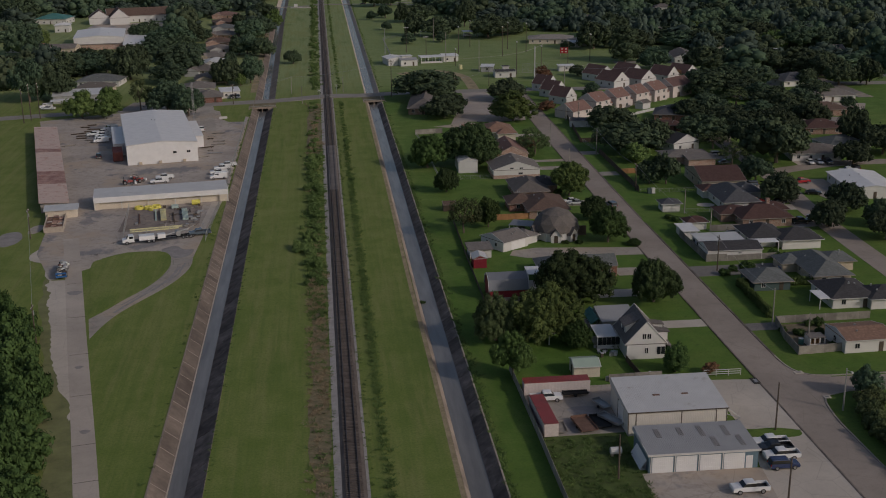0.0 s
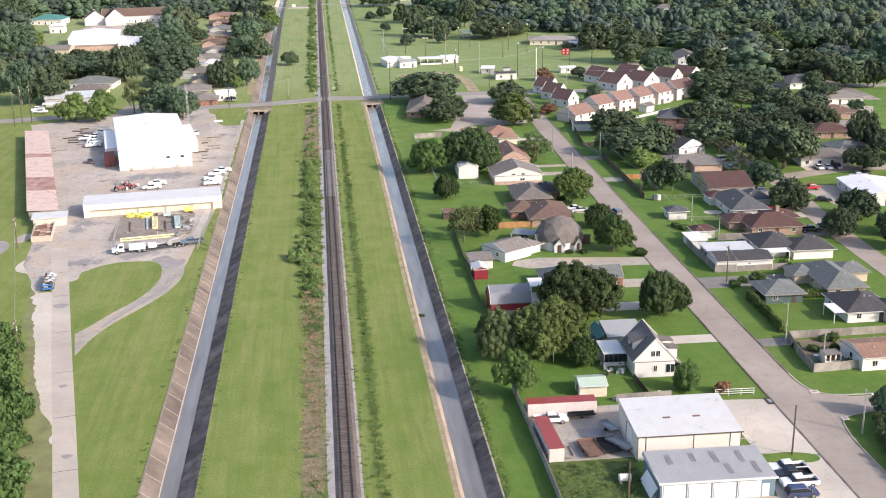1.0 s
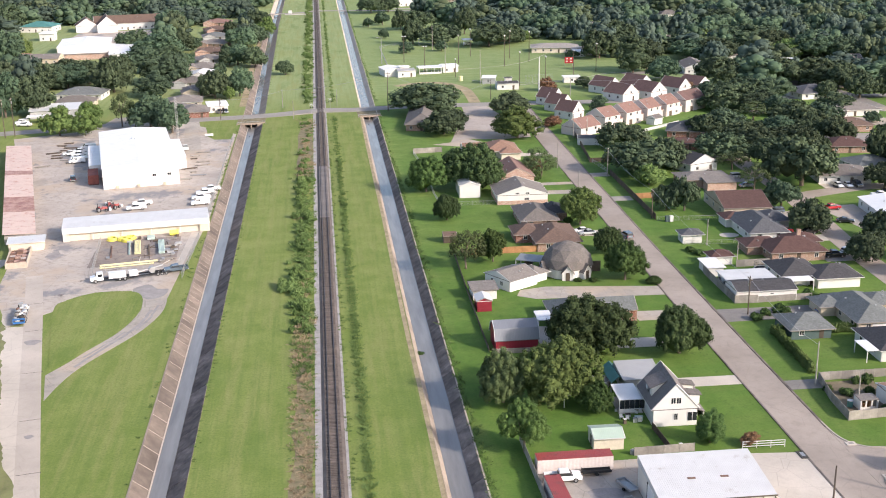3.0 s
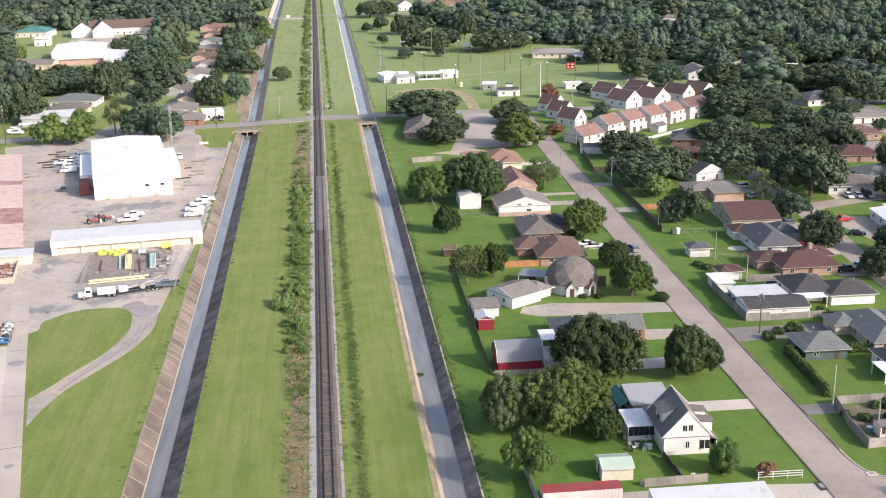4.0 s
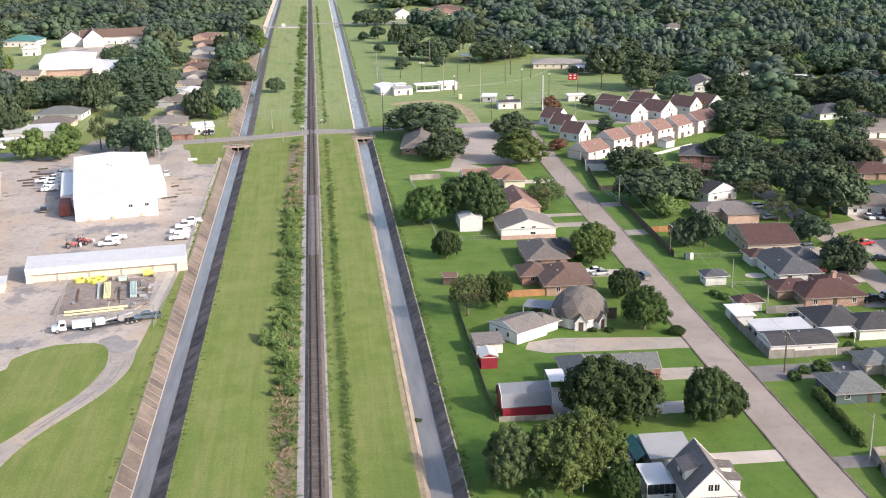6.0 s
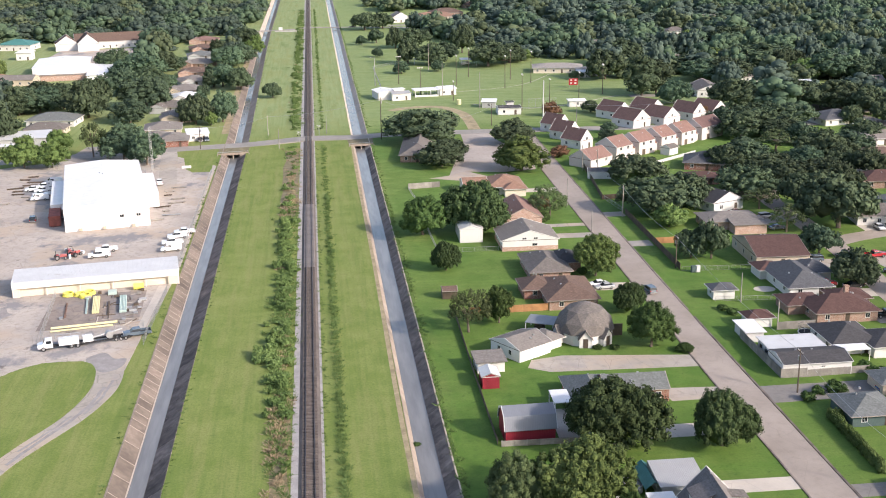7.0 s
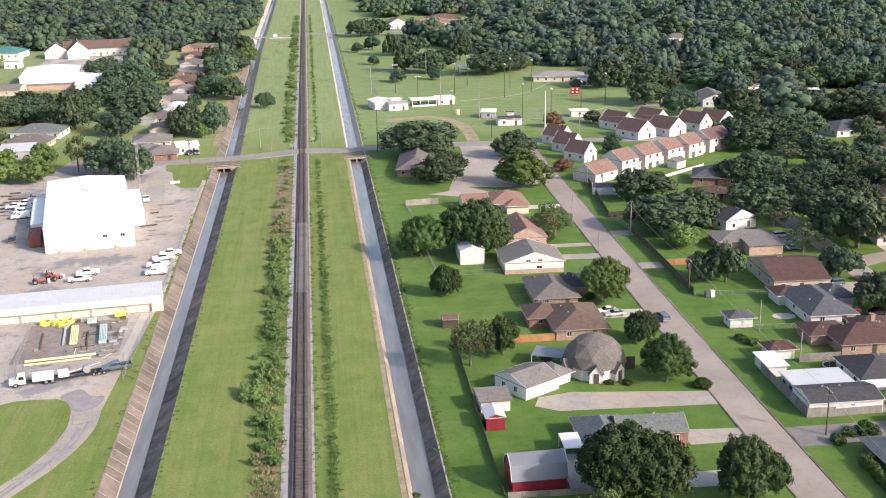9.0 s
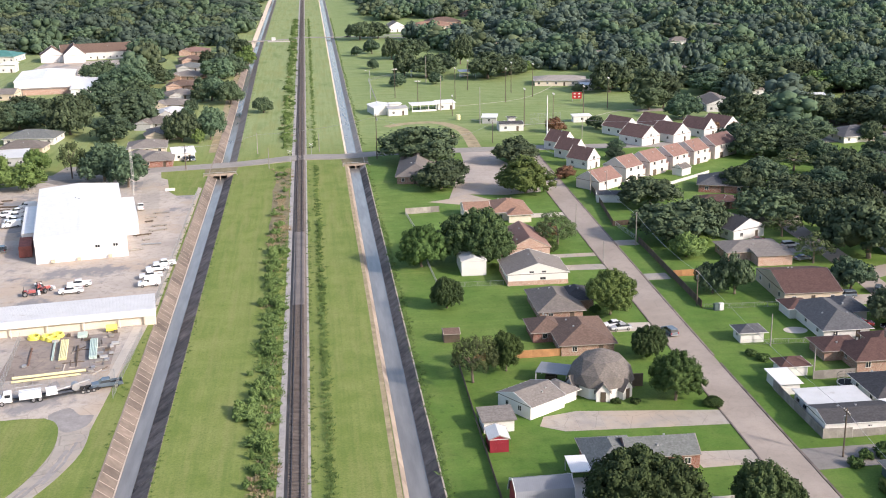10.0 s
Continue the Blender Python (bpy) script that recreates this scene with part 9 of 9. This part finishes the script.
wr = random.Random(9)
right, left = [], []
y = 430.0
while y < 1480:
    step = 16.0 if y < 800 else 19.0 if y < 1100 else 25.0
    x = -460.0
    while x < 780:
        px, py = x + wr.uniform(-0.45, 0.45) * step, y + wr.uniform(-0.45, 0.45) * step
        x += step
        if not in_view(px, py, 20):
            continue
        w_ = wr.uniform(0.85, 1.45) * step
        hh = wr.uniform(7.0, 15.0) * (1.3 if wr.random() < 0.15 else 1)
        if near_line(px, py, CROSS, 9 + w_ * 0.3) or not clear_of(px, py, (13 if py < 700 else 15) if px > 0 else 9.5) or (py > 900 and near_line(px, py, [(-330, 900), (-40, 930), (-2, 944), (46, 940), (90, 925)], 7)):
            continue
        if px > 0:
            if px > edge_right(py) + w_ * 0.3 and (py > 640 - 0.25 * (px - 150) or px > 190 and py > 430 and wr.random() < 0.55 and all((px - q[1]) ** 2 + (py - q[2]) ** 2 > 150 for q in STREET_TREES + BACKYARD_TREES + WOODSIDE_TREES + SIDE_STREET_TREES)):
                if hides_house(px, py, w_) and wr.random() < 0.7:
                    continue
                if wr.random() < (0.97 if py > 720 else 0.75 if py > 560 else 0.42) and not (205 < px < 260 and 585 < py < 610) and not (62 < px < 135 and 925 < py < 1060):
                    right.append((px, py, w_, hh))
        else:
            lim = -43
            if px < lim and (py > 700 or px < -135 and py > 560) and not (-200 < px < -98 and 636 < py < 885) and not (-128 < px < -88 and 500 < py < 590) and not (-84 < px < -42 and py < 900):
                if wr.random() < 0.88:
                    left.append((px, py, w_, hh))
    y += step
for k in range(8):
    yy = 790 + 16 * k
    left.append((-45.0 + wr.uniform(-1.8, 1.6) + drift(yy), yy, wr.uniform(9, 13), wr.uniform(7, 10.5)))
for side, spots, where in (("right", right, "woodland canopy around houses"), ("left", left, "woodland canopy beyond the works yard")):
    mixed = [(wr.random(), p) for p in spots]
    # each of the three tones has haze mixed into its leaf colour
    for lo, hi, tone, m in ((0.0, 0.5, "dark green", LEAF_WOOD_HAZED), (0.5, 0.8, "mid green", LEAF_GROVE_HAZED), (0.8, 1.0, "yellowish green", LEAF_GLADE_HAZED)):
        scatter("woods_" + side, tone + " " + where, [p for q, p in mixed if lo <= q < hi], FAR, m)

# trees along the lane at the lower left
MIDARR = [crown_arrays(np.random.default_rng(80 + k), 14, 750, 0.048, "round") for k in range(3)]
hedge = []
for k in range(70):
    t = k / 69
    y = 146 + 100 * t
    x = np.interp(y, (146, 162, 191, 201, 218, 239, 246), (-46.5, -48.8, -53.3, -56.3, -62, -67.5, -75)) - 1.6 + wr.uniform(-5.0, 0.8)
    hedge.append((x, y, wr.uniform(5, 8), wr.uniform(4, 7.5)))
scatter("thicket", "dense green thicket beside the lane", hedge, MIDARR, LEAF_FRESH)
tall_hedge = [(90.44 + 0.026 * k + wr.uniform(-0.15, 0.15), 221.64 + 0.876 * k, 1.7, 2.0) for k in range(24)] + [(91.04 + 1.037 * k, 241.79 + -0.063 * k + wr.uniform(-0.2, 0.2), 1.8, 2.0) for k in range(17)]
scatter("clipped_hedge", "overgrown green hedge round a garden", tall_hedge, MIDARR, WEED, category="hedge")

# ---- shrubs and weeds along the railway ----
TUFT = []
for k in range(4):
    rng = np.random.default_rng(120 + k)
    m = 26
    base = rng.normal(0, 0.22, (m, 3)) * [1, 1, 0]
    tip = base * 1.7 + np.c_[rng.normal(0, 0.18, (m, 2)), rng.uniform(0.45, 1.0, m)]
    side = np.cross(tip - base, blob(rng, m))
    side = side / (np.linalg.norm(side, axis=1, keepdims=True) + 1e-9) * rng.uniform(0.04, 0.09, (m, 1))
    mid = (base + tip) / 2 + [0, 0, 0.12]
    v = np.stack([base, mid - side, tip, mid + side], 1).reshape(-1, 3)
    TUFT.append((v, np.zeros((0, 3), int), np.arange(4 * m).reshape(-1, 4)))
weeds, dry, bushes = [], [], []
y = 95.0
while y < 1100:
    step = 1.1 if y < 420 else 2.6
    gap = 497 < y < 530
    dens = 0.5 + 0.5 * math.sin(y * 0.045 + 1.0) * math.sin(y * 0.021)
    if not gap:
        for _ in range(7 if 236 < y < 395 else 4):
            x = wr.gauss(-5.7, 1.25) if y > 262 else wr.uniform(-7.2, -3.6)
            if wr.random() < 0.35 + 0.5 * dens:
                (dry if ((395 < y < 495) and wr.random() < 0.7) or wr.random() < max(0.08, min(0.7, (275 - y) / 75)) else weeds).append((x, y + wr.uniform(0, step), wr.uniform(0.9, 1.9), wr.uniform(0.15, 0.5) if y < 225 + wr.uniform(0, 30) else wr.uniform(0.35, 1.0)))
        if y > 255 and wr.random() < ((0.2 if 395 < y else 0.3 + 0.35 * dens) if y < 520 else 0.35):
            bushes += [(wr.gauss(-6.1, 1.1), y + wr.uniform(0, 1), wr.uniform(1.0, 2.9), wr.uniform(0.7, 2.0)) for _ in range(2)]
        for _ in range(3 if wr.random() < 0.55 + 0.4 * dens else 1):
            weeds.append((wr.gauss(5.5, 0.4), y + wr.uniform(0, step), wr.uniform(0.7, 1.4), wr.uniform(0.25, 0.7)))
        for _ in range(2):
            weeds.append((wr.choice((-3.3, 2.7)) + wr.gauss(0, 0.35), y + wr.uniform(0, step), wr.uniform(0.4, 0.9), wr.uniform(0.1, 0.35)))
        if wr.random() < 0.05:
            bushes.append((wr.gauss(5.5, 0.3), y, wr.uniform(0.8, 1.6), wr.uniform(0.5, 1.2)))
        weeds.append((R_RIM1 + 0.9 + wr.gauss(0, 0.35), y, wr.uniform(0.6, 1.3), wr.uniform(0.25, 0.7)))
        if wr.random() < 0.45:
            weeds.append((L_RIM1 + 0.35 + drift(y) + wr.gauss(0, 0.25), y + wr.uniform(0, step), wr.uniform(0.4, 0.9), wr.uniform(0.1, 0.3)))
        if wr.random() < 0.3:
            weeds.append((L_RIM0 - 0.8 + drift(y) + wr.gauss(0, 0.3), y, wr.uniform(0.5, 1.0), wr.uniform(0.2, 0.5)))
    y += step
for k in range(420):
    weeds.append((wr.uniform(31.8, 45), wr.uniform(141, 171.5), wr.uniform(0.6, 1.3), wr.uniform(0.15, 0.5)))
for k in range(14):
    bushes.append((wr.gauss(-9.4, 0.9), wr.gauss(285, 2.5), wr.uniform(1.5, 3.0), wr.uniform(1.2, 2.2)))
scatter("trackside_weeds", "green weeds and tall grass beside the railway", weeds, TUFT, WEED, category="weeds")
scatter("trackside_dry_weeds", "dry brown weeds beside the railway", dry, TUFT, DRYWEED, category="weeds")
SMALL = [crown_arrays(np.random.default_rng(140 + k), 12, 300, 0.065, "round", 0.5) for k in range(4)]
scatter("trackside_bushes", "leafy green bushes along the railway", bushes, SMALL, WEED, category="bushes")

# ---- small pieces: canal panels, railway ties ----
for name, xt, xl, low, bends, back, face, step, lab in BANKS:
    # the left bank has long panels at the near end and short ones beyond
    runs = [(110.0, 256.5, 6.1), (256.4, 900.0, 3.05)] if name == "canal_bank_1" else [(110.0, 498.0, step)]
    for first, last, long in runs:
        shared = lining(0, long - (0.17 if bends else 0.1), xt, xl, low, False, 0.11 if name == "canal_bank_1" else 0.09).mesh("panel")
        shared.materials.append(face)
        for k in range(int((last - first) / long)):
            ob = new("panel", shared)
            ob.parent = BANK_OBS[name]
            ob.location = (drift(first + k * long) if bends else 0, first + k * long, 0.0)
tie = Shape().box(-1.3, -0.12, 0.26, 1.3, 0.12, 0.45).mesh("tie")
tie.materials.append(TIE)
for k in range(300):
    ob = new("tie", tie)
    ob.parent = TRACK
    ob.location = (wr.uniform(-0.04, 0.04), 118 + 0.56 * k, wr.uniform(-0.02, 0.02))
rest = Shape()
for k in range(2100):
    y = 118 + 0.56 * 300 + 0.56 * k
    rest.box(-1.3, y - 0.12, 0.26, 1.3, y + 0.12, 0.45)
for k in range(90):
    rest.box(-1.3, 117.4 - 0.56 * k - 0.12, 0.26, 1.3, 117.4 - 0.56 * k + 0.12, 0.45)
tagged(part("tie_row", rest, TIE, TRACK), kind="stuff")
